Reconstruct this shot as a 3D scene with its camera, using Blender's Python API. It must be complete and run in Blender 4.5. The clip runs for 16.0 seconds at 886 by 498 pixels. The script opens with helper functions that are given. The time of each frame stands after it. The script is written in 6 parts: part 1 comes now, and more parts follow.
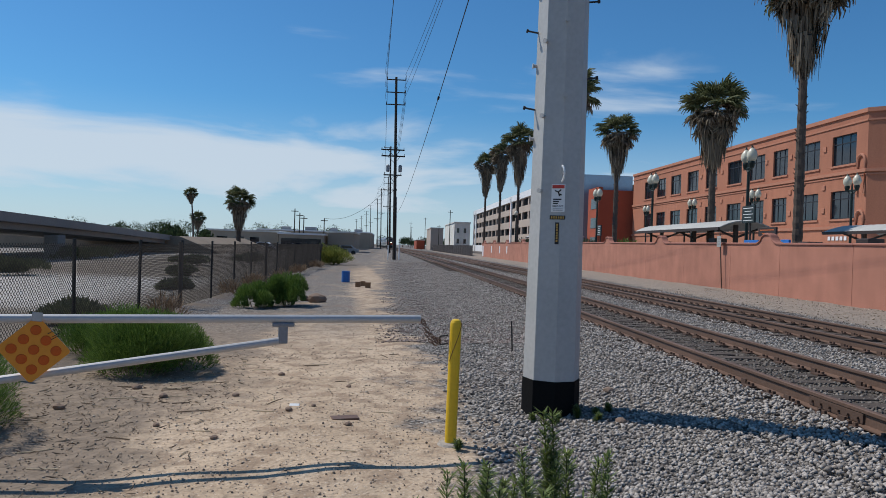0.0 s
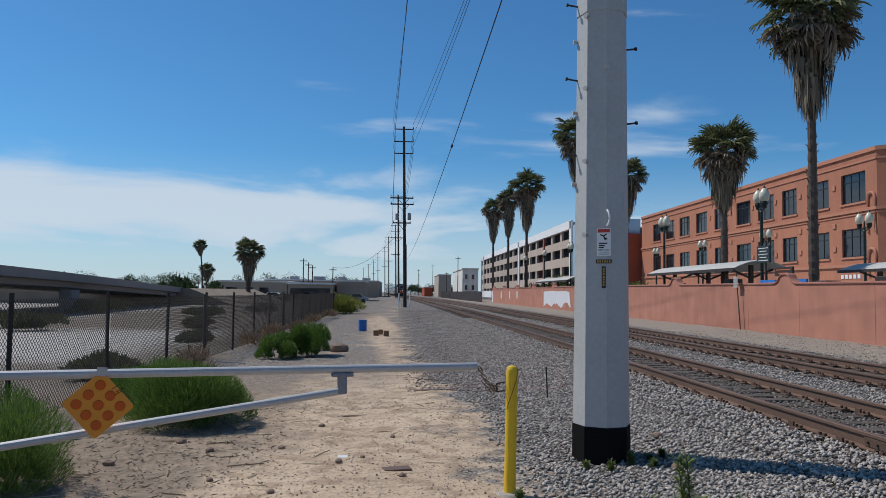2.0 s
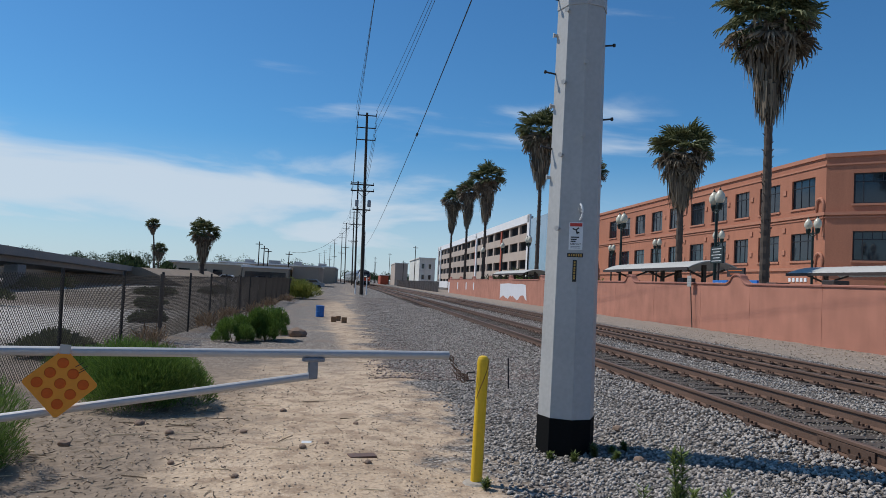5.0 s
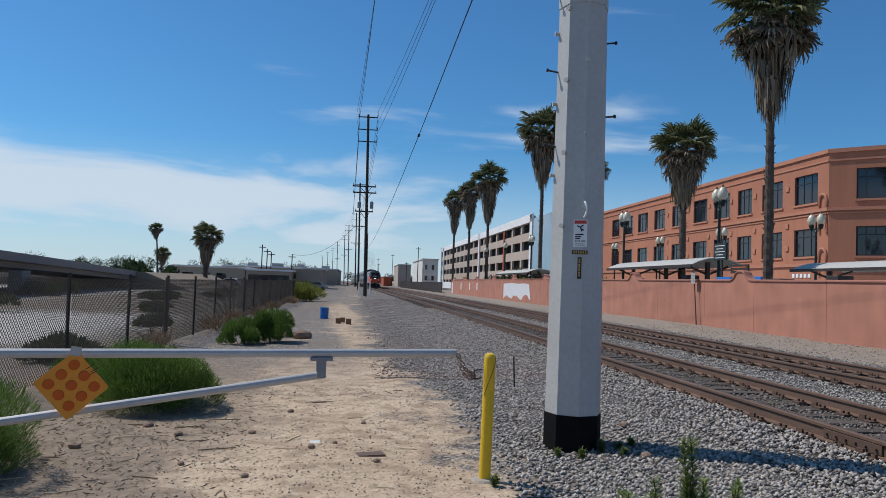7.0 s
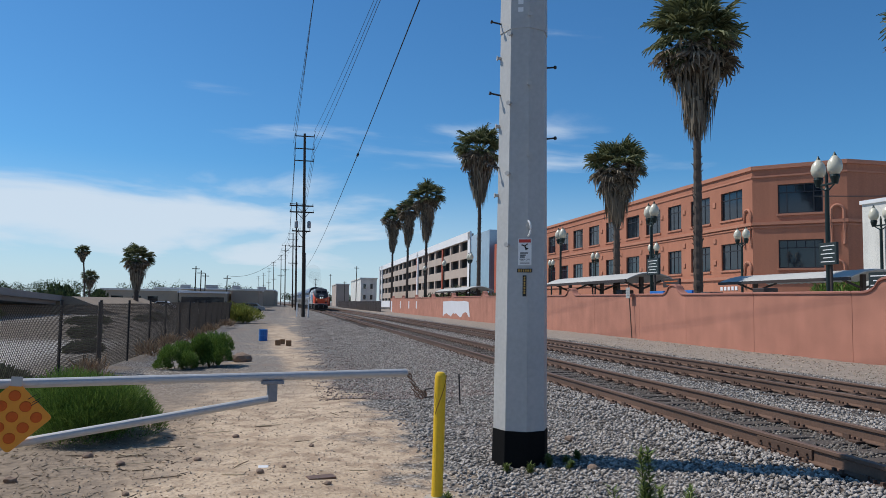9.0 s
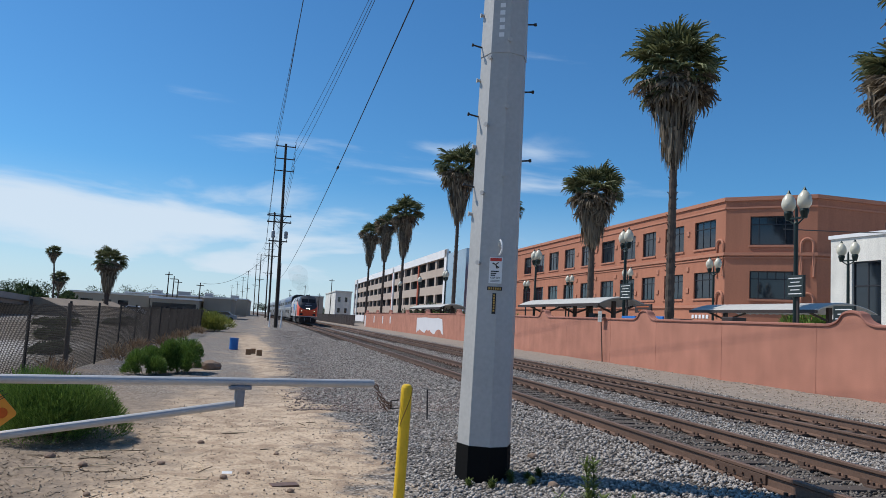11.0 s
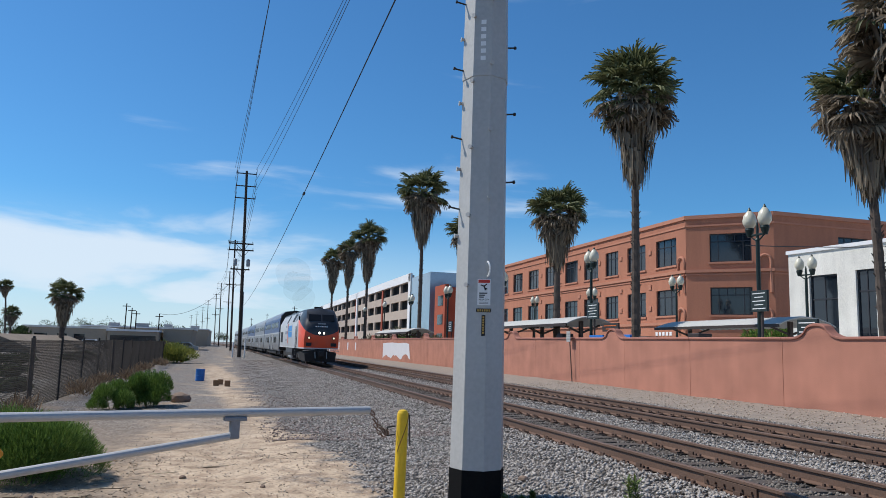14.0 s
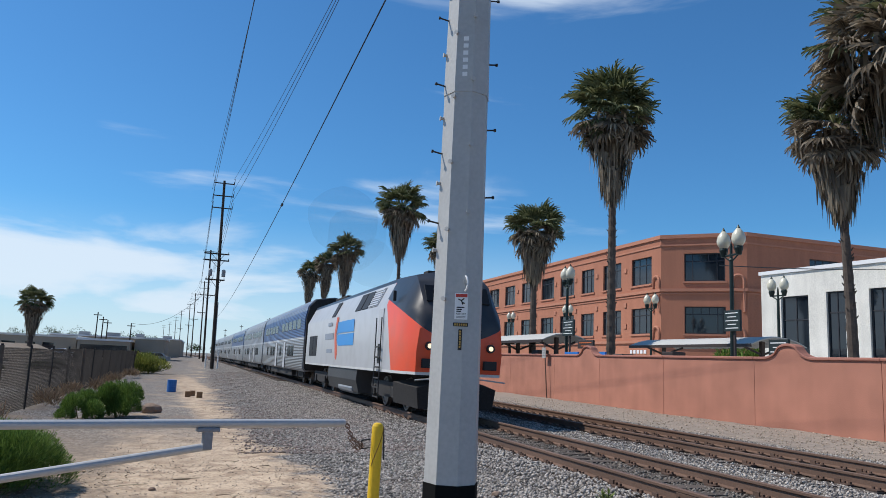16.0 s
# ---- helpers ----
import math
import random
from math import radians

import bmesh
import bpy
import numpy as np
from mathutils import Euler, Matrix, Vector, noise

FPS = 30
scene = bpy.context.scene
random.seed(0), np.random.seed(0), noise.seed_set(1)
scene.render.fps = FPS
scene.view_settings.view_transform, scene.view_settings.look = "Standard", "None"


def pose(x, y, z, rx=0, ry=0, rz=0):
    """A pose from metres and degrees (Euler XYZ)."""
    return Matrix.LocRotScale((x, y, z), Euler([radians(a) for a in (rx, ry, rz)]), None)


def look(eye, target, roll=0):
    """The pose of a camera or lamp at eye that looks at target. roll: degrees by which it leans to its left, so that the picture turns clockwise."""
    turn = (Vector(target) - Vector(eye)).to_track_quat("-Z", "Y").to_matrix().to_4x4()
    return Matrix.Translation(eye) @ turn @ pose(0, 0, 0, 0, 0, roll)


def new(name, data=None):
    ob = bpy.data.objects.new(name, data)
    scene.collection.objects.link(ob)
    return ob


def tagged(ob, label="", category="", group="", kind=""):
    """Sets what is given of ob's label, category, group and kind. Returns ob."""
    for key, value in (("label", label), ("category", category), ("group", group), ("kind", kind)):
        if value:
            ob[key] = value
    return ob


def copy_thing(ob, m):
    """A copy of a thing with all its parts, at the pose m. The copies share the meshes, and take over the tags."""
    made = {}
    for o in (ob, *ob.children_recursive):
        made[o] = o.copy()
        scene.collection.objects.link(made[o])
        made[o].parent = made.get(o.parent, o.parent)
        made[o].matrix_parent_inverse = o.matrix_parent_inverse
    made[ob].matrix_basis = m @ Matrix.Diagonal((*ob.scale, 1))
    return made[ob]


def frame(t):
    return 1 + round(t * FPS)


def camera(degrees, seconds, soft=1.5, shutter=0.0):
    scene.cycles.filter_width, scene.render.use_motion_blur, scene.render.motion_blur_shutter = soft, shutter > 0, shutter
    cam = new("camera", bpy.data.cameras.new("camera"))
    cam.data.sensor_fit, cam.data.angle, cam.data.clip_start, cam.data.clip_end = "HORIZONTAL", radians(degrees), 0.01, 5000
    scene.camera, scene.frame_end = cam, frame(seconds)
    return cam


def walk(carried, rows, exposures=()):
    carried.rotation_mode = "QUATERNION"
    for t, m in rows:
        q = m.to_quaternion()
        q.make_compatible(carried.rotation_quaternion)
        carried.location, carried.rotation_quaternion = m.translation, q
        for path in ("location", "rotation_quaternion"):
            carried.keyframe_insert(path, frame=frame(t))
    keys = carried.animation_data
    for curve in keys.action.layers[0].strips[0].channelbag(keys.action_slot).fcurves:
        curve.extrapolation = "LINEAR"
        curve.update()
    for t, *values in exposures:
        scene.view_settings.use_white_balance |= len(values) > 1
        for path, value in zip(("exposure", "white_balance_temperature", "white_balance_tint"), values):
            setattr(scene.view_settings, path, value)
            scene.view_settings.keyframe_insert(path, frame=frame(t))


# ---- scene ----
cam = camera(62.0, 16.0, soft=0.7)
PATH = [
    (0, (-4.575, 0.256, 1.412), (-4.431, 2.251, 1.404), 2.0),
    (0.5, (-4.736, 0.271, 1.398), (-4.55, 2.261, 1.474), 2.8),
    (1, (-4.986, 0.206, 1.406), (-4.885, 2.202, 1.492), -0.3),
    (1.5, (-5.015, 0.196, 1.408), (-4.878, 2.185, 1.556), -0.3),
    (2, (-4.98, 0.266, 1.404), (-4.857, 2.259, 1.522), 0.8),
    (2.5, (-4.972, 0.283, 1.404), (-4.816, 2.275, 1.494), 1.7),
    (3, (-4.972, 0.299, 1.402), (-4.88, 2.295, 1.498), 1.9),
    (3.5, (-5.018, 0.285, 1.403), (-4.911, 2.28, 1.495), 2.4),
    (4, (-5.114, 0.28, 1.393), (-5.003, 2.275, 1.484), 1.9),
    (4.5, (-5.138, 0.294, 1.387), (-4.917, 2.28, 1.468), 3.0),
    (4.7, (-5.132, 0.317, 1.389), (-4.891, 2.3, 1.477), 2.9),
    (6.8, (-5.149, 0.296, 1.362), (-4.937, 2.282, 1.462), 2.0),
    (7, (-5.16, 0.286, 1.366), (-4.928, 2.27, 1.461), 2.1),
    (7.5, (-5.163, 0.304, 1.369), (-4.882, 2.282, 1.462), 2.0),
    (8, (-5.181, 0.296, 1.363), (-4.868, 2.268, 1.478), 2.7),
    (8.5, (-5.236, 0.249, 1.367), (-4.851, 2.208, 1.495), 1.4),
    (9, (-5.268, 0.215, 1.376), (-4.872, 2.17, 1.525), 1.0),
    (9.2, (-5.279, 0.168, 1.367), (-4.868, 2.119, 1.522), 1.1),
    (11.3, (-5.238, 0.038, 1.352), (-4.794, 1.978, 1.553), 3.7),
    (11.5, (-5.22, 0.02, 1.356), (-4.813, 1.968, 1.557), 3.1),
    (12, (-5.297, 0.093, 1.355), (-4.845, 2.023, 1.627), 2.6),
    (12.5, (-5.422, 0.131, 1.34), (-4.885, 2.043, 1.58), -0.5),
    (13, (-5.509, 0.061, 1.341), (-4.956, 1.965, 1.6), -0.1),
    (13.5, (-5.512, 0.152, 1.345), (-4.958, 2.056, 1.604), 1.0),
    (14, (-5.507, 0.169, 1.332), (-4.958, 2.074, 1.598), 1.7),
    (14.5, (-5.507, 0.169, 1.332), (-4.938, 2.068, 1.592), 1.9),
    (15, (-5.515, 0.157, 1.339), (-4.922, 2.049, 1.605), 1.8),
    (15.5, (-5.525, 0.127, 1.338), (-4.919, 2.01, 1.635), 2.2),
    (16, (-5.522, 0.152, 1.321), (-4.918, 2.033, 1.628), 2.6),
]
walk(cam, [(t, look(e, g, r)) for t, e, g, r in PATH], [(0, -0.05), (3.5, -0.05), (7, 0.02), (9, 0.1), (13, 0.25), (16, 0.3)])

# ---- light ----
SUN_DIR = Vector((-0.87, 0.49, 0)).normalized() * math.cos(radians(52)) + Vector((0, 0, math.sin(radians(52))))
world = bpy.data.worlds.new("sky")
scene.world = world
world.use_nodes = True
wn, wl = world.node_tree.nodes, world.node_tree.links
sky = wn.new("ShaderNodeTexSky")
sky.sky_type, sky.sun_disc = "NISHITA", False
sky.sun_elevation, sky.sun_rotation = radians(52), math.atan2(SUN_DIR.x, SUN_DIR.y)
sky.air_density, sky.dust_density, sky.ozone_density = 1.0, 0.3, 3.0
wtc = wn.new("ShaderNodeTexCoord")
wsep = wn.new("ShaderNodeSeparateXYZ")
wl.new(wtc.outputs["Generated"], wsep.inputs[0])


def wmath(op, a, b=None, c=None):
    n = wn.new("ShaderNodeMath")
    n.operation = op
    for k, v in enumerate((a, b, c)):
        if v is None:
            continue
        if isinstance(v, (int, float)):
            n.inputs[k].default_value = v
        else:
            wl.new(v, n.inputs[k])
    return n.outputs[0]


def wramp(fac, lo, hi):
    n = wn.new("ShaderNodeMapRange")
    n.interpolation_type = "SMOOTHSTEP"
    wl.new(fac, n.inputs[0])
    n.inputs[1].default_value, n.inputs[2].default_value = lo, hi
    return n.outputs[0]


# thin high cloud, streaked along the horizon
wmap = wn.new("ShaderNodeMapping")
wmap.inputs["Scale"].default_value = (1.0, 1.0, 5.5)
wmap.inputs["Location"].default_value = (0.35, 0.1, 0.2)
wl.new(wtc.outputs["Generated"], wmap.inputs[0])
cn = wn.new("ShaderNodeTexNoise")
cn.inputs["Scale"].default_value, cn.inputs["Detail"].default_value = 2.2, 7
cn.inputs["Roughness"].default_value, cn.inputs["Distortion"].default_value = 0.52, 0.35
wl.new(wmap.outputs[0], cn.inputs[0])
zz = wsep.outputs[2]
band = wmath("MULTIPLY", wramp(zz, 0.02, 0.06), wmath("SUBTRACT", 1.0, wramp(zz, 0.09, 0.19)))
low = wmath("SUBTRACT", 1.0, wramp(zz, -0.02, 0.19))
cloud = wramp(wmath("ADD", cn.outputs[0], wmath("MULTIPLY", band, 0.24)), 0.57, 0.78)
cloud = wmath("MULTIPLY", cloud, 0.88)
haze = wmath("MAXIMUM", cloud, wmath("MULTIPLY", low, 0.72))
tint = wn.new("ShaderNodeMix")
tint.data_type, tint.blend_type = "RGBA", "MULTIPLY"
tint.inputs[0].default_value = 1.0
tint.inputs["B"].default_value = (0.44, 0.89, 1.20, 1)
wl.new(sky.outputs[0], tint.inputs["A"])
wmix = wn.new("ShaderNodeMix")
wmix.data_type = "RGBA"
wmix.inputs["B"].default_value = (7.2, 8.2, 9.3, 1)
wl.new(haze, wmix.inputs[0])
wl.new(tint.outputs["Result"], wmix.inputs["A"])
bg = wn["Background"]
bg.inputs[1].default_value = 0.085
wl.new(wmix.outputs["Result"], bg.inputs[0])

sun = new("sun", bpy.data.lights.new("sun", "SUN"))
sun.data.energy, sun.data.angle, sun.data.color = 3.6, radians(0.55), (1.0, 0.95, 0.88)
sun.matrix_world = look(SUN_DIR * 100, (0, 0, 0))


# ---- materials ----
MATS = {}


def mat(name, base, rough=0.8, metal=0.0, var=0.18, scale=6.0, bump=0.25, per=0.0, coarse=0.6, spec=0.4, emit=0.0, streak=0.0):
    """Plain surface with fine grain, broad stains and, where per is set, a shade of its own for each piece."""
    if name in MATS:
        return MATS[name]
    m = bpy.data.materials.new(name)
    m.use_nodes = True
    n, l = m.node_tree.nodes, m.node_tree.links
    b = n["Principled BSDF"]
    b.inputs["Roughness"].default_value, b.inputs["Metallic"].default_value = rough, metal
    b.inputs["Specular IOR Level"].default_value = spec
    tc = n.new("ShaderNodeTexCoord")
    fine, wide = n.new("ShaderNodeTexNoise"), n.new("ShaderNodeTexNoise")
    fine.inputs["Scale"].default_value, fine.inputs["Detail"].default_value = scale * 7, 5
    wide.inputs["Scale"].default_value, wide.inputs["Detail"].default_value = coarse, 4
    for t in (fine, wide):
        l.new(tc.outputs["Object"], t.inputs[0])
    add = n.new("ShaderNodeMath")
    add.operation = "ADD"
    l.new(fine.outputs[0], add.inputs[0])
    l.new(wide.outputs[0], add.inputs[1])
    last = add.outputs[0]
    if streak:
        mp, sn_ = n.new("ShaderNodeMapping"), n.new("ShaderNodeTexNoise")
        mp.inputs["Scale"].default_value = (1.6, 1.6, 0.14)
        l.new(tc.outputs["Object"], mp.inputs[0])
        sn_.inputs["Scale"].default_value, sn_.inputs["Detail"].default_value = 1.0, 6
        l.new(mp.outputs[0], sn_.inputs[0])
        ce = n.new("ShaderNodeMath")
        ce.operation = "SUBTRACT"
        l.new(sn_.outputs[0], ce.inputs[0])
        ce.inputs[1].default_value = 0.5
        ad3 = n.new("ShaderNodeMath")
        ad3.operation = "MULTIPLY_ADD"
        l.new(ce.outputs[0], ad3.inputs[0])
        ad3.inputs[1].default_value = streak
        l.new(last, ad3.inputs[2])
        last = ad3.outputs[0]
    if per:
        oi = n.new("ShaderNodeObjectInfo")
        ad2 = n.new("ShaderNodeMath")
        ad2.operation = "MULTIPLY_ADD"
        l.new(oi.outputs["Random"], ad2.inputs[0])
        ad2.inputs[1].default_value = per
        l.new(last, ad2.inputs[2])
        last = ad2.outputs[0]
    r = n.new("ShaderNodeMapRange")
    l.new(last, r.inputs[0])
    r.inputs[1].default_value, r.inputs[2].default_value = 0.55, 1.45 + per
    mix = n.new("ShaderNodeMix")
    mix.data_type = "RGBA"
    mix.inputs["A"].default_value = (*[c * (1 - var) for c in base], 1)
    mix.inputs["B"].default_value = (*[min(1, c * (1 + var)) for c in base], 1)
    l.new(r.outputs[0], mix.inputs[0])
    l.new(mix.outputs["Result"], b.inputs["Base Color"])
    if bump:
        bp = n.new("ShaderNodeBump")
        bp.inputs["Strength"].default_value, bp.inputs["Distance"].default_value = bump, 0.01
        l.new(fine.outputs[0], bp.inputs["Height"])
        l.new(bp.outputs[0], b.inputs["Normal"])
    if emit:
        b.inputs["Emission Color"].default_value = (*base, 1)
        b.inputs["Emission Strength"].default_value = emit
    MATS[name] = m
    return m


def leaf_mat(name, base, tip, rough=0.6):
    """Leaves: each loose blade has its own shade between two colours."""
    if name in MATS:
        return MATS[name]
    m = bpy.data.materials.new(name)
    m.use_nodes = True
    n, l = m.node_tree.nodes, m.node_tree.links
    b = n["Principled BSDF"]
    b.inputs["Roughness"].default_value = rough
    b.inputs["Specular IOR Level"].default_value = 0.25
    g = n.new("ShaderNodeNewGeometry")
    mix = n.new("ShaderNodeMix")
    mix.data_type = "RGBA"
    mix.inputs["A"].default_value, mix.inputs["B"].default_value = (*base, 1), (*tip, 1)
    l.new(g.outputs["Random Per Island"], mix.inputs[0])
    l.new(mix.outputs["Result"], b.inputs["Base Color"])
    tr = n.new("ShaderNodeBsdfTranslucent")
    l.new(mix.outputs["Result"], tr.inputs[0])
    sh = n.new("ShaderNodeMixShader")
    sh.inputs[0].default_value = 0.25
    l.new(b.outputs[0], sh.inputs[1])
    l.new(tr.outputs[0], sh.inputs[2])
    l.new(sh.outputs[0], n["Material Output"].inputs[0])
    MATS[name] = m
    return m


# ---- builders ----
def link_mesh(name, verts, faces, material, parent=None, label="", smooth=False):
    me = bpy.data.meshes.new(name)
    me.from_pydata(verts, [], faces)
    me.materials.append(material)
    if smooth:
        me.polygons.foreach_set("use_smooth", [True] * len(me.polygons))
    me.update()
    ob = new(name, me)
    ob.parent = parent
    if label:
        ob["label"] = label
    return ob


def part(name, bm, material, parent=None, label="", smooth=False):
    me = bpy.data.meshes.new(name)
    bm.normal_update()
    bm.to_mesh(me)
    bm.free()
    me.materials.append(material)
    if smooth:
        for p in me.polygons:
            p.use_smooth = True
    ob = new(name, me)
    ob.parent = parent
    if label:
        ob["label"] = label
    return ob


def thing(name, x, y, z, label, category, group="", kind="", rz=0):
    ob = new(name)
    ob.matrix_basis = pose(x, y, z, 0, 0, rz)
    ob.empty_display_size = 0.2
    return tagged(ob, label, category, group, kind)


def box(bm, x0, x1, y0, y1, z0, z1, bevel=0.0, m=None):
    t = Matrix.Translation(((x0 + x1) / 2, (y0 + y1) / 2, (z0 + z1) / 2)) @ Matrix.Diagonal((x1 - x0, y1 - y0, z1 - z0, 1))
    if m is not None:
        t = m @ t
    r = bmesh.ops.create_cube(bm, size=1, matrix=t)
    if bevel:
        es = list({e for v in r["verts"] for e in v.link_edges})
        bmesh.ops.bevel(bm, geom=es, offset=bevel, segments=2, affect="EDGES", profile=0.5)
    return bm


def rod(bm, a, b, r0, r1=None, seg=10, caps=True):
    a, b = Vector(a), Vector(b)
    d = b - a
    m = Matrix.Translation((a + b) / 2) @ d.to_track_quat("Z", "Y").to_matrix().to_4x4()
    bmesh.ops.create_cone(bm, cap_ends=caps, segments=seg, radius1=r0, radius2=r0 if r1 is None else r1, depth=d.length, matrix=m)
    return bm


def tube(bm, pts, r, seg=8):
    """One round bar bent along points."""
    rings = []
    for k, p in enumerate(pts):
        d = (Vector(pts[min(k + 1, len(pts) - 1)]) - Vector(pts[max(k - 1, 0)])).to_track_quat("Z", "Y")
        rings.append([bm.verts.new(Vector(p) + d @ Vector((r * math.cos(a), r * math.sin(a), 0))) for a in np.linspace(0, 2 * math.pi, seg + 1)[:-1]])
    for p, q in zip(rings, rings[1:]):
        for k in range(seg):
            bm.faces.new((p[k], p[(k + 1) % seg], q[(k + 1) % seg], q[k]))
    bm.faces.new(rings[0][::-1]), bm.faces.new(rings[-1])
    return bm


def lathe(bm, profile, seg=16, m=None):
    """profile: (radius, height) from bottom to top."""
    rings = []
    for r, z in profile:
        ring = []
        for k in range(seg):
            a = 2 * math.pi * k / seg
            v = Vector((r * math.cos(a), r * math.sin(a), z))
            ring.append(bm.verts.new(m @ v if m is not None else v))
        rings.append(ring)
    for a, b in zip(rings, rings[1:]):
        for k in range(seg):
            bm.faces.new((a[k], a[(k + 1) % seg], b[(k + 1) % seg], b[k]))
    bm.faces.new(rings[0][::-1])
    bm.faces.new(rings[-1])
    return bm


def prism(bm, pts, axis, a, b):
    """A flat outline pushed from a to b along an axis; pts are the two other coordinates in axis order."""
    def at(p, v):
        q = list(p)
        q.insert("xyz".index(axis), v)
        return bm.verts.new(q)
    lo, hi = [at(p, a) for p in pts], [at(p, b) for p in pts]
    n = len(pts)
    bm.faces.new(lo)
    bm.faces.new(hi[::-1])
    for k in range(n):
        bm.faces.new((lo[k], hi[k], hi[(k + 1) % n], lo[(k + 1) % n]))
    bmesh.ops.recalc_face_normals(bm, faces=bm.faces)
    return bm


B = bmesh.new


# ---- ground ----
def smooth(a, b, v):
    t = np.clip((v - a) / (b - a), 0, 1)
    return t * t * (3 - 2 * t)


def ground_z(x, y):
    """Height of the ground over the rail tops' level."""
    x, y = np.asarray(x, float), np.asarray(y, float)
    bed = smooth(-3.4, -1.3, x) * (1 - smooth(6.8, 8.2, x))
    z = -0.285 + 0.085 * bed
    z = z + 0.02 * np.sin(x * 1.7 + y * 0.6) * np.sin(y * 0.9 - x * 0.4) * (1 - bed) * (np.abs(x) < 12)
    z = z + 0.012 * np.sin(x * 5.1 + 1.3 * y) * np.sin(y * 3.7 - x)
    z = z - 0.06 * smooth(-9.5, -12.5, x)
    z = z + 0.15 * smooth(7.4, 10.4, x) * (1 - smooth(11.2, 11.6, x))
    return z


def ground_material():
    m = bpy.data.materials.new("ground")
    m.use_nodes = True
    n, l = m.node_tree.nodes, m.node_tree.links
    b = n["Principled BSDF"]
    b.inputs["Roughness"].default_value = 0.95
    b.inputs["Specular IOR Level"].default_value = 0.15
    geo = n.new("ShaderNodeNewGeometry")
    sep = n.new("ShaderNodeSeparateXYZ")
    l.new(geo.outputs["Position"], sep.inputs[0])

    def noise_at(scale, detail=5):
        k = n.new("ShaderNodeTexNoise")
        k.inputs["Scale"].default_value, k.inputs["Detail"].default_value = scale, detail
        l.new(geo.outputs["Position"], k.inputs[0])
        return k.outputs[0]

    def op(o, a, c):
        k = n.new("ShaderNodeMath")
        k.operation = o
        for i, v in enumerate((a, c)):
            if isinstance(v, (int, float)):
                k.inputs[i].default_value = v
            else:
                l.new(v, k.inputs[i])
        return k.outputs[0]

    def step(v, lo, hi):
        k = n.new("ShaderNodeMapRange")
        k.interpolation_type = "SMOOTHSTEP"
        l.new(v, k.inputs[0])
        k.inputs[1].default_value, k.inputs[2].default_value = lo, hi
        return k.outputs[0]

    def mixc(f, a, c):
        k = n.new("ShaderNodeMix")
        k.data_type = "RGBA"
        if isinstance(f, (int, float)):
            k.inputs[0].default_value = f
        else:
            l.new(f, k.inputs[0])
        for nm, v in (("A", a), ("B", c)):
            if isinstance(v, tuple):
                k.inputs[nm].default_value = (*v, 1)
            else:
                l.new(v, k.inputs[nm])
        return k.outputs["Result"]

    X, Y = sep.outputs[0], sep.outputs[1]
    wob = op("MULTIPLY", op("SUBTRACT", noise_at(0.9), 0.5), 2.6)
    wob2 = op("MULTIPLY", op("SUBTRACT", noise_at(4.0), 0.5), 1.4)
    xw = op("ADD", X, op("ADD", wob, wob2))
    # crushed stone: a shade for every stone, dark gaps
    vor = n.new("ShaderNodeTexVoronoi")
    vor.inputs["Scale"].default_value = 24
    l.new(geo.outputs["Position"], vor.inputs[0])
    cellgrey = n.new("ShaderNodeSeparateColor")
    l.new(vor.outputs["Color"], cellgrey.inputs[0])
    stone = mixc(cellgrey.outputs[0], (0.14, 0.125, 0.112), (0.47, 0.435, 0.395))
    gap = step(vor.outputs["Distance"], 0.25, 0.75)
    stone = mixc(gap, stone, (0.075, 0.07, 0.065))
    rust = mixc(op("MULTIPLY", step(noise_at(1.3), 0.5, 0.75), 0.6), stone, (0.21, 0.15, 0.12))
    stone = mixc(op("MULTIPLY", step(xw, -2.6, -0.7), op("SUBTRACT", 1.0, step(Y, 9.0, 30.0))), rust, stone)
    for cx in (0.7525, 4.6125):
        inside = step(op("ABSOLUTE", op("SUBTRACT", op("ADD", X, op("MULTIPLY", wob2, 0.25)), cx), 0), 1.75, 1.15)
        stone = mixc(op("MULTIPLY", inside, 0.68), stone, (0.085, 0.066, 0.052))
    # sandy dirt
    dirt = mixc(noise_at(1.1), (0.345, 0.25, 0.165), (0.665, 0.52, 0.375))
    dirt = mixc(op("MULTIPLY", step(noise_at(3.1, 8), 0.48, 0.62), 0.7), dirt, (0.29, 0.205, 0.14))
    dirt = mixc(op("MULTIPLY", step(noise_at(24, 5), 0.54, 0.66), 0.6), dirt, (0.24, 0.17, 0.115))
    dirt = mixc(op("MULTIPLY", step(noise_at(45, 3), 0.58, 0.72), 0.5), dirt, (0.72, 0.63, 0.52))
    dirt = mixc(op("MULTIPLY", step(noise_at(14), 0.55, 0.75), 0.55), dirt, (0.23, 0.17, 0.125))
    # dark litter under the shrubs
    litter = mixc(noise_at(9), (0.11, 0.084, 0.063), (0.38, 0.30, 0.225))
    band = op("MULTIPLY", step(op("ADD", Y, op("MULTIPLY", wob, 1.5)), 16.0, 20.0), op("SUBTRACT", 1.0, step(op("ADD", Y, op("MULTIPLY", wob, 2.0)), 29.0, 35.0)))
    lot = mixc(noise_at(0.8), (0.12, 0.10, 0.08), (0.27, 0.23, 0.185))
    lot = mixc(op("MULTIPLY", op("MULTIPLY", band, step(X, -10.5, -13.5)), 0.85), lot, (0.50, 0.475, 0.44))
    lot = mixc(op("MULTIPLY", step(Y, 33.0, 42.0), 0.8), lot, (0.19, 0.16, 0.13))
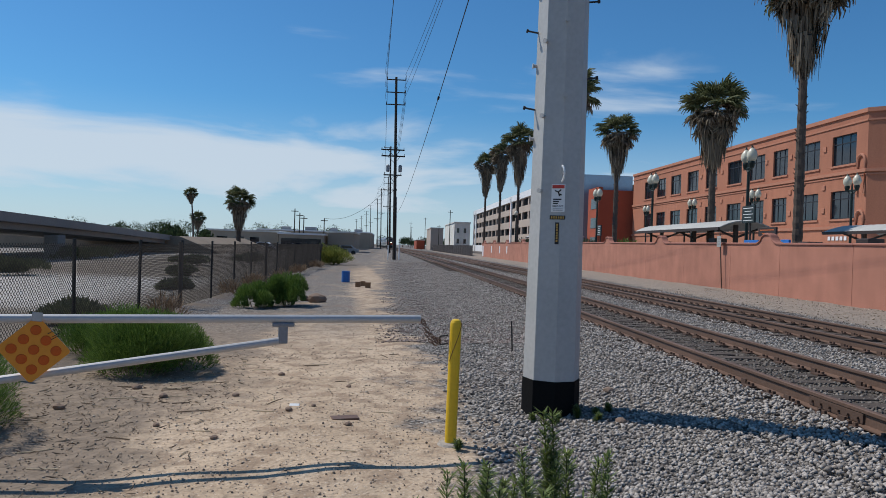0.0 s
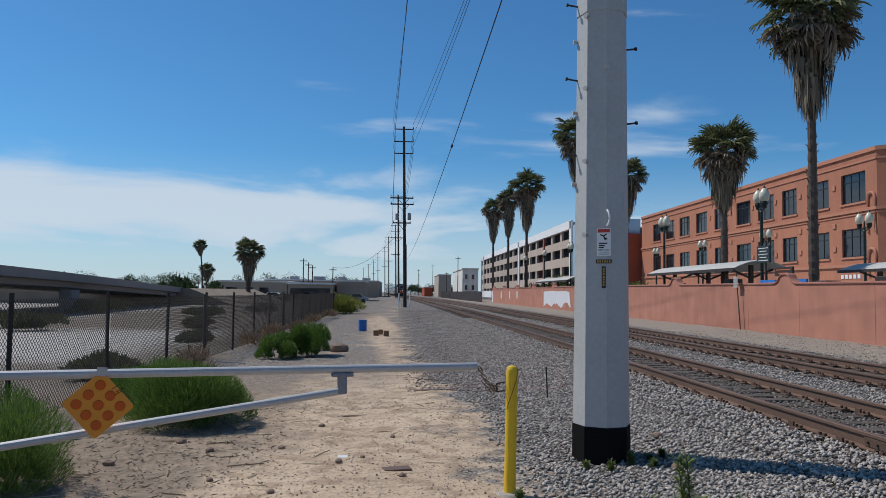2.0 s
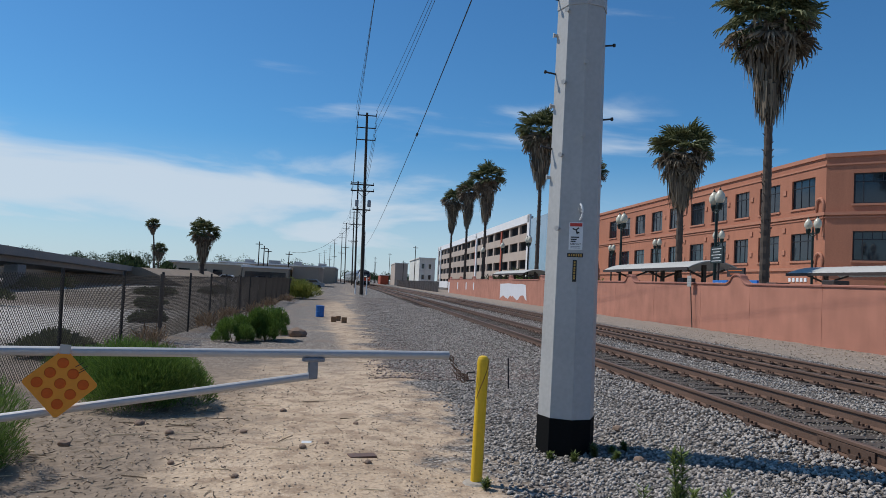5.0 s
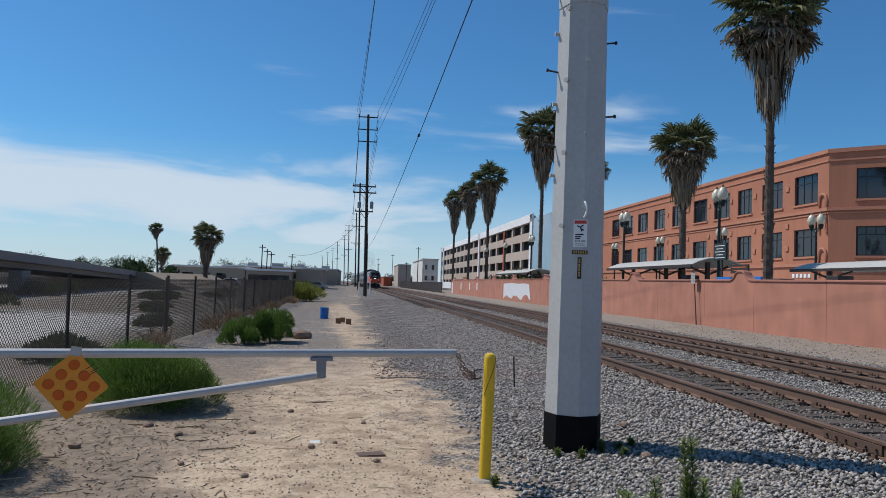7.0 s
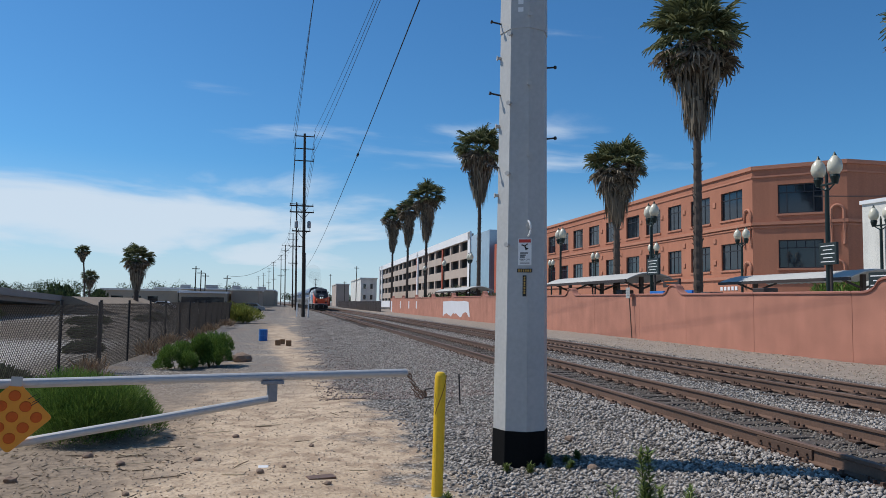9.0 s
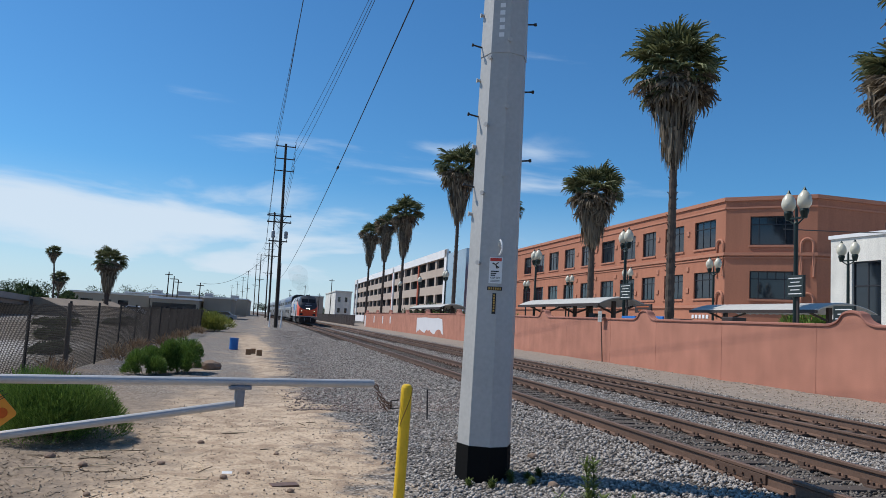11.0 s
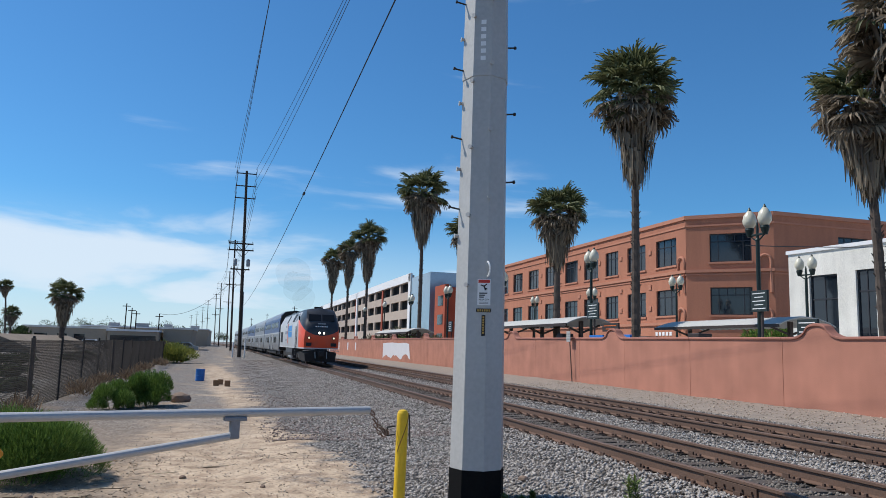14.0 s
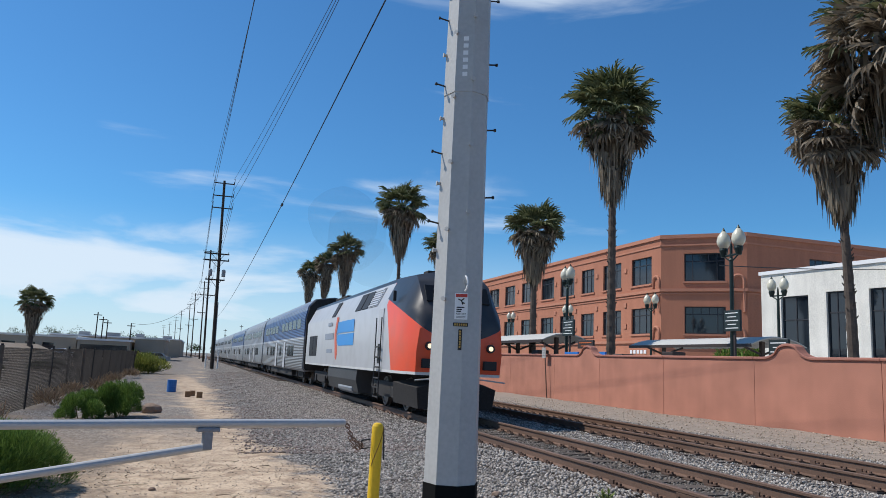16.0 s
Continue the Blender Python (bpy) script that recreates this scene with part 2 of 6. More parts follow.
    lot = mixc(op("MULTIPLY", step(X, -21.0, -27.0), 0.75), lot, (0.34, 0.32, 0.30))
    far_path = step(Y, 11.0, 20.0)
    edge = op("ADD", -3.95, op("MULTIPLY", far_path, -0.7))
    gravel = step(op("SUBTRACT", xw, edge), -0.35, 0.35)
    track_l = op("MULTIPLY", step(op("SUBTRACT", op("ADD", xw, 6.4), 0.0), -0.8, 0.3), 1.0)
    col = mixc(track_l, litter, dirt)
    trail_x = op("ADD", op("ADD", X, 3.45), op("ADD", op("MULTIPLY", Y, 0.062), op("MULTIPLY", wob, 0.25)))
    trail = op("MULTIPLY", op("SUBTRACT", 1.0, step(op("ABSOLUTE", trail_x, 0), 0.45, 1.0)), op("SUBTRACT", 1.0, step(Y, 48.0, 60.0)))
    greyish = op("MULTIPLY", far_path, op("MULTIPLY", step(noise_at(0.7), 0.30, 0.48), 0.9))
    greyish = op("MULTIPLY", greyish, op("SUBTRACT", 1.0, op("MULTIPLY", trail, 0.85)))
    col = mixc(greyish, col, stone)
    col = mixc(gravel, col, stone)
    bank = mixc(noise_at(6), (0.20, 0.16, 0.13), (0.42, 0.36, 0.30))
    col = mixc(step(xw, 7.2, 8.2), col, bank)
    col = mixc(op("SUBTRACT", 1.0, step(xw, -10.5, -9.0)), col, lot)
    town = mixc(noise_at(0.05), (0.14, 0.13, 0.12), (0.24, 0.22, 0.20))
    col = mixc(step(Y, 180.0, 260.0), col, town)
    l.new(col, b.inputs["Base Color"])
    bp = n.new("ShaderNodeBump")
    bp.inputs["Strength"].default_value, bp.inputs["Distance"].default_value = 0.9, 0.03
    hgt = op("ADD", op("MULTIPLY", op("SUBTRACT", 1.0, vor.outputs["Distance"]), op("MULTIPLY", gravel, 0.9)), op("ADD", op("MULTIPLY", noise_at(16, 6), 1.0), op("MULTIPLY", noise_at(5, 4), 1.6)))
    l.new(hgt, bp.inputs["Height"])
    l.new(bp.outputs[0], b.inputs["Normal"])
    return m


def build_ground():
    xs = np.unique(np.concatenate([[-4000, -1500, -600, -250, -120, -60, -35, -25, -18], np.arange(-14, 12.6, 0.22), [16, 22, 30, 60, 130, 300, 800, 2000, 4000]]))
    ys = np.unique(np.concatenate([[-2000, -500, -120, -40, -15, -6], np.arange(-2, 26, 0.22), np.arange(26, 60, 1.0), [65, 75, 90, 110, 140, 180, 230, 300, 400, 600, 1000, 2000, 4500]]))
    gx, gy = np.meshgrid(xs, ys)
    gz = ground_z(gx, gy)
    verts = np.stack([gx.ravel(), gy.ravel(), gz.ravel()], 1)
    w = len(xs)
    i = (np.arange(len(ys) - 1)[:, None] * w + np.arange(w - 1)[None, :]).ravel()
    faces = np.stack([i, i + 1, i + 1 + w, i + w], 1)
    ob = link_mesh("ground", verts.tolist(), faces.tolist(), ground_material(), smooth=True)
    tagged(ob, "sandy dirt, grey crushed stone and pale paved lot", "ground", kind="structure")


build_ground()

# ---- railway tracks ----
RUST = mat("rusty_rail_steel", (0.17, 0.105, 0.075), 0.6, 0.35, 0.3, 5, 0.3)
TIE = mat("weathered_tie_wood", (0.085, 0.066, 0.054), 0.95, 0, 0.45, 3, 0.6, per=0.5)
PLATE = mat("rusty_plate_steel", (0.12, 0.075, 0.055), 0.8, 0.3, 0.3, 6, 0.3)


def bend(y):
    """The line's very wide curve: sideways shift at y."""
    return -6.5e-5 * y * abs(y)


def rail_outline(x):
    half = [(0.068, -0.175), (0.068, -0.163), (0.012, -0.145), (0.010, -0.048), (0.036, -0.036), (0.036, -0.006), (0.026, 0.0)]
    return [(x + a, z) for a, z in half] + [(x - a, z) for a, z in half[::-1]]


def build_track(x0, label, far):
    tr = thing("railway_track", x0 + 0.7525, 0, 0, label, "railway track", "railway tracks", "structure")
    for dx in (-0.7525, 0.7525):
        bm = B()
        rings = [[bm.verts.new((a + bend(y), y, z)) for a, z in rail_outline(dx)] for y in (*range(-25, 100, 5), *range(100, 921, 20))]
        for p, q in zip(rings, rings[1:]):
            for k in range(14):
                bm.faces.new((p[k], p[(k + 1) % 14], q[(k + 1) % 14], q[k]))
        bm.faces.new(rings[0])
        bmesh.ops.recalc_face_normals(bm, faces=bm.faces)
        part("rail", bm, RUST, tr)
    bm = B()
    box(bm, -1.3, 1.3, -0.115, 0.115, -0.36, -0.178, 0.012)
    me = bpy.data.meshes.new("tie")
    bm.to_mesh(me)
    bm.free()
    me.materials.append(TIE)
    rng = random.Random(int(x0 * 10) + 3)
    n = 0
    y = -2.0
    while n < 210:
        t = new("tie", me)
        t.parent = tr
        t.matrix_basis = pose(bend(y) + rng.uniform(-0.04, 0.04), y + rng.uniform(-0.03, 0.03), rng.uniform(-0.012, 0.006), 0, 0, rng.uniform(-1.2, 1.2))
        y += 0.5
        n += 1
    verts, faces = [], []

    def quadbox(ax, bx, ay, by, az, bz):
        k = len(verts)
        verts.extend([(x, yy, z) for z in (az, bz) for yy in (ay, by) for x in (ax, bx)])
        faces.extend([tuple(k + i for i in f) for f in ((4, 5, 7, 6), (0, 1, 5, 4), (2, 6, 7, 3), (0, 4, 6, 2), (1, 3, 7, 5))])
    while y < far:
        quadbox(-1.3 + bend(y), 1.3 + bend(y), y - 0.115, y + 0.115, -0.3, -0.18)
        y += 0.5
    ob = link_mesh("far_ties", verts, faces, TIE, tr)
    ob["kind"] = "stuff"
    verts, faces = [], []
    y = -2.0
    while y < 70:
        for dx in (-0.7525 + bend(y), 0.7525 + bend(y)):
            quadbox(dx - 0.19, dx + 0.19, y - 0.09, y + 0.09, -0.179, -0.160)
            for sx in (-0.10, 0.10):
                for sy in (-0.05, 0.05):
                    quadbox(dx + sx - 0.016, dx + sx + 0.016, y + sy - 0.016, y + sy + 0.016, -0.165, -0.128)
            if int(y * 2) % 2 == 0:
                quadbox(dx - 0.10, dx - 0.075, y + 0.13, y + 0.24, -0.2, -0.115)
                quadbox(dx + 0.075, dx + 0.10, y + 0.13, y + 0.24, -0.2, -0.115)
        y += 0.5
    ob = link_mesh("tie_plates_and_spikes", verts, faces, PLATE, tr)
    ob["kind"] = "stuff"
    for yj in (7.4, 31.0):
        bm = B()
        box(bm, -0.7525 - 0.036, -0.7525 - 0.012, yj - 0.45, yj + 0.45, -0.145, -0.045, 0.006)
        for k in range(6):
            rod(bm, (-0.7525 - 0.06, yj - 0.38 + k * 0.152, -0.095), (-0.7525 - 0.03, yj - 0.38 + k * 0.152, -0.095), 0.016, seg=6)
        part("joint_bar", bm, PLATE, tr)


# ---- track wall ----
STUCCO = mat("salmon_stucco", (0.405, 0.178, 0.122), 0.9, 0, 0.32, 5, 0.3, per=0.15, coarse=0.9, streak=0.6)
STUCCO_CAP = mat("salmon_coping", (0.34, 0.145, 0.105), 0.85, 0, 0.15, 6, 0.25)
PATCH = mat("grey_paint_patch", (0.62, 0.62, 0.64), 0.8, 0, 0.1, 5, 0.1)
HUMPS = [6.2, 18.0, 30.0, 42.2, 52.6, 62.8, 75.6, 87.0, 99.0, 111.0, 122.5]


def wall_top(y):
    low = z = 1.90 + 0.004 * min(max(y - 18, 0), 50)
    for h in HUMPS:
        d = abs(y - h)
        if d < 0.42:
            z = max(z, low + 0.16 + 0.24 * math.sqrt(max(0, 1 - (d / 0.46) ** 2)))
        elif d < 0.95:
            z = max(z, low + 0.26 * (1 - math.sqrt(max(0, 1 - ((0.95 - d) / 0.53) ** 2))) ** 0.8)
    return z


def build_wall():
    w = thing("wall_track_side", 11.1, 0, 0, "salmon stucco boundary wall with scrolled humps on its coping", "wall", kind="structure")
    joints = [-14, -7, -1, 5, 10.2, 14.8, 19.4, 24.2, 28.9, 33.2, 38.6, 44.5, 50.3, 56.0, 61.5, 67.2, 73.0, 79.0, 85, 91, 97, 103, 109, 115, 120, 125]
    for a, b in zip(joints, joints[1:]):
        ys = sorted(set([a + 0.008, b - 0.008] + [round(v, 3) for h in HUMPS for v in np.arange(h - 1.0, h + 1.001, 0.08) if a + 0.01 < v < b - 0.01]))
        bm = B()
        prism(bm, [(ys[0], -0.6)] + [(y, wall_top(y)) for y in ys] + [(ys[-1], -0.6)], "x", 0, 0.25)
        part("wall_panel", bm, STUCCO, w)
        bm = B()
        sec = []
        for y in ys:
            z = wall_top(y)
            sec.append([bm.verts.new(p) for p in ((-0.05, y, z), (-0.05, y, z + 0.05), (-0.02, y, z + 0.075), (0.27, y, z + 0.075), (0.30, y, z + 0.05), (0.30, y, z))])
        for p, q in zip(sec, sec[1:]):
            for k in range(6):
                bm.faces.new((p[k], p[(k + 1) % 6], q[(k + 1) % 6], q[k]))
        bm.faces.new(sec[0]), bm.faces.new(sec[-1][::-1])
        bmesh.ops.recalc_face_normals(bm, faces=bm.faces)
        part("coping", bm, STUCCO_CAP, w)
    # painted-over area with a ragged lower edge
    rng = random.Random(4)
    bm = B()
    lower = [(80.4, 0.0)]
    y = 80.4
    while y > 68.4:
        y -= 0.6
        lower.append((y, 0.05 + 0.55 * abs(math.sin(y * 0.7)) * rng.uniform(0.4, 1.2)))
    top = [(68.4, 1.62), (70, 1.72), (73, 1.68), (76, 1.74), (80.4, 1.66)]
    prism(bm, lower + top, "x", -0.008, -0.004)
    part("paint_patch", bm, PATCH, w, "pale grey paint patch over the stucco")
    for y, wd, z0 in ((123, 1.6, 0.0), (113, 0.9, 0.7), (104.5, 0.9, 0.75), (98, 0.8, 0.8)):
        bm = B()
        prism(bm, [(y, z0), (y + wd * 0.5, z0 - 0.15), (y + wd, z0 + 0.1), (y + wd, 1.7), (y, 1.72)], "x", -0.008, -0.004)
        part("paint_patch", bm, PATCH, w, "pale grey paint patch over the stucco")


# ---- steel pole with its signs ----
GALV = mat("dull_galvanised_steel", (0.43, 0.43, 0.415), 0.5, 0.0, 0.14, 3, 0.08, coarse=1.2, streak=0.8)
BLACKP = mat("black_coating", (0.008, 0.008, 0.008), 0.85, 0, 0.3, 6, 0.15, spec=0.1)
DARK = mat("dark_metal", (0.045, 0.043, 0.042), 0.6, 0.4, 0.25, 6, 0.15)
WHITE = mat("white_enamel", (0.80, 0.80, 0.78), 0.5, 0, 0.06, 6, 0.05)
RED = mat("red_print", (0.55, 0.05, 0.035), 0.5, 0, 0.1, 6, 0.0)
BLACK = mat("black_print", (0.02, 0.02, 0.02), 0.6, 0, 0.1, 6, 0.0)
YELLOW_P = mat("ochre_plate", (0.50, 0.30, 0.07), 0.6, 0, 0.2, 6, 0.1)
GREY_PRINT = mat("grey_print", (0.30, 0.30, 0.30), 0.6, 0, 0.1, 6, 0.0)


def glyphs(name, body, size, m, material, parent, depth=0.001, align="CENTER"):
    """Raised lettering from the built-in font, facing -y before m is applied."""
    c = bpy.data.curves.new(name, "FONT")
    c.body, c.size, c.extrude, c.align_x, c.align_y = body, size, depth, align, "CENTER"
    ob = new(name, c)
    me = bpy.data.meshes.new_from_object(ob)
    bpy.data.objects.remove(ob)
    me.materials.append(material)
    t = new(name, me)
    t.parent = parent
    t.matrix_basis = m @ pose(0, 0, 0, 90, 0, 0)
    return t


PX, PY, PG = -2.85, 7.85, -0.29


def build_steel_pole():
    p = thing("steel_power_pole", PX, PY, PG, "tall faceted pale grey steel power pole with black base", "power pole")
    H = 24.0
    turn = Matrix.Rotation(radians(-139.5), 4, "Z")

    def radius(h):
        return 0.294 - 0.0075 * h
    bm = B()
    lathe(bm, [(radius(h), h) for h in (0.37, 2, 4.64)], 8, turn)
    part("lower_shaft", bm, GALV, p)
    bm = B()
    lathe(bm, [(radius(4.62) + 0.008, 4.64), (radius(4.62) + 0.008, 4.66), (radius(6) , 6), (radius(H), H)], 8, turn)
    part("upper_shaft", bm, GALV, p)
    bm = B()
    lathe(bm, [(0.302, -0.1), (0.299, 0.37), (0.293, 0.372)], 8, turn)
    part("base_coating", bm, BLACKP, p, "black coated base band")
    # climbing lugs in rows up the faces
    for ang, z0 in ((-139.5, 0), (-94.5, 0.2), (-184, 0.55)):
        a = radians(ang)
        d = Vector((math.cos(a), math.sin(a), 0))
        z = 2.3 + z0
        while z < 9:
            r = radius(z)
            bm = B()
            rod(bm, d * (r - 0.02) + Vector((0, 0, z)), d * (r + 0.035) + Vector((0, 0, z)), 0.019, seg=8)
            rod(bm, d * (r + 0.03) + Vector((0, 0, z)), d * (r + 0.04) + Vector((0, 0, z)), 0.028, seg=6)
            part("climbing_lug", bm, GALV, p)
            z += 0.76
    for ang in (178, 2):
        a = radians(ang)
        d = Vector((math.cos(a), math.sin(a), 0))
        z = 3.15 + (0.35 if ang == 2 else 0)
        while z < 12:
            r = radius(z)
            bm = B()
            rod(bm, d * (r - 0.02) + Vector((0, 0, z)), d * (r + 0.11) + Vector((0, 0, z + 0.02)), 0.010, seg=6)
            rod(bm, d * (r + 0.10) + Vector((0, 0, z + 0.018)), d * (r + 0.12) + Vector((0, 0, z + 0.022)), 0.02, seg=6)
            part("climbing_bolt", bm, DARK, p)
            z += 0.8
    # signs on the face towards the path
    fa = radians(-117)
    d = Vector((math.cos(fa), math.sin(fa), 0))

    def face(z, off=0.0, side=0.0):
        r = radius(z) * math.cos(radians(22.5)) + 0.005 + off
        return Matrix.Translation(d * r + Vector((0, 0, z)) + Vector((-d.y, d.x, 0)) * (side + 0.025)) @ Matrix.Rotation(fa + math.pi / 2, 4, "Z")
    s0 = 0.05
    bm = B()
    box(bm, -0.07, 0.07, -0.002, 0.002, -0.14, 0.14, m=face(2.225, 0, s0))
    plate = part("warning_sign", bm, WHITE, p, "white high voltage warning sign with red header")
    bm = B()
    box(bm, -0.062, 0.062, -0.004, -0.002, 0.098, 0.132, m=face(2.225, 0, s0))
    part("header", bm, RED, plate)
    bm = B()
    mm = face(2.225, 0.003, s0)
    for q0, q1 in (((-0.035, 0.075), (0.0, 0.062)), ((0.0, 0.062), (0.03, 0.085)), ((0.0, 0.062), (0.015, 0.02)), ((0.015, 0.04), (0.035, 0.03))):
        rod(bm, mm @ Vector((q0[0], 0, q0[1])), mm @ Vector((q1[0], 0, q1[1])), 0.007, seg=5)
    part("pictogram", bm, BLACK, plate)
    for k, (wd, zc) in enumerate(((0.085, -0.012), (0.06, -0.034), (0.05, -0.054))):
        bm = B()
        box(bm, -0.05, -0.05 + wd, -0.004, -0.002, zc - 0.006, zc + 0.006, m=face(2.225, 0, s0))
        part("text_bar", bm, BLACK, plate)
    glyphs("lettering", "KEEP OFF", 0.026, face(2.225 - 0.082, 0.003, s0), BLACK, plate)
    for zc in (-0.108, -0.122):
        bm = B()
        box(bm, -0.05, 0.05, -0.004, -0.002, zc - 0.003, zc + 0.003, m=face(2.225, 0, s0))
        part("text_bar", bm, GREY_PRINT, plate)
    bm = B()
    box(bm, -0.08, 0.08, -0.002, 0.002, -0.02, 0.02, m=face(2.03, 0, s0))
    tag = part("number_strip", bm, BLACK, p, "black strip with small pale characters")
    for k in range(6):
        bm = B()
        box(bm, -0.066 + k * 0.024, -0.052 + k * 0.024, -0.004, -0.002, -0.012, 0.012, m=face(2.03, 0, s0))
        part("text_bar", bm, YELLOW_P, tag)
    bm = B()
    box(bm, -0.02, 0.02, -0.002, 0.002, -0.11, 0.11, m=face(1.87, 0, s0))
    tag = part("number_plate", bm, BLACK, p, "narrow dark plate with an ochre row of characters")
    for k in range(7):
        bm = B()
        box(bm, -0.009, 0.009, -0.004, -0.002, 0.076 - k * 0.027, 0.096 - k * 0.027, m=face(1.87, 0, s0))
        part("text_bar", bm, YELLOW_P, tag)
    # curved white handle and the stencilled number high up
    bm = B()
    pts = [face(2.47 + 0.08 * math.sin(t), 0.012 + 0.03 * math.cos(t), s0 + 0.03 + 0.035 * math.cos(t)).translation for t in np.linspace(-1.4, 1.4, 9)]
    tube(bm, pts, 0.011, 7)
    part("loop_handle", bm, WHITE, p, "white curved handle")
    for k in range(6):
        bm = B()
        box(bm, -0.028, 0.028, -0.002, 0.002, 0, 0.05, m=face(4.82 + 0.085 * k, 0, -0.02))
        part("text_bar", bm, WHITE, p)


# ---- bollard and gate ----
YELLOW = mat("yellow_plastic", (0.74, 0.47, 0.02), 0.45, 0, 0.10, 4, 0.05)
GATE = mat("grey_gate_paint", (0.43, 0.43, 0.43), 0.5, 0.2, 0.15, 4, 0.1)
ORANGE = mat("orange_sign_face", (0.74, 0.28, 0.025), 0.5, 0, 0.08, 4, 0.0)
REFL = mat("red_orange_reflector", (0.56, 0.10, 0.012), 0.45, 0, 0.12, 6, 0.05, spec=0.25)


def build_bollard():
    b = thing("bollard", -4.0, 6.55, -0.29, "yellow plastic-sleeved pipe bollard, scuffed", "bollard")
    bm = B()
    lean = Matrix.Rotation(radians(0.7), 4, "Y")
    lathe(bm, [(0.050, 0.0), (0.050, 0.2), (0.050, 1.02), (0.047, 1.05), (0.038, 1.07), (0.02, 1.08)], 20, lean)
    part("sleeve", bm, YELLOW, b, smooth=False)
    bm = B()
    for k in range(26):
        t = k / 25
        a = -2.6 + 2.2 * t
        z = 0.72 + 0.32 * t
        v = lean @ Vector((0.0505 * math.cos(a), 0.0505 * math.sin(a), z))
        w = lean @ Vector((0.0505 * math.cos(a + 0.09), 0.0505 * math.sin(a + 0.09), z + 0.013))
        rod(bm, v, w, 0.004, seg=4)
    part("chain_scuff", bm, mat("scuff", (0.25, 0.14, 0.03), 0.9), b, "dark spiral scuff from a chain")
    bm = B()
    rod(bm, (-0.05, 0, 0.94), (-0.12, 0, 0.93), 0.006, seg=6)
    rod(bm, (-0.05, 0, 0.87), (-0.12, 0, 0.86), 0.006, seg=6)
    rod(bm, (-0.12, 0, 0.93), (-0.12, 0, 0.86), 0.006, seg=6)
    part("staple", bm, DARK, b)
    bm = B()
    rng = random.Random(2)
    lathe(bm, [(0.11, -0.05), (0.12, 0.0), (0.10, 0.02), (0.055, 0.025)], 14)
    part("footing", bm, mat("dirty_concrete", (0.36, 0.32, 0.27), 0.95, 0, 0.2, 6, 0.5), b)


GA, GB = Vector((-4.30, 6.47, 0.79)), Vector((-10.2, 5.05, 0.775))


def on_gate(x, z=None):
    t = (x - GA.x) / (GB.x - GA.x)
    v = GA.lerp(GB, t)
    return Vector((v.x, v.y, v.z if z is None else z))


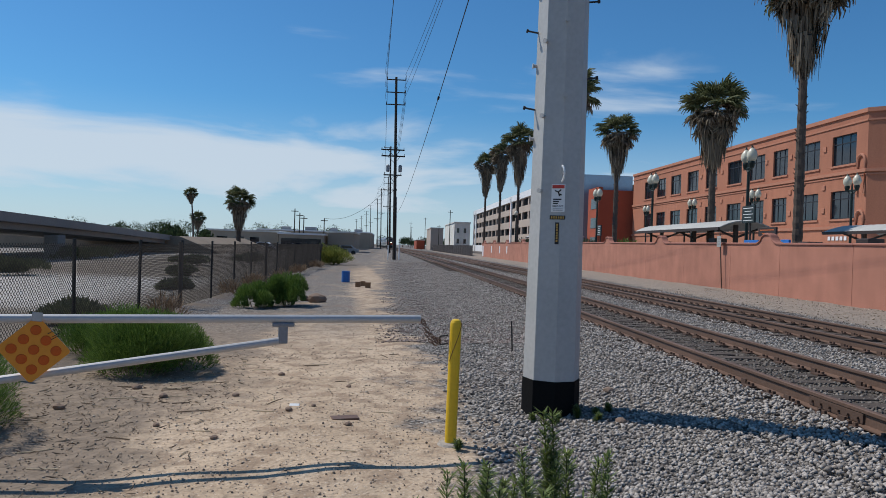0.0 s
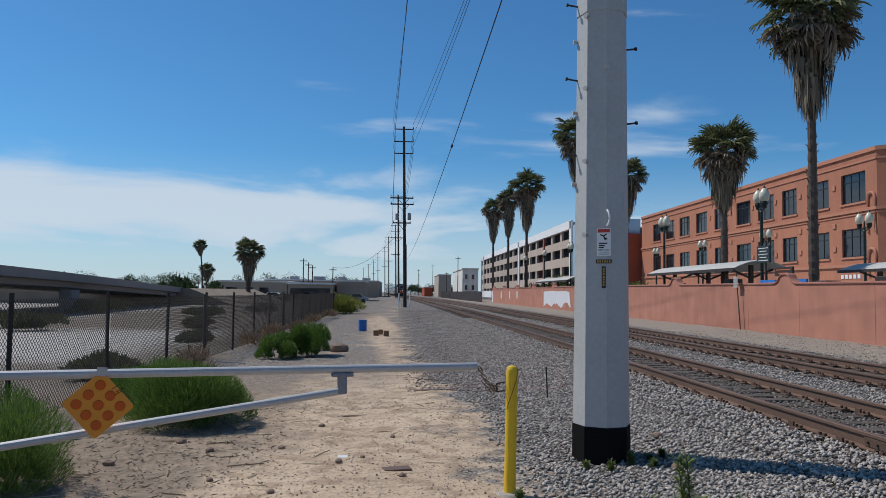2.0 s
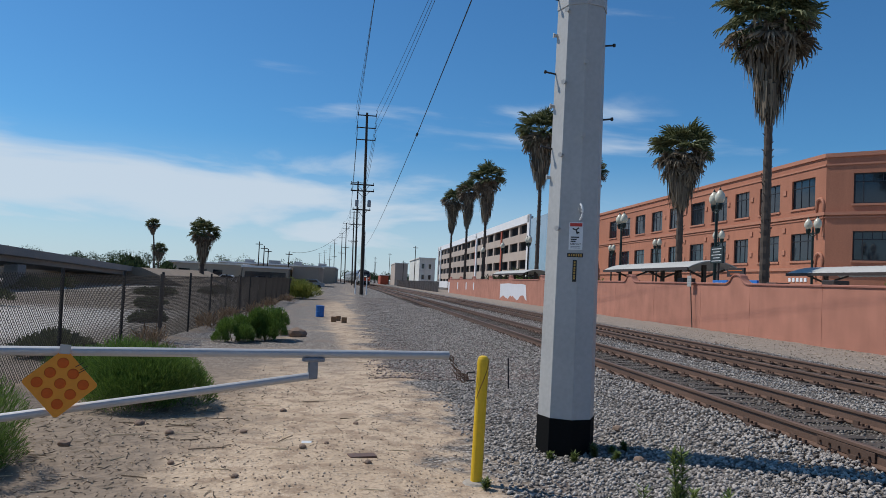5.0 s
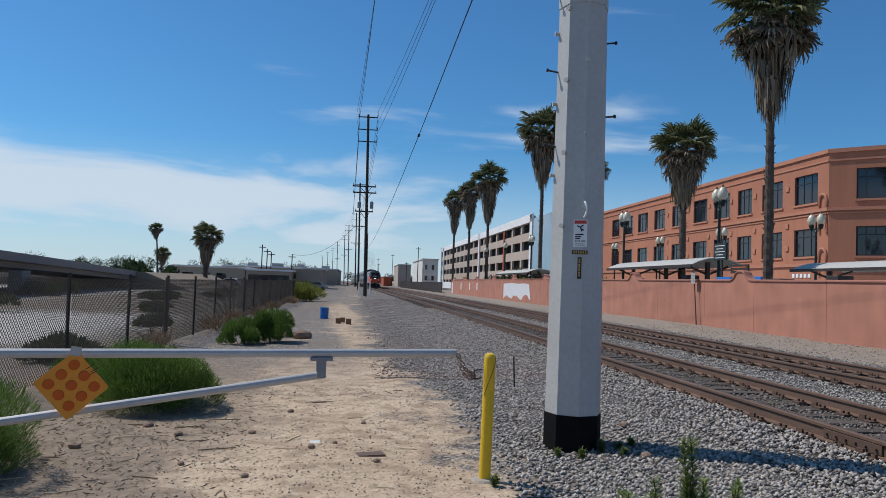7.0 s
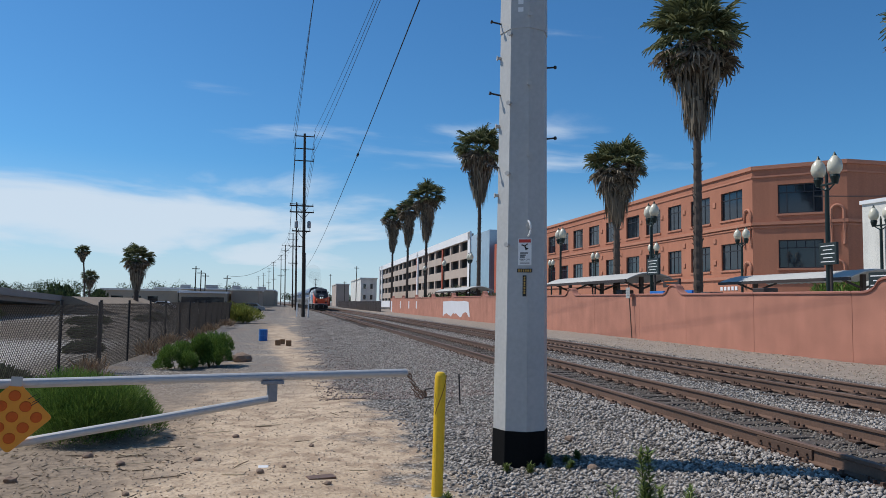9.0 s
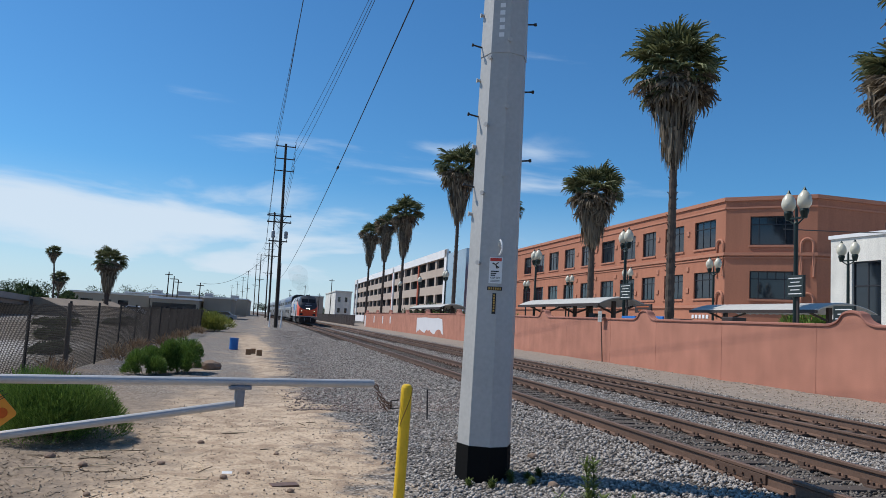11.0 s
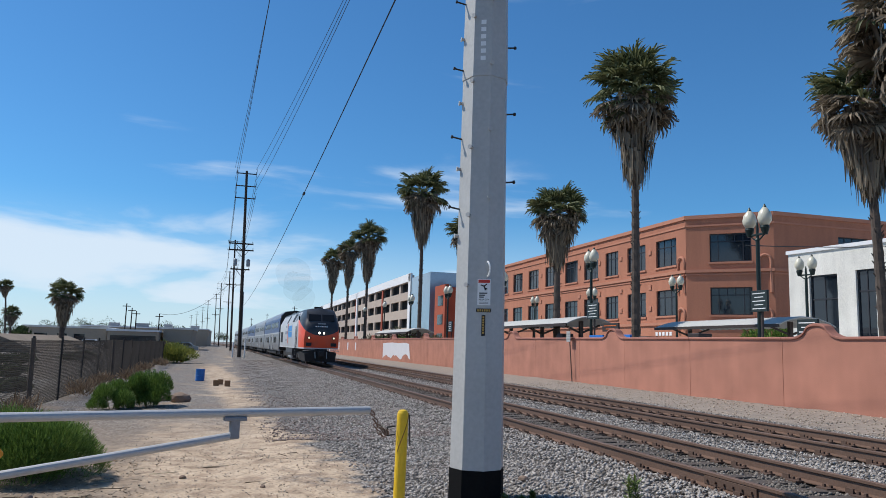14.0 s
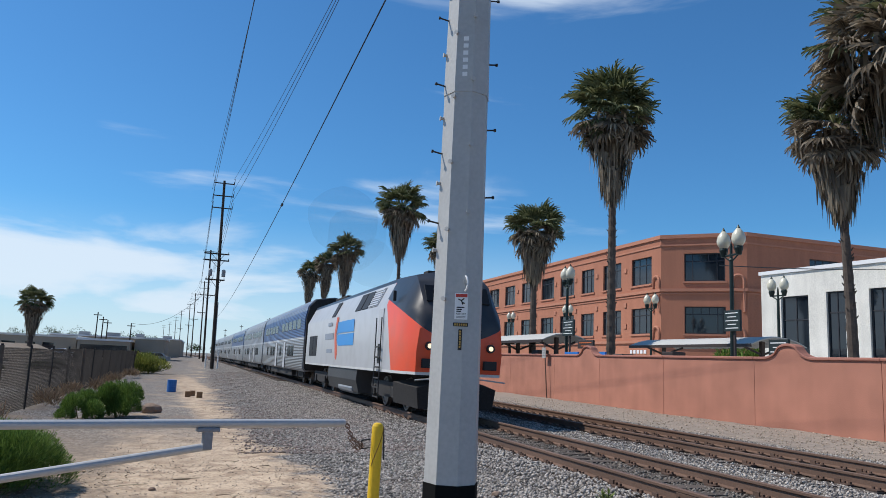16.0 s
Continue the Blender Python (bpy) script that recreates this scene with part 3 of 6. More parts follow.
def build_gate():
    g = thing("swing_gate", GB.x, GB.y, -0.29, "closed grey steel tube barrier gate across the path", "gate")
    inv = Matrix.Translation((-GB.x, -GB.y, 0.29))

    def P(v):
        return inv @ Vector(v)
    bm = B()
    rod(bm, P(GA), P(GB), 0.033, seg=14)
    part("top_tube", bm, GATE, g)
    bm = B()
    a, b = on_gate(-5.37, 0.62), on_gate(-9.9, -0.02)
    rod(bm, P(a), P(b), 0.03, seg=14)
    part("brace_tube", bm, GATE, g)
    bm = B()
    c = on_gate(-5.40)
    ang = math.atan2(GB.y - GA.y, GB.x - GA.x)
    m = Matrix.Translation(P((c.x, c.y, 0.683))) @ Matrix.Rotation(ang, 4, "Z")
    box(bm, -0.035, 0.035, -0.035, 0.035, -0.09, 0.08, 0.008, m=m)
    box(bm, -0.085, 0.085, -0.04, 0.04, 0.045, 0.075, 0.006, m=m)
    part("bracket", bm, mat("dark_grey_paint", (0.22, 0.23, 0.25), 0.55, 0.2), g)
    bm = B()
    rod(bm, P((GB.x, GB.y, -0.6)), P((GB.x, GB.y, 1.05)), 0.06, seg=14)
    part("hinge_post", bm, GATE, g)
    # chain hanging from the gate's end to the bollard
    ch = thing("chain", GA.x, GA.y, GA.z, "rusty steel chain linking the gate to the bollard", "chain")
    p0, p1 = Vector((0.02, 0, 0.0)), Vector((-4.12 - GA.x, 6.55 - GA.y, 0.58 - GA.z + 0.03))
    for strand, sag in ((0, 0.05), (1, 0.10)):
        n = 9
        for k in range(n):
            t = (k + 0.5) / n
            q = p0.lerp(p1, t) + Vector((0, -0.01 * strand, -sag * 4 * t * (1 - t)))
            bm = B()
            mm = Matrix.Translation(q) @ Matrix.Rotation(radians(40), 4, "Y") @ Matrix.Rotation(radians(90 * (k % 2)), 4, "X")
            pts = [mm @ Vector((0.024 * math.cos(u), 0, 0.014 * math.sin(u))) for u in np.linspace(0, 2 * math.pi, 9)]
            for a, b in zip(pts, pts[1:]):
                rod(bm, a, b, 0.0042, seg=5, caps=False)
            part("chain_link", bm, RUST, ch)
    # marker sign
    c = on_gate(-7.1, 0.565)
    s = thing("object_marker", c.x, c.y - 0.05, c.z, "orange diamond marker sign with nine red reflectors", "traffic sign")
    s.matrix_basis = Matrix.Translation((c.x, c.y - 0.05, c.z)) @ Matrix.Rotation(ang + math.pi, 4, "Z") @ Matrix.Rotation(radians(4), 4, "Y")
    bm = B()
    hd = 0.245
    prism(bm, [(0, -hd), (hd, 0), (0, hd), (-hd, 0)], "y", -0.003, 0.003)
    es = [e for e in bm.edges if abs((e.verts[0].co - e.verts[1].co).y) > 0.001]
    bmesh.ops.bevel(bm, geom=es, offset=0.025, segments=4, affect="EDGES", profile=0.5)
    face_ob = part("sign_plate", bm, ORANGE, s)
    q = 0.074
    for i in (-1, 0, 1):
        for j in (-1, 0, 1):
            bm = B()
            x, z = (i - j) * q * 0.98, (i + j) * q * 0.98 * 0.98
            rod(bm, (x, -0.003, z), (x, -0.009, z), 0.037, 0.033, seg=18)
            part("reflector", bm, REFL, face_ob)
    bm = B()
    box(bm, -0.035, 0.035, -0.007, -0.003, 0.205, 0.27, 0.004)
    part("top_bracket", bm, GALV, s)
    for k, (x, z) in enumerate(((0.08, 0.12), (0.11, 0.10), (0.10, 0.075))):
        bm = B()
        rod(bm, (x, -0.005, z), (x + 0.05, -0.005, z + 0.035), 0.0025, seg=4)
        part("scratch", bm, BLACK, s)


build_track(0.0, "near railway track with brown rusty rails on dark ties", 420)
build_track(3.86, "far railway track with brown rusty rails on dark ties", 420)
build_wall()
build_steel_pole()
build_bollard()
build_gate()


# ---- fence ----
FENCE_BLACK = mat("black_fence_paint", (0.02, 0.02, 0.02), 0.5, 0.2, 0.3, 5, 0.1)
WIRE = mat("black_coated_wire", (0.075, 0.067, 0.06), 1.0, 0.0, 0.3, 5, 0.0, spec=0.0)
WOOD_GREY = mat("brown_post_wood", (0.11, 0.085, 0.065), 0.9, 0.0, 0.3, 5, 0.3)


def fence_x(y):
    return -9.55 - 0.002 * y


def build_fence():
    f = thing("chain_link_fence", 0, 0, -0.33, "black chain-link fence, sagging, with black steel posts", "fence")
    # one panel of crossing wires, 3.05 m long and 1.55 m high
    L, Hh, st, r = 3.05, 1.52, 0.075, 0.0013
    verts, faces = [], []

    def strand(p, q):
        (u0, z0), (u1, z1) = p, q
        d = Vector((u1 - u0, z1 - z0)).normalized()
        nx, nz = -d.y * r, d.x * r
        k = len(verts)
        for (u, z) in (p, q):
            verts.extend([(0.004, u + nx, z + nz), (0.004, u - nx, z - nz), (-0.004, u, z)])
        faces.extend([(k, k + 3, k + 4, k + 1), (k + 1, k + 4, k + 5, k + 2), (k + 2, k + 5, k + 3, k)])
    c = -Hh
    while c < L:
        a, b = max(0, c), min(L, c + Hh)
        if b > a:
            strand((a, a - c), (b, b - c))
            strand((a, Hh - (a - c)), (b, Hh - (b - c)))
        c += st
    me = bpy.data.meshes.new("chain_link_panel")
    me.from_pydata(verts, [], faces)
    me.materials.append(WIRE)
    rng = random.Random(8)
    y = 3.3
    for k in range(19):
        x, x2 = fence_x(y), fence_x(y + 3.05)
        p = new("chain_link_panel", me)
        p.parent = f
        p.matrix_basis = pose(x, y, 0.06, rng.uniform(-0.6, 0.6), rng.uniform(-1.5, 1.5), math.degrees(math.atan2(-(x2 - x), 3.05)))
        bm = B()
        tilt = Vector((rng.uniform(-0.03, 0.03), rng.uniform(-0.04, 0.04), 0))
        if k == 0:
            tilt = Vector((0.05, -0.16, 0))
        h = 1.66
        rod(bm, (x, y, -0.3), Vector((x, y, h)) + tilt, 0.030, seg=8)
        part("post", bm, FENCE_BLACK, f)
        if k in (5, 9):
            bm = B()
            rod(bm, (x + 0.12, y - 0.5, -0.3), (x + 0.1, y - 0.5, 1.62), 0.05, seg=8)
            part("post", bm, WOOD_GREY, f, "thick brown weathered end post")
        y += 3.05
    bm = B()
    tube(bm, [(fence_x(y) + 0.02, y, 1.57 - 0.05 * math.sin(y * 1.7) ** 2) for y in np.linspace(3.3, 61.2, 60)], 0.004, 4)
    part("tension_wire", bm, WIRE, f)


# ---- plants ----
GREEN = leaf_mat("shrub_green", (0.06, 0.115, 0.02), (0.19, 0.29, 0.06))
GREEN_Y = leaf_mat("yellow_green_shrub", (0.13, 0.16, 0.03), (0.30, 0.30, 0.07))
GREEN_G = leaf_mat("grey_green_scrub", (0.05, 0.065, 0.03), (0.14, 0.15, 0.08))
DRY = leaf_mat("dry_red_brown_weed", (0.15, 0.09, 0.055), (0.34, 0.25, 0.16))
TREE_G = leaf_mat("far_tree_green", (0.03, 0.05, 0.02), (0.07, 0.10, 0.04))
WEED = leaf_mat("weed_green", (0.07, 0.11, 0.025), (0.20, 0.25, 0.07))
STEM = mat("brown_stem", (0.12, 0.085, 0.055), 0.9)


def tufts(rx, ry, h, n, length, width, seed, droop=0.3, lumps=7):
    """A shrub of thin upright sprays on an uneven mound of lobes."""
    rng = np.random.RandomState(seed)
    lob = np.stack([rng.uniform(-0.62, 0.62, lumps) * rx, rng.uniform(-0.62, 0.62, lumps) * ry, rng.uniform(0.0, 0.42, lumps) * h], 1)
    rad = rng.uniform(0.42, 0.66, lumps)
    k = rng.randint(0, lumps, n)
    d = rng.normal(size=(n, 3))
    d[:, 2] = np.abs(d[:, 2]) * 0.9 + 0.05
    d /= np.linalg.norm(d, axis=1)[:, None]
    rr = rng.uniform(0.45, 1.0, n) ** 0.5
    base = lob[k] + d * (rad[k] * rr)[:, None] * np.array([rx, ry, h * 0.85])
    base[:, 2] = np.maximum(base[:, 2], 0.02)
    go = d * 0.75 + np.array([0, 0, 0.75]) + rng.normal(0, 0.28, (n, 3))
    go /= np.linalg.norm(go, axis=1)[:, None]
    ln = length * rng.uniform(0.5, 1.3, n)
    side = np.cross(go, rng.normal(size=(n, 3)))
    side /= np.linalg.norm(side, axis=1)[:, None]
    tip = base + go * ln[:, None] + np.array([0, 0, -droop * length]) * rng.uniform(0, 1, (n, 1))
    mid = (base + tip) / 2 + np.array([0, 0, 0.1 * length])
    w = width * rng.uniform(0.6, 1.3, n)[:, None]
    v = np.empty((n, 5, 3))
    v[:, 0], v[:, 1] = base - side * w * 0.5, base + side * w * 0.5
    v[:, 2], v[:, 3] = mid - side * w, mid + side * w
    v[:, 4] = tip
    i = np.arange(n)[:, None] * 5
    faces = np.concatenate([i + np.array([0, 1, 3, 2])], 1).tolist() + (i + np.array([2, 3, 4])).tolist()
    return v.reshape(-1, 3).tolist(), faces


def shrub(x, y, rx, ry, h, material, label, seed, n=2600, length=0.16, width=0.006, z=-0.3, lumps=7, name="shrub"):
    s = thing(name, x, y, z, label, name, "")
    v, f = tufts(rx, ry, h, n, length, width, seed, lumps=lumps)
    link_mesh("foliage", v, f, material, s)
    if name == "weed_patch":
        return s
    bm = B()
    rng = random.Random(seed)
    for k in range(7):
        a = rng.uniform(0, 6.28)
        rod(bm, (0.05 * math.cos(a), 0.05 * math.sin(a), -0.1), (rx * 0.6 * math.cos(a), ry * 0.6 * math.sin(a), h * 0.6), 0.012, 0.004, seg=5)
    part("stem_cluster", bm, STEM, s)
    return s


def build_shrubs():
    lab = "feathery bright green broom shrub beside the fence"
    shrub(-7.5, 9.9, 0.78, 0.85, 0.94, GREEN, lab, 1, 60000, 0.075, 0.0034, lumps=18)
    shrub(-8.5, 11.3, 0.75, 0.75, 0.72, GREEN, lab, 2, 26000, 0.08, 0.0036, lumps=12)
    shrub(-7.2, 19.8, 0.50, 0.6, 0.98, GREEN, lab, 3, 24000, 0.085, 0.0055, lumps=12)
    shrub(-7.95, 19.2, 0.45, 0.6, 0.7, GREEN, lab, 4, 14000, 0.085, 0.0055, lumps=9)
    shrub(-8.3, 6.8, 0.55, 0.7, 0.8, GREEN, lab, 5, 26000, 0.08, 0.0028, lumps=12)
    shrub(-8.9, 7.9, 0.6, 0.8, 0.75, GREEN, lab, 15, 10000, 0.11, 0.0028)
    lab2 = "grey-green rounded scrub bush behind the fence"
    for k, (x, y, r, h) in enumerate(((-10.4, 14.4, 0.72, 0.52), (-19.2, 31.0, 1.1, 0.75), (-13.9, 34.5, 0.75, 0.5), (-25.2, 52, 2.0, 1.1), (-17.2, 47.5, 1.1, 0.7), (-21.3, 33.0, 1.1, 0.8), (-15.0, 56, 1.2, 0.8), (-11.7, 25.0, 0.6, 0.45))):
        shrub(x, y, r, r * 0.9, h, GREEN_G, lab2, 20 + k, 2600, 0.2, 0.02 + 0.0004 * y, -0.36)
    shrub(-8.9, 56, 1.5, 2.6, 1.5, GREEN_Y, "tall yellow-green shrub at the fence's end", 40, 4500, 0.35, 0.025)
    shrub(-9.6, 63, 1.4, 2.4, 1.8, GREEN_Y, "tall yellow-green shrub at the fence's end", 41, 3500, 0.35, 0.03)
    for k, (x, y) in enumerate(((-9.0, 15.4), (-9.1, 22.5), (-9.2, 26), (-8.9, 30), (-9.2, 38), (-9.0, 46))):
        shrub(x, y, 0.4, 0.7, 0.55, DRY, "dry reddish-brown weeds along the fence", 50 + k, 420, 0.26, 0.005 + 0.0002 * y, name="weed_patch")


def weed(x, y, h, seed, lean=0.1):
    """A leafy roadside weed: several stalks set with narrow leaves."""
    s = thing("tall_weed", x, y, float(ground_z(x, y)) - 0.01, "spindly green roadside weed growing from the gravel", "weed", "roadside weeds")
    rng = random.Random(seed)
    verts, faces = [], []
    for st in range(rng.randint(6, 9) if h < 0.5 else 3):
        a, l = rng.uniform(0, 6.28), rng.uniform(0.05, 0.32) * (1 if h < 0.5 else 0.35)
        top = Vector((math.cos(a) * l * h, math.sin(a) * l * h, h * (rng.uniform(0.6, 1.0) if h < 0.5 else rng.uniform(0.84, 1.0))))
        bm = B()
        pts = [Vector((top.x * t ** 1.5, top.y * t ** 1.5, top.z * t)) for t in np.linspace(0, 1, 6)]
        for i, (p, q) in enumerate(zip(pts, pts[1:])):
            rod(bm, p, q, 0.004 * (1 - i * 0.15), seg=5, caps=False)
        part("stalk", bm, GREEN_G, s)
        for k in range(int(150 * h / 0.4) if h < 0.5 else int(560 * h)):
            t = rng.uniform(0.12, 1) if h < 0.5 else rng.uniform(0.3, 1)
            c = Vector((top.x * t ** 1.5, top.y * t ** 1.5, top.z * t))
            b = rng.uniform(0, 6.28)
            ln = 0.055 * rng.uniform(0.5, 1.2) * (1.25 - 0.6 * t)
            d = Vector((math.cos(b), math.sin(b), rng.uniform(0.1, 0.9))) * ln
            sd = Vector((-math.sin(b), math.cos(b), 0)) * (0.0045 if h < 0.5 else 0.0036)
            i = len(verts)
            verts.extend([c[:], (c + d * 0.5 + sd)[:], (c + d)[:], (c + d * 0.5 - sd)[:]])
            faces.append((i, i + 1, i + 2, i + 3))
    link_mesh("leaves", verts, faces, WEED, s)


# ---- palms ----
TRUNK = mat("palm_trunk_bark", (0.088, 0.068, 0.055), 0.95, 0, 0.4, 2, 0.6)
FROND = leaf_mat("palm_frond_green", (0.05, 0.07, 0.026), (0.20, 0.21, 0.10))
DEAD = leaf_mat("dead_palm_frond", (0.09, 0.07, 0.052), (0.34, 0.28, 0.20))
FROND_MESH = []


def fan_leaf(seed, blades=26, length=0.68, stalk=0.95):
    """One fan frond: a stalk along +x and a folded fan of narrow drooping blades."""
    rng = random.Random(seed)
    verts, faces = [], []

    def strip(pts, w):
        k = len(verts)
        for p, ww in zip(pts, w):
            verts.extend([(p[0], p[1] - ww, p[2]), (p[0], p[1] + ww, p[2])])
        for i in range(len(pts) - 1):
            faces.append((k + 2 * i, k + 2 * i + 1, k + 2 * i + 3, k + 2 * i + 2))
    strip([(0, 0, 0), (stalk * 0.5, 0, 0.05), (stalk, 0, 0)], (0.03, 0.022, 0.018))
    for b in range(blades):
        a = radians(-115 + 230 * b / (blades - 1) + rng.uniform(-4, 4))
        ln = length * (0.75 + 0.25 * math.cos(a * 0.8)) * rng.uniform(0.85, 1.05)
        dx, dy = math.cos(a), math.sin(a)
        sx, sy = -dy, dx
        k = len(verts)
        for t, w, dz in ((0, 0.012, 0), (0.5, 0.036, 0.02), (0.8, 0.018, -0.09), (1.0, 0.003, -0.26 * rng.uniform(0.3, 1.5))):
            px, py = stalk + dx * ln * t * (1 if t < 0.9 else 0.96), dy * ln * t
            fold = 0.02 * (1 if b % 2 else -1)
            verts.extend([(px - sx * w, py - sy * w, dz * ln + fold), (px + sx * w, py + sy * w, dz * ln - fold)])
        for i in range(3):
            faces.append((k + 2 * i, k + 2 * i + 1, k + 2 * i + 3, k + 2 * i + 2))
    return verts, faces


def palm(x, y, top, rad, skirt, label, seed, z=0.0, trunk=0.2, lean=(0, 0), fronds=74, green=0.5):
    p = thing("fan_palm", x, y, z, label, "palm tree", "fan palms")
    rng = random.Random(seed)
    H = top - z
    heart = H - rad * 0.95
    sk = skirt - z
    off = Vector((lean[0], lean[1], 0))

    def axis(h):
        t = h / H
        return off * (t * t) + Vector((0, 0, h))
    bm = B()
    n = max(10, int(heart / 0.28))
    prev = None
    rows = []
    for k in range(n + 1):
        h = heart * k / n
        r = trunk * (1.25 - 0.45 * min(1, h / heart) + (0.35 * max(0, 1 - h / 0.8)))
        rows.append((h, r * (1.06 if k % 2 else 0.95)))
    rings = []
    for h, r in rows:
        c = axis(h)
        rings.append([bm.verts.new((c.x + r * math.cos(a), c.y + r * math.sin(a), h)) for a in np.linspace(0, 2 * math.pi, 11)[:-1]])
    for a, b in zip(rings, rings[1:]):
        for k in range(10):
            bm.faces.new((a[k], a[(k + 1) % 10], b[(k + 1) % 10], b[k]))
    # old leaf bases
    for k in range(int(heart * 6)):
        h = rng.uniform(0.3 * heart, heart)
        a = rng.uniform(0, 6.28)
        c = axis(h)
        d = Vector((math.cos(a), math.sin(a), 0))
        rod(bm, c + d * trunk * 0.8, c + d * (trunk * 1.45) + Vector((0, 0, 0.12)), 0.035, 0.015, seg=4, caps=False)
    part("trunk", bm, TRUNK, p)
    # hanging skirt of dead fronds
    verts, faces = [], []
    length = heart - sk
    cnt = int(900 * max(1.0, length / 3.5))
    for k in range(cnt):
        t = rng.random() ** 0.8
        h0 = heart + 0.15 * rad - t * length * 0.82
        a = rng.uniform(0, 6.28)
        flare = rad * (0.12 + 0.37 * (1 - t)) * rng.uniform(0.35, 1.2) * (1 + 0.3 * math.sin(3 * a + 1.7 * h0 + seed)) + trunk * 0.8
        ln = rng.uniform(0.5, 1.35) * min(1.4, 0.45 + rad * 0.32)
        c = axis(h0)
        d, s = Vector((math.cos(a), math.sin(a), 0)), Vector((-math.sin(a), math.cos(a), 0))
        s = (s + d * rng.uniform(-0.6, 0.6)).normalized()
        w = rng.uniform(0.03, 0.10)
        q0 = c + d * trunk * 0.8
        q1 = c + d * flare + Vector((0, 0, 0.05 - 0.25 * ln))
        q2 = c + d * flare * rng.uniform(0.78, 1.0) + s * rng.uniform(-0.12, 0.12) + Vector((0, 0, -ln))
        i = len(verts)
        for q, ww in ((q0, 0.02), (q1, w), (q2, 0.012)):
            verts.extend([(q - s * ww)[:], (q + s * ww)[:]])
        faces.extend([(i, i + 1, i + 3, i + 2), (i + 2, i + 3, i + 5, i + 4)])
    link_mesh("dead_skirt", verts, faces, DEAD, p, "hanging skirt of dry grey-brown fronds")
    if not FROND_MESH:
        for mt in (FROND, DEAD):
            row = []
            for sd in range(4):
                v, f = fan_leaf(sd)
                me = bpy.data.meshes.new("frond")
                me.from_pydata(v, [], f)
                me.materials.append(mt)
                row.append(me)
            FROND_MESH.append(row)
    c = axis(heart)
    sc = rad / 1.62
    for k in range(fronds):
        t = (k + 0.5) / fronds
        el = math.degrees(math.asin(1 - 1.93 * t)) + rng.uniform(-14, 14)
        az = k * 137.5 + rng.uniform(-14, 14)
        dead = t > green + rng.uniform(-0.1, 0.25)
        o = new("frond", FROND_MESH[1 if dead else 0][k % 4])
        o.parent = p
        s = sc * rng.uniform(0.85, 1.2) * (0.92 if dead else 1.0)
        o.matrix_basis = Matrix.Translation(c + Vector((0, 0, 0.1))) @ Matrix.Rotation(radians(az), 4, "Z") @ Matrix.Rotation(radians(-el), 4, "Y") @ Matrix.Rotation(radians(rng.uniform(-35, 35)), 4, "X") @ Matrix.Scale(s, 4)
    return p


def build_palms():
    lab = "tall fan palm with shaggy dead-frond skirt behind the wall"
    palm(15, 153.5, 21.2, 2.7, 11.6, lab, 1, green=0.3)
    palm(15, 132.5, 20.5, 2.5, 11.3, lab, 2, green=0.3)
    palm(15, 113.5, 20.6, 2.8, 10.6, lab, 3, green=0.55)
    palm(15, 80, 21.5, 3.0, 12.2, lab, 4, green=0.6)
    palm(15, 63.6, 13.5, 1.9, 8.1, lab, 5, green=0.4)
    palm(15, 44.2, 12.2, 2.1, 6.8, lab, 6, green=0.4)
    palm(15, 34.5, 17.8, 2.7, 10.2, lab, 7, green=0.62, lean=(0.15, 0.25), fronds=80)
    palm(15, 19.25, 11.5, 1.9, 6.9, lab, 8, trunk=0.15, green=0.35, lean=(-0.5, 0.15))
    palm(15.2, 16.8, 14.3, 2.7, 8.4, lab, 9, trunk=0.17, green=0.2, lean=(-0.5, 0.4), fronds=80)
    palm(-26.7, 110, 9.0, 2.3, 2.6, "short thick fan palm with full dead skirt beyond the lot", 10, -0.3, 0.3, green=0.5)
    palm(-46.2, 160, 12.0, 1.5, 9.0, "slim far fan palm standing alone", 11, -0.3, 0.16, lean=(-1.0, 0), green=0.6)
    palm(-45.6, 161, 7.0, 1.7, 3.4, "slim far fan palm standing alone", 12, -0.3, 0.16, green=0.6)


# ---- utility poles and wires ----
CREO = mat("creosoted_pole_wood", (0.045, 0.035, 0.028), 0.9, 0, 0.3, 3, 0.4)
CABLE = mat("black_cable", (0.015, 0.015, 0.017), 0.6)
GREY_T = mat("transformer_grey", (0.28, 0.29, 0.30), 0.5, 0.3)


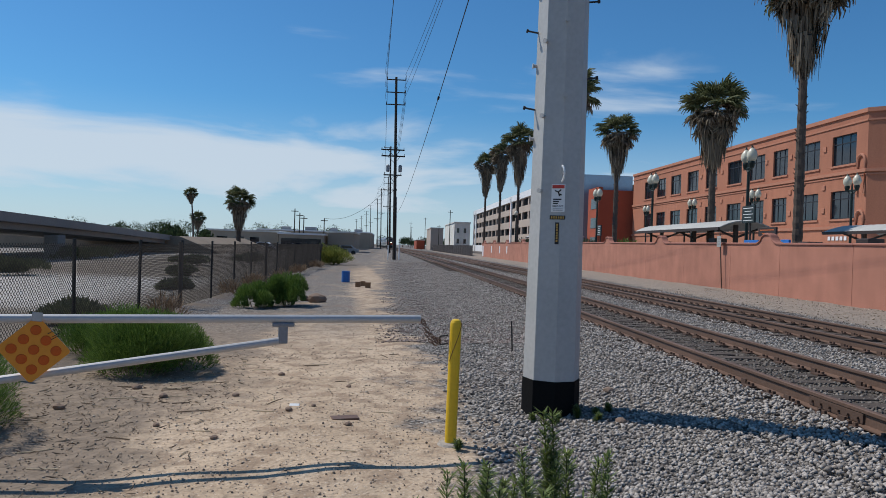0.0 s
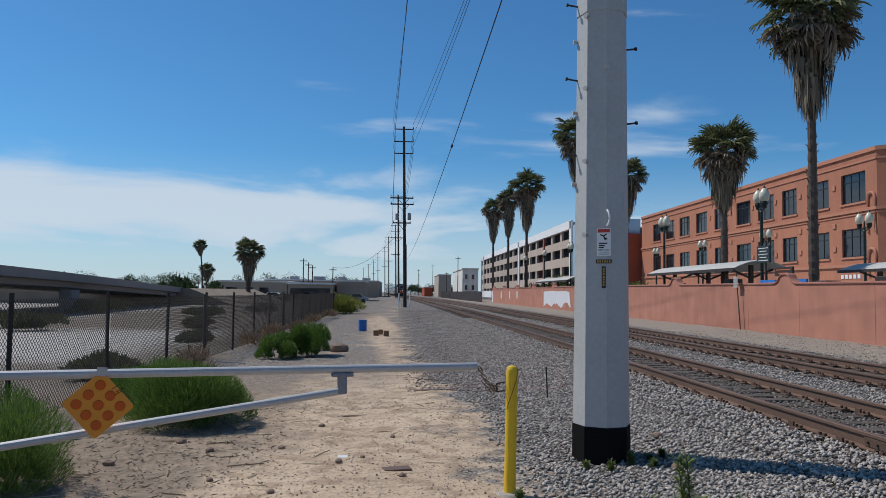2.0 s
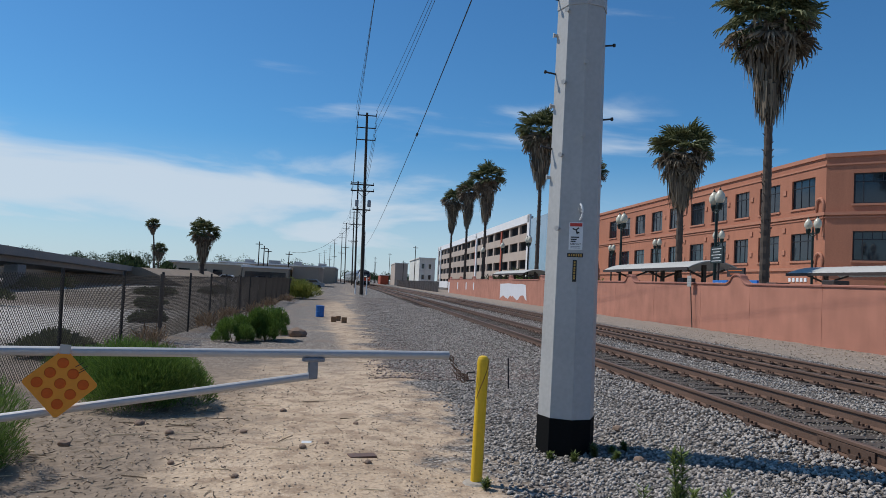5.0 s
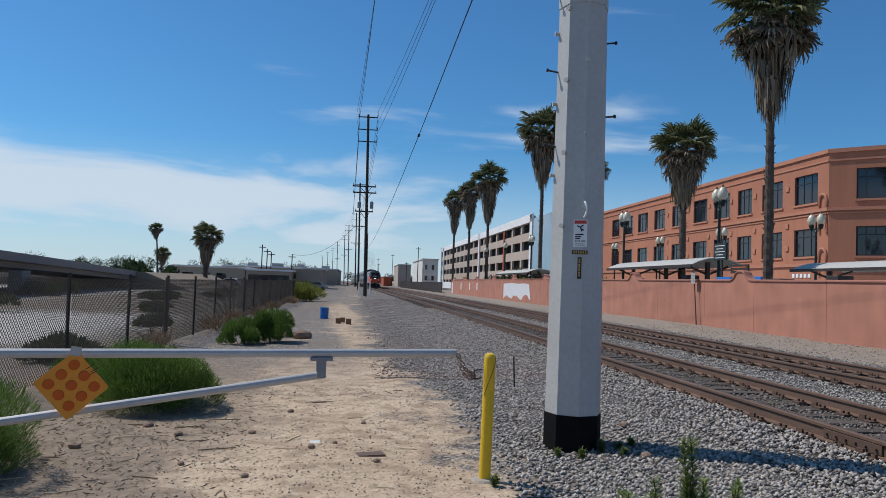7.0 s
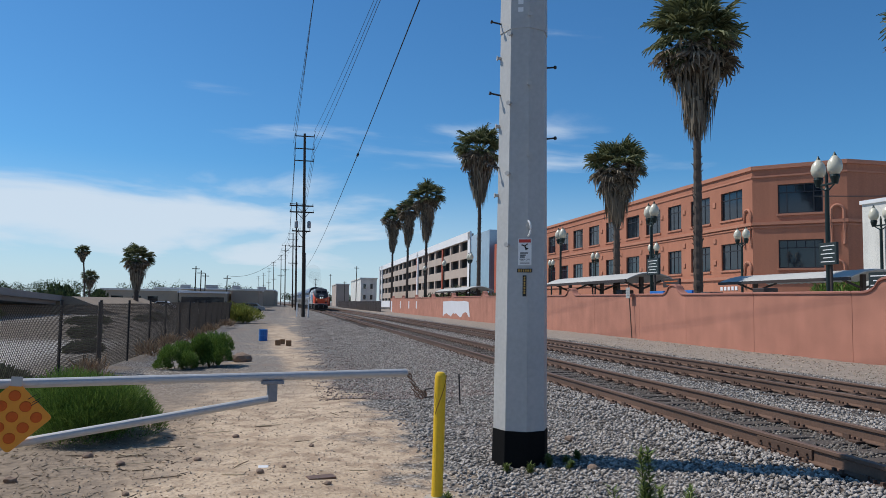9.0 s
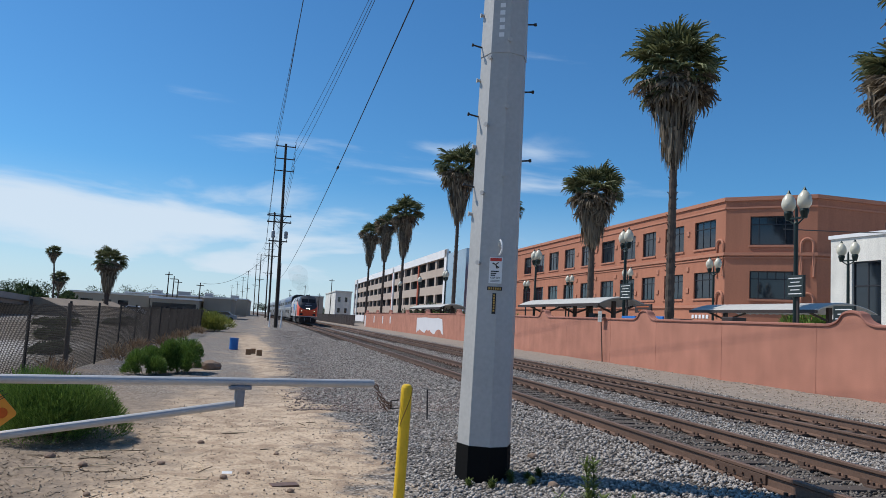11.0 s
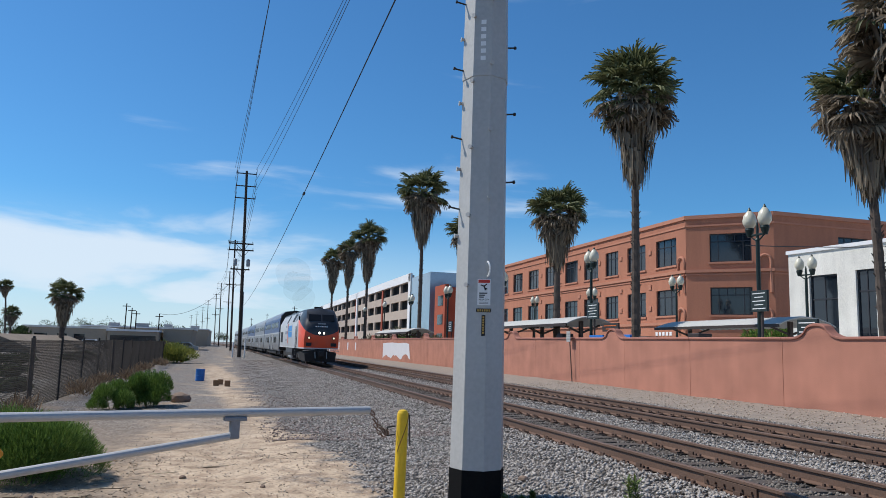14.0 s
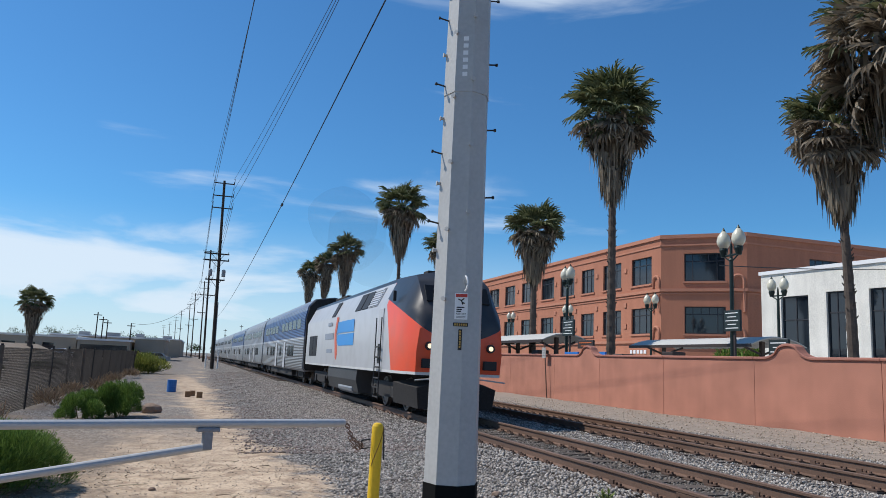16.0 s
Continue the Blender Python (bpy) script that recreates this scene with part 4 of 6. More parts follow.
def utility_pole(x, y, h, detail, width=1.1):
    p = thing("utility_pole", x, y, -0.3, "tall dark wooden utility pole with crossarms", "utility pole", "line of utility poles")
    bm = B()
    rod(bm, (0.3, 0, -0.5), (-0.15, 0, h), 0.20, 0.13, seg=10)
    part("pole_shaft", bm, CREO, p)
    k = h / 20.3
    for z in (20.0, 18.6, 17.25) if detail else (20.0, 18.4):
        bm = B()
        box(bm, -width - 0.1, width - 0.15, -0.06, 0.06, z * k - 0.05, z * k + 0.05)
        for sx in (-width - 0.05, width - 0.2):
            rod(bm, (sx, 0, z * k), (sx, 0, z * k + 0.3), 0.05, 0.03, seg=6)
        part("insulator_arm", bm, CREO, p)
    arms = ((12.2, -1.55, 1.05), (11.5, -1.5, 1.1), (9.4, -1.2, 0.8)) if detail else ((12.0, -1.3, 1.3),)
    for z, a, b in arms:
        bm = B()
        box(bm, a, b, -0.15, -0.05, z * k - 0.07, z * k + 0.07)
        for sx in np.linspace(a + 0.08, b - 0.08, 4):
            rod(bm, (sx, -0.1, z * k), (sx, -0.1, z * k + 0.28), 0.045, 0.03, seg=6)
        rod(bm, (a * 0.55, -0.1, z * k), (0, -0.1, z * k - 0.8), 0.03, seg=5)
        rod(bm, (b * 0.55, -0.1, z * k), (0, -0.1, z * k - 0.8), 0.03, seg=5)
        part("crossarm", bm, CREO, p)
    if detail:
        for sx in (-0.75, 0.62):
            bm = B()
            lathe(bm, [(0.16, 9.75), (0.2, 9.8), (0.2, 10.45), (0.1, 10.55)], 10, Matrix.Translation((sx, -0.05, 0)))
            part("transformer", bm, GREY_T, p, "grey drum transformer")
        bm = B()
        rod(bm, (0.48, -0.1, -0.1), (0.35, -0.12, 7), 0.035, seg=6)
        part("riser_pipe", bm, GREY_T, p)


def cable(name, a, b, sag, r, label):
    a, b = Vector(a), Vector(b)
    s = thing(name, a.x, a.y, a.z, label, "cable", "overhead wires")
    bm = B()
    tube(bm, [(b - a) * t + Vector((0, 0, -4 * sag * t * (1 - t))) for t in np.linspace(0, 1, 24)], r, 5)
    part("conductor", bm, CABLE, s)
    return s


def build_poles():
    spots = [(-4.35, 82.5, 20.3), (-4.9, 140, 20.2), (-5.5, 205, 20.4), (-8.0, 255, 20.8), (-10.2, 310, 20.6), (-14.9, 380, 21.4), (-19.3, 450, 21.2), (-25, 520, 21), (-32, 600, 21)]
    for k, (x, y, h) in enumerate(spots):
        utility_pole(x, y, h, k == 0, 1.1 if k == 0 else 1.3)
    lab = "thin black overhead power wire"
    for dz, xs in ((0.25, -1.2), (-1.15, -1.15), (-2.5, -1.1)):
        cable("power_wire", (-4.6 + xs + 0.05, 82.5, 20.0 + dz), (-3.55 + 0.2 * dz, 8.0, 20.5 + dz), 0.9, 0.016, lab)
        cable("power_wire", (-4.6 - xs - 0.1, 82.5, 20.0 + dz), (1.15 + 0.4 * dz, 8.0, 20.5 + dz), 0.9, 0.016, lab)
        for (x0, y0, h0), (x1, y1, h1) in zip(spots[:4], spots[1:5]):
            for sd in (-1.1, 1.0):
                cable("power_wire", (x0 + sd, y0, h0 - 0.2 + dz), (x1 + sd, y1, h1 - 0.2 + dz), 1.0, 0.02, lab)
    c = cable("communication_cable", (-2.6, 8.0, 8.66), (-3.6, 140, 7.3), 1.49, 0.015, "thick black communication cable on the steel pole")
    bm = B()
    rod(bm, (-0.17, 22.8, -1.09), (-0.172, 23.1, -1.1), 0.05, seg=8)
    part("clamp", bm, BLACK, c)
    # smaller poles over the low buildings
    for x, y, h in ((-23.8, 150, 8.2), (-22.8, 150, 7.4), (-22.2, 152, 6.9), (-17.9, 150, 6.5), (9.5, 300, 13), (4.5, 330, 12), (11.5, 200, 11.5), (7.5, 420, 12), (12.5, 260, 9)):
        p = thing("small_utility_pole", x, y, -0.3, "weathered short utility pole in the distance", "utility pole")
        bm = B()
        rod(bm, (0, 0, -0.3), (0, 0, h), 0.13, 0.1, seg=6)
        part("pole_shaft", bm, CREO, p)
        bm = B()
        box(bm, -0.7, 0.7, -0.05, 0.05, h - 0.6, h - 0.45)
        part("crossarm", bm, CREO, p)
    cable("service_wire", (-17.9, 150, 6.2), (-5.6, 140, 11.8), 2.0, 0.03, "sagging black service wire")
    cable("service_wire", (13.5, 24, 5.6), (60, 42, 12.5), 0.6, 0.02, lab)
    cable("service_wire", (15.2, 17, 5.2), (60, 40, 10.8), 0.6, 0.02, lab)


# ---- station side: lamps, shelters, signs ----
LAMP_GREEN = mat("dark_green_lamp_iron", (0.018, 0.03, 0.027), 0.45, 0.4, 0.2, 5, 0.1)
GLOBE = mat("milky_lamp_glass", (0.60, 0.57, 0.45), 0.3, 0, 0.06, 4, 0.0, spec=0.6)
ROOF_METAL = mat("pale_ribbed_roofing", (0.46, 0.455, 0.43), 0.9, 0.0, 0.12, 3, 0.05, spec=0.1)
STEEL_BROWN = mat("dark_brown_steel", (0.06, 0.045, 0.04), 0.6, 0.3)
SIGN_DARK = mat("dark_green_sign", (0.02, 0.03, 0.028), 0.5)
SIGN_BLUE = mat("blue_sign", (0.03, 0.18, 0.55), 0.5)
AMBER = mat("amber_display", (0.55, 0.13, 0.03), 0.5, emit=0.12)
CONC = mat("platform_concrete", (0.42, 0.40, 0.37), 0.9, 0, 0.15, 3, 0.2)


def lamp_post(h=7.0):
    p = thing("street_lamp", 0, 0, 0, "dark green iron lamp post with two acorn globes", "street lamp", "platform lamps")
    bm = B()
    lathe(bm, [(0.2, 0), (0.2, 0.5), (0.13, 0.65), (0.09, 0.8), (0.075, h - 1.3), (0.10, h - 1.28), (0.06, h - 1.2), (0.05, h - 0.75), (0.02, h - 0.6)], 12)
    part("post", bm, LAMP_GREEN, p)
    bm = B()
    box(bm, -0.04, 0.04, -0.48, 0.48, h - 1.12, h - 1.04, 0.02)
    rod(bm, (0, -0.4, h - 1.1), (0, 0, h - 1.35), 0.03, seg=6)
    rod(bm, (0, 0.4, h - 1.1), (0, 0, h - 1.35), 0.03, seg=6)
    part("cross_arm", bm, LAMP_GREEN, p)
    for sy in (-0.42, 0.42):
        m = Matrix.Translation((0, sy, 0))
        bm = B()
        lathe(bm, [(0.1, h - 1.12), (0.13, h - 1.0), (0.17, h - 0.86), (0.15, h - 0.78)], 12, m)
        hd = part("lamp_holder", bm, LAMP_GREEN, p)
        bm = B()
        lathe(bm, [(0.14, h - 0.78), (0.24, h - 0.62), (0.26, h - 0.48), (0.22, h - 0.30), (0.12, h - 0.16), (0.07, h - 0.1)], 16, m)
        part("globe", bm, GLOBE, hd, "milky acorn globe", smooth=True)
        bm = B()
        lathe(bm, [(0.08, h - 0.1), (0.05, h - 0.04), (0.012, h + 0.04)], 8, m)
        part("finial", bm, LAMP_GREEN, hd)
    return p


def sign_board(x, y, z, w, h, material, label, bars, glow=None, text=None):
    s = thing("station_sign", x, y, z, label, "sign")
    bm = B()
    box(bm, -0.05, 0.05, -w / 2, w / 2, -h / 2, h / 2, 0.01)
    pl = part("sign_panel", bm, material, s)
    bm = B()
    box(bm, 0.05, 0.12, -0.04, 0.04, -h / 2 - max(0.2, z - h / 2) + 0.05, h / 2)
    part("sign_post", bm, STEEL_BROWN, s)
    if text:
        glyphs("lettering", text, h * 0.5, Matrix.Translation((-0.053, 0, 0)) @ Matrix.Rotation(-math.pi / 2, 4, "Z"), WHITE, pl)
    for k in range(bars):
        bm = B()
        zc = h * (0.5 - (k + 0.8) / (bars + 0.6))
        ln = w * (0.8 if k % 2 == 0 else 0.55)
        box(bm, -0.056, -0.0505, -ln / 2, ln / 2, zc - h * 0.10 / bars, zc + h * 0.10 / bars)
        part("text_bar", bm, glow or WHITE, pl)
    return s


def shelter(x0, x1, y0, y1, z, label):
    s = thing("platform_shelter", (x0 + x1) / 2, (y0 + y1) / 2, 0, label, "shelter", "platform shelters")
    hx, hy = (x1 - x0) / 2, (y1 - y0) / 2
    bm = B()
    n, m = 10, max(12, int((y1 - y0) / 0.3))
    top = [[None] * (m + 1) for _ in range(n + 1)]
    for i in range(n + 1):
        t = -1 + 2 * i / n
        for j in range(m + 1):
            zz = z - 0.42 * t * t + (0.04 if j % 2 else 0)
            top[i][j] = bm.verts.new((hx * t, -hy + 2 * hy * j / m, zz))
    for i in range(n):
        for j in range(m):
            bm.faces.new((top[i][j], top[i + 1][j], top[i + 1][j + 1], top[i][j + 1]))
    r = bmesh.ops.extrude_face_region(bm, geom=list(bm.faces))
    for v in [g for g in r["geom"] if isinstance(g, bmesh.types.BMVert)]:
        v.co.z -= 0.05
    bmesh.ops.recalc_face_normals(bm, faces=bm.faces)
    part("arched_roof", bm, ROOF_METAL, s, "pale ribbed metal roof")
    bm = B()
    box(bm, -hx - 0.02, -hx + 0.06, -hy, hy, z - 0.56, z - 0.40)
    part("gutter", bm, STEEL_BROWN, s)
    for k in range(max(2, int((y1 - y0) / 4))):
        y = -hy + 1.2 + k * (2 * hy - 2.4) / max(1, int((y1 - y0) / 4) - 1)
        bm = B()
        box(bm, -0.1, 0.1, y - 0.1, y + 0.1, 0, z - 0.2)
        rod(bm, (0, y, z - 0.9), (-hx * 0.8, y, z - 0.42), 0.06, seg=6)
        rod(bm, (0, y, z - 0.9), (hx * 0.8, y, z - 0.42), 0.06, seg=6)
        part("column", bm, STEEL_BROWN, s)


def build_station():
    ob = B()
    box(ob, 11.4, 120, -60, 125, -0.5, -0.02)
    tagged(part("pavement", ob, CONC), "pale concrete station platform and forecourt", "pavement", kind="structure")
    first = lamp_post()
    first.matrix_basis = pose(13.5, 23.3, 0)
    for x, y in ((13.5, 36.6), (13.5, 50.3), (13.5, 64), (13.5, 78), (13.5, 92), (13.5, 106), (13.5, 9), (25, 33.5), (25, 45.8), (25, 58.5), (25, 71), (25, 84)):
        copy_thing(first, pose(x, y, 0, 0, 0, 8 * math.sin(y)))
    shelter(12.4, 15.4, 37.4, 50.6, 3.3, "arched pale metal platform shelter on brown columns")
    shelter(20.5, 24, 30.5, 41.5, 3.4, "arched pale metal platform shelter on brown columns")
    shelter(12.4, 15.4, 75, 92, 3.3, "arched grey-green metal platform shelter")
    sign_board(13.2, 22.9, 3.38, 0.85, 0.78, SIGN_DARK, "dark station sign with rows of white lettering", 5)
    sign_board(13.2, 35.8, 3.52, 1.25, 0.85, SIGN_DARK, "dark station sign with rows of white lettering", 5)
    sign_board(13.2, 33.9, 2.62, 1.6, 0.42, STEEL_BROWN, "black train display with amber lettering", 2, AMBER)
    sign_board(13.2, 44.0, 2.95, 1.9, 0.42, STEEL_BROWN, "black train display with amber lettering", 2, AMBER)
    sign_board(13.2, 62, 3.2, 1.0, 0.9, SIGN_DARK, "dark station sign with rows of white lettering", 5)
    sign_board(13.2, 35.4, 2.06, 1.45, 0.36, SIGN_BLUE, "blue information sign with white lettering", 0, text="Information")
    sign_board(13.2, 32.3, 2.06, 0.7, 0.36, SIGN_BLUE, "small blue sign with white lettering", 1)
    sign_board(13.2, 20.6, 2.3, 0.9, 0.7, SIGN_DARK, "dark station sign with rows of white lettering", 4)
    for x, y, h in ((13.2, 39.2, 2.35), (14.6, 28.5, 2.3), (13.6, 31.0, 2.15), (12.8, 46, 2.2)):
        k = thing("ticket_machine", x, y, 0, "dark brown metal ticket kiosk on the platform", "kiosk")
        bm = B()
        box(bm, -0.35, 0.35, -0.4, 0.4, 0, h, 0.04)
        part("kiosk_body", bm, STEEL_BROWN, k)
        bm = B()
        box(bm, -0.36, -0.35, -0.25, 0.25, h * 0.55, h * 0.85)
        part("screen", bm, BLACK, k)
    # leaning post with a small plate before the wall
    s = thing("trackside_sign", 10.93, 33.6, -0.28, "small grey plate on a thin leaning rusty post", "sign")
    bm = B()
    rod(bm, (0, 0, -0.2), (-0.05, 0.32, 2.85), 0.028, seg=6)
    part("sign_post", bm, RUST, s)
    bm = B()
    box(bm, -0.09, -0.07, 0.10, 0.52, 2.1, 2.62, 0.005)
    pl = part("sign_plate", bm, mat("weathered_sign_face", (0.42, 0.42, 0.40), 0.7, 0.2), s)
    for k in range(3):
        bm = B()
        box(bm, -0.096, -0.091, 0.16, 0.46, 2.22 + 0.12 * k, 2.27 + 0.12 * k)
        part("text_bar", bm, GREY_PRINT, pl)
    # planting behind the far part of the wall
    for k, (x, y, r, h) in enumerate(((16.5, 68, 2.2, 3.0), (17, 84, 2.5, 3.2), (17.5, 98, 3, 3.4), (17, 112, 3, 3.6), (18, 120, 3, 3.4), (19, 104, 2.5, 4.5), (33.5, 46.5, 1.6, 4.2))):
        shrub(x, y, r, r * 1.3, h, GREEN_G if k % 2 else GREEN, "dense green planting behind the wall", 70 + k, 2600, 0.5, 0.05, 0.0, name="hedge")


# ---- buildings ----
BRICK = mat("terracotta_stucco", (0.40, 0.165, 0.10), 0.9, 0, 0.2, 1.5, 0.2, coarse=0.12, streak=0.8)
BRICK_T = mat("terracotta_trim", (0.44, 0.195, 0.125), 0.9, 0, 0.1, 2, 0.2)
FRAME_D = mat("dark_window_frame", (0.03, 0.03, 0.035), 0.5)
WHITE_W = mat("cream_white_stucco", (0.68, 0.66, 0.60), 0.9, 0, 0.26, 2, 0.3, coarse=0.5, streak=0.9)
BEIGE = mat("beige_concrete", (0.44, 0.36, 0.30), 0.9, 0, 0.12, 1.5, 0.2, coarse=0.2)
WHITE_F = mat("white_panel", (0.75, 0.75, 0.75), 0.7, 0, 0.06, 2, 0.05)
REDBR = mat("red_orange_panel", (0.36, 0.08, 0.04), 0.8, 0, 0.15, 2, 0.1)
# near-black colour that stands in for the shade inside buildings
ROOM_SHADE = mat("near_black_room_shade", (0.03, 0.03, 0.03), 0.9)
GLASS = bpy.data.materials.new("window_glass")
GLASS.use_nodes = True
gb = GLASS.node_tree.nodes["Principled BSDF"]
gb.inputs["Base Color"].default_value = (0.012, 0.018, 0.026, 1)
gb.inputs["Roughness"].default_value = 0.06
gb.inputs["Specular IOR Level"].default_value = 0.7
TINTED = bpy.data.materials.new("tinted_train_glass")
TINTED.use_nodes = True
gb = TINTED.node_tree.nodes["Principled BSDF"]
gb.inputs["Base Color"].default_value = (0.012, 0.013, 0.015, 1)
gb.inputs["Roughness"].default_value = 0.22
gb.inputs["Specular IOR Level"].default_value = 0.22
BLUEGLASS = mat("pale_blue_curtain_glass", (0.25, 0.36, 0.46), 0.15, 0.4, 0.1, 0.4, 0.0)


def pierced(bm, U0, U1, Z0, Z1, holes, m, thick=0.4, d0=0.0):
    """A wall in local u (along), depth and z with real openings: one closed shell."""
    us = sorted({U0, U1, *[h[0] for h in holes], *[h[1] for h in holes]})
    zs = sorted({Z0, Z1, *[h[2] for h in holes], *[h[3] for h in holes]})
    vert = {}

    def v(i, j, d):
        if (i, j, d) not in vert:
            vert[i, j, d] = bm.verts.new(m @ Vector((us[i], d0 + (thick if d else 0), zs[j])))
        return vert[i, j, d]

    def solid(i, j):
        if not (0 <= i < len(us) - 1 and 0 <= j < len(zs) - 1):
            return False
        u, z = (us[i] + us[i + 1]) / 2, (zs[j] + zs[j + 1]) / 2
        return not any(h[0] < u < h[1] and h[2] < z < h[3] for h in holes)
    for i in range(len(us) - 1):
        for j in range(len(zs) - 1):
            if not solid(i, j):
                continue
            for d in (0, 1):
                q = [v(i, j, d), v(i + 1, j, d), v(i + 1, j + 1, d), v(i, j + 1, d)]
                bm.faces.new(q if d == 0 else q[::-1])
            for di, dj, a, b in ((-1, 0, (i, j), (i, j + 1)), (1, 0, (i + 1, j), (i + 1, j + 1)), (0, -1, (i, j), (i + 1, j)), (0, 1, (i, j + 1), (i + 1, j + 1))):
                if not solid(i + di, j + dj):
                    bm.faces.new((v(*a, 0), v(*b, 0), v(*b, 1), v(*a, 1)))
    bmesh.ops.recalc_face_normals(bm, faces=bm.faces)


def window(parent, m, u0, u1, z0, z1, cols, rows_top=True, material=None):
    """Recessed window: frame, mullions, glass and sill."""
    w = 0.09
    bm = B()
    pierced(bm, u0, u1, z0, z1, [(u0 + w, u1 - w, z0 + w, z1 - w)], m, 0.10, 0.14)
    fr = part("window", bm, FRAME_D, parent)
    zt = z0 + (z1 - z0) * 0.72 if rows_top else z1 - w
    if rows_top:
        bm = B()
        box(bm, u0 + w, u1 - w, 0.15, 0.185, zt - 0.035, zt + 0.035, m=m)
        part("transom", bm, FRAME_D, fr)
    for k in range(1, cols):
        u = u0 + (u1 - u0) * k / cols
        bm = B()
        box(bm, u - 0.03, u + 0.03, 0.155, 0.18, zt + 0.036 if (rows_top and k not in (1, cols - 1)) else z0 + w, z1 - w, m=m)
        part("mullion", bm, FRAME_D, fr)
    bm = B()
    box(bm, u0 + w, u1 - w, 0.19, 0.20, z0 + w, z1 - w, m=m)
    part("pane", bm, material or GLASS, fr)
    bm = B()
    box(bm, u0 - 0.12, u1 + 0.12, -0.10, 0.13, z0 - 0.16, z0 - 0.002, m=m)
    part("sill", bm, BRICK_T if material is None else WHITE_F, fr)


def side_m(x, y, deg):
    """Local u runs along the facade, depth points into the house."""
    return Matrix.Translation((x, y, 0)) @ Matrix.Rotation(radians(deg), 4, "Z")


def build_terracotta():
    h = thing("office_building", 32, 54.8, 0, "three-storey terracotta stucco office building with dark windows", "building")
    inv = Matrix.Translation((-32, -54.5, 0))
    top = 13.1
    bands = ((9.15, 11.6), (4.75, 7.05), (0.4, 2.6))
    spans = [(55.9, 59.1), (60.9, 64.2), (66.0, 68.6), (70.2, 73.4), (75.0, 78.2), (80.8, 83.8), (85.9, 89.1), (91.2, 94.5), (96.4, 99.5), (101.5, 104.5)]
    # long facade: u runs back along the street from the corner
    m1 = inv @ side_m(32, 54.5, 90) @ Matrix.Diagonal((1, -1, 1, 1))
    holes = [(a - 54.5, b - 54.5, z0, z1) for a, b in spans for z0, z1 in bands]
    bm = B()
    pierced(bm, 0, 55, 0, top, holes, m1)
    bmesh.ops.recalc_face_normals(bm, faces=bm.faces)
    part("street_wall", bm, BRICK, h)
    for a, b, z0, z1 in holes:
        window(h, m1, a, b, z0, z1, 3)
    # cut corner
    a2 = math.degrees(math.atan2(-4.92, 4.92))
    m2 = inv @ side_m(32, 54.5, a2)
    L2 = 4.92 * math.sqrt(2)
    holes2 = [(1.95, 5.25, 9.2, 11.6), (1.95, 5.25, 4.75, 7.05), (1.95, 5.25, 0.3, 2.6)]
    bm = B()
    pierced(bm, 0.0, L2, 0, top + 0.002, holes2, m2)
    part("corner_wall", bm, BRICK, h)
    for a, b, z0, z1 in holes2:
        window(h, m2, a, b, z0, z1, 5)
    m3 = inv @ side_m(36.92, 49.58, 0)
    holes3 = [(u, u + 3.2, z0, z1) for u in (6.5, 13, 19.5, 26) for z0, z1 in bands]
    bm = B()
    pierced(bm, 0, 40, 0, top, holes3, m3)
    part("side_wall", bm, BRICK, h)
    for a, b, z0, z1 in holes3:
        window(h, m3, a, b, z0, z1, 4)
    bm = B()
    pts = [(32.5, 54.8), (37.0, 50.2), (76, 50.2), (76, 108.5), (32.5, 108.5)]
    prism(bm, [(x - 32, y - 54.5) for x, y in pts], "z", top - 0.5, top - 0.2)
    part("roof", bm, BEIGE, h)
    # solid filler behind the panes, its near-black painting the rooms' shade
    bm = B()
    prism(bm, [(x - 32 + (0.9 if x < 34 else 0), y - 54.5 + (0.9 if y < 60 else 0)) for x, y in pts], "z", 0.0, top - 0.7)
    part("interior", bm, ROOM_SHADE, h)
    for z, hgt, out in ((top, 0.32, 0.14), (top - 0.75, 0.14, 0.08), (8.45, 0.26, 0.16), (8.15, 0.12, 0.07), (4.05, 0.26, 0.14)):
        for m, L in ((m1, 55), (m2, L2), (m3, 40)):
            bm = B()
            box(bm, -0.05, L + 0.05, -out, 0.05, z - hgt / 2, z + hgt / 2, m=m)
            bmesh.ops.recalc_face_normals(bm, faces=bm.faces)
            part("cornice", bm, BRICK_T, h)
    for m, u in ((m1, 0.62), (m2, L2 - 0.7)):
        for zb, leg in ((9.2, 2.6), (4.8, 1.6)):
            bm = B()
            arc = [Vector((u + 0.45, -0.06, zb - leg))] + [Vector((u + 0.45 * math.cos(t), -0.06, zb + 0.5 * math.sin(t))) for t in np.linspace(0, math.pi, 10)] + [Vector((u - 0.45, -0.06, zb - leg))]
            tube(bm, [m @ v for v in arc], 0.13, 6)
            part("scroll_moulding", bm, BRICK_T, h)
    for u in (5.6, 10.9, 15.3, 20.0, 25.0, 30.5):
        for zb in (7.45, 5.5, 10.7):
            bm = B()
            box(bm, u - 0.22, u + 0.22, -0.09, 0.0, zb - 0.22, zb + 0.22, 0.03, m=m1)
            bmesh.ops.recalc_face_normals(bm, faces=bm.faces)
            part("wall_block", bm, BRICK_T, h)
    for k in range(5):
        bm = B()
        u = 2.2 + k * 0.55
        box(bm, u, u + 0.34, -0.05, 0.0, 3.0, 3.32, m=m1)
        part("text_bar", bm, WHITE_F, h)


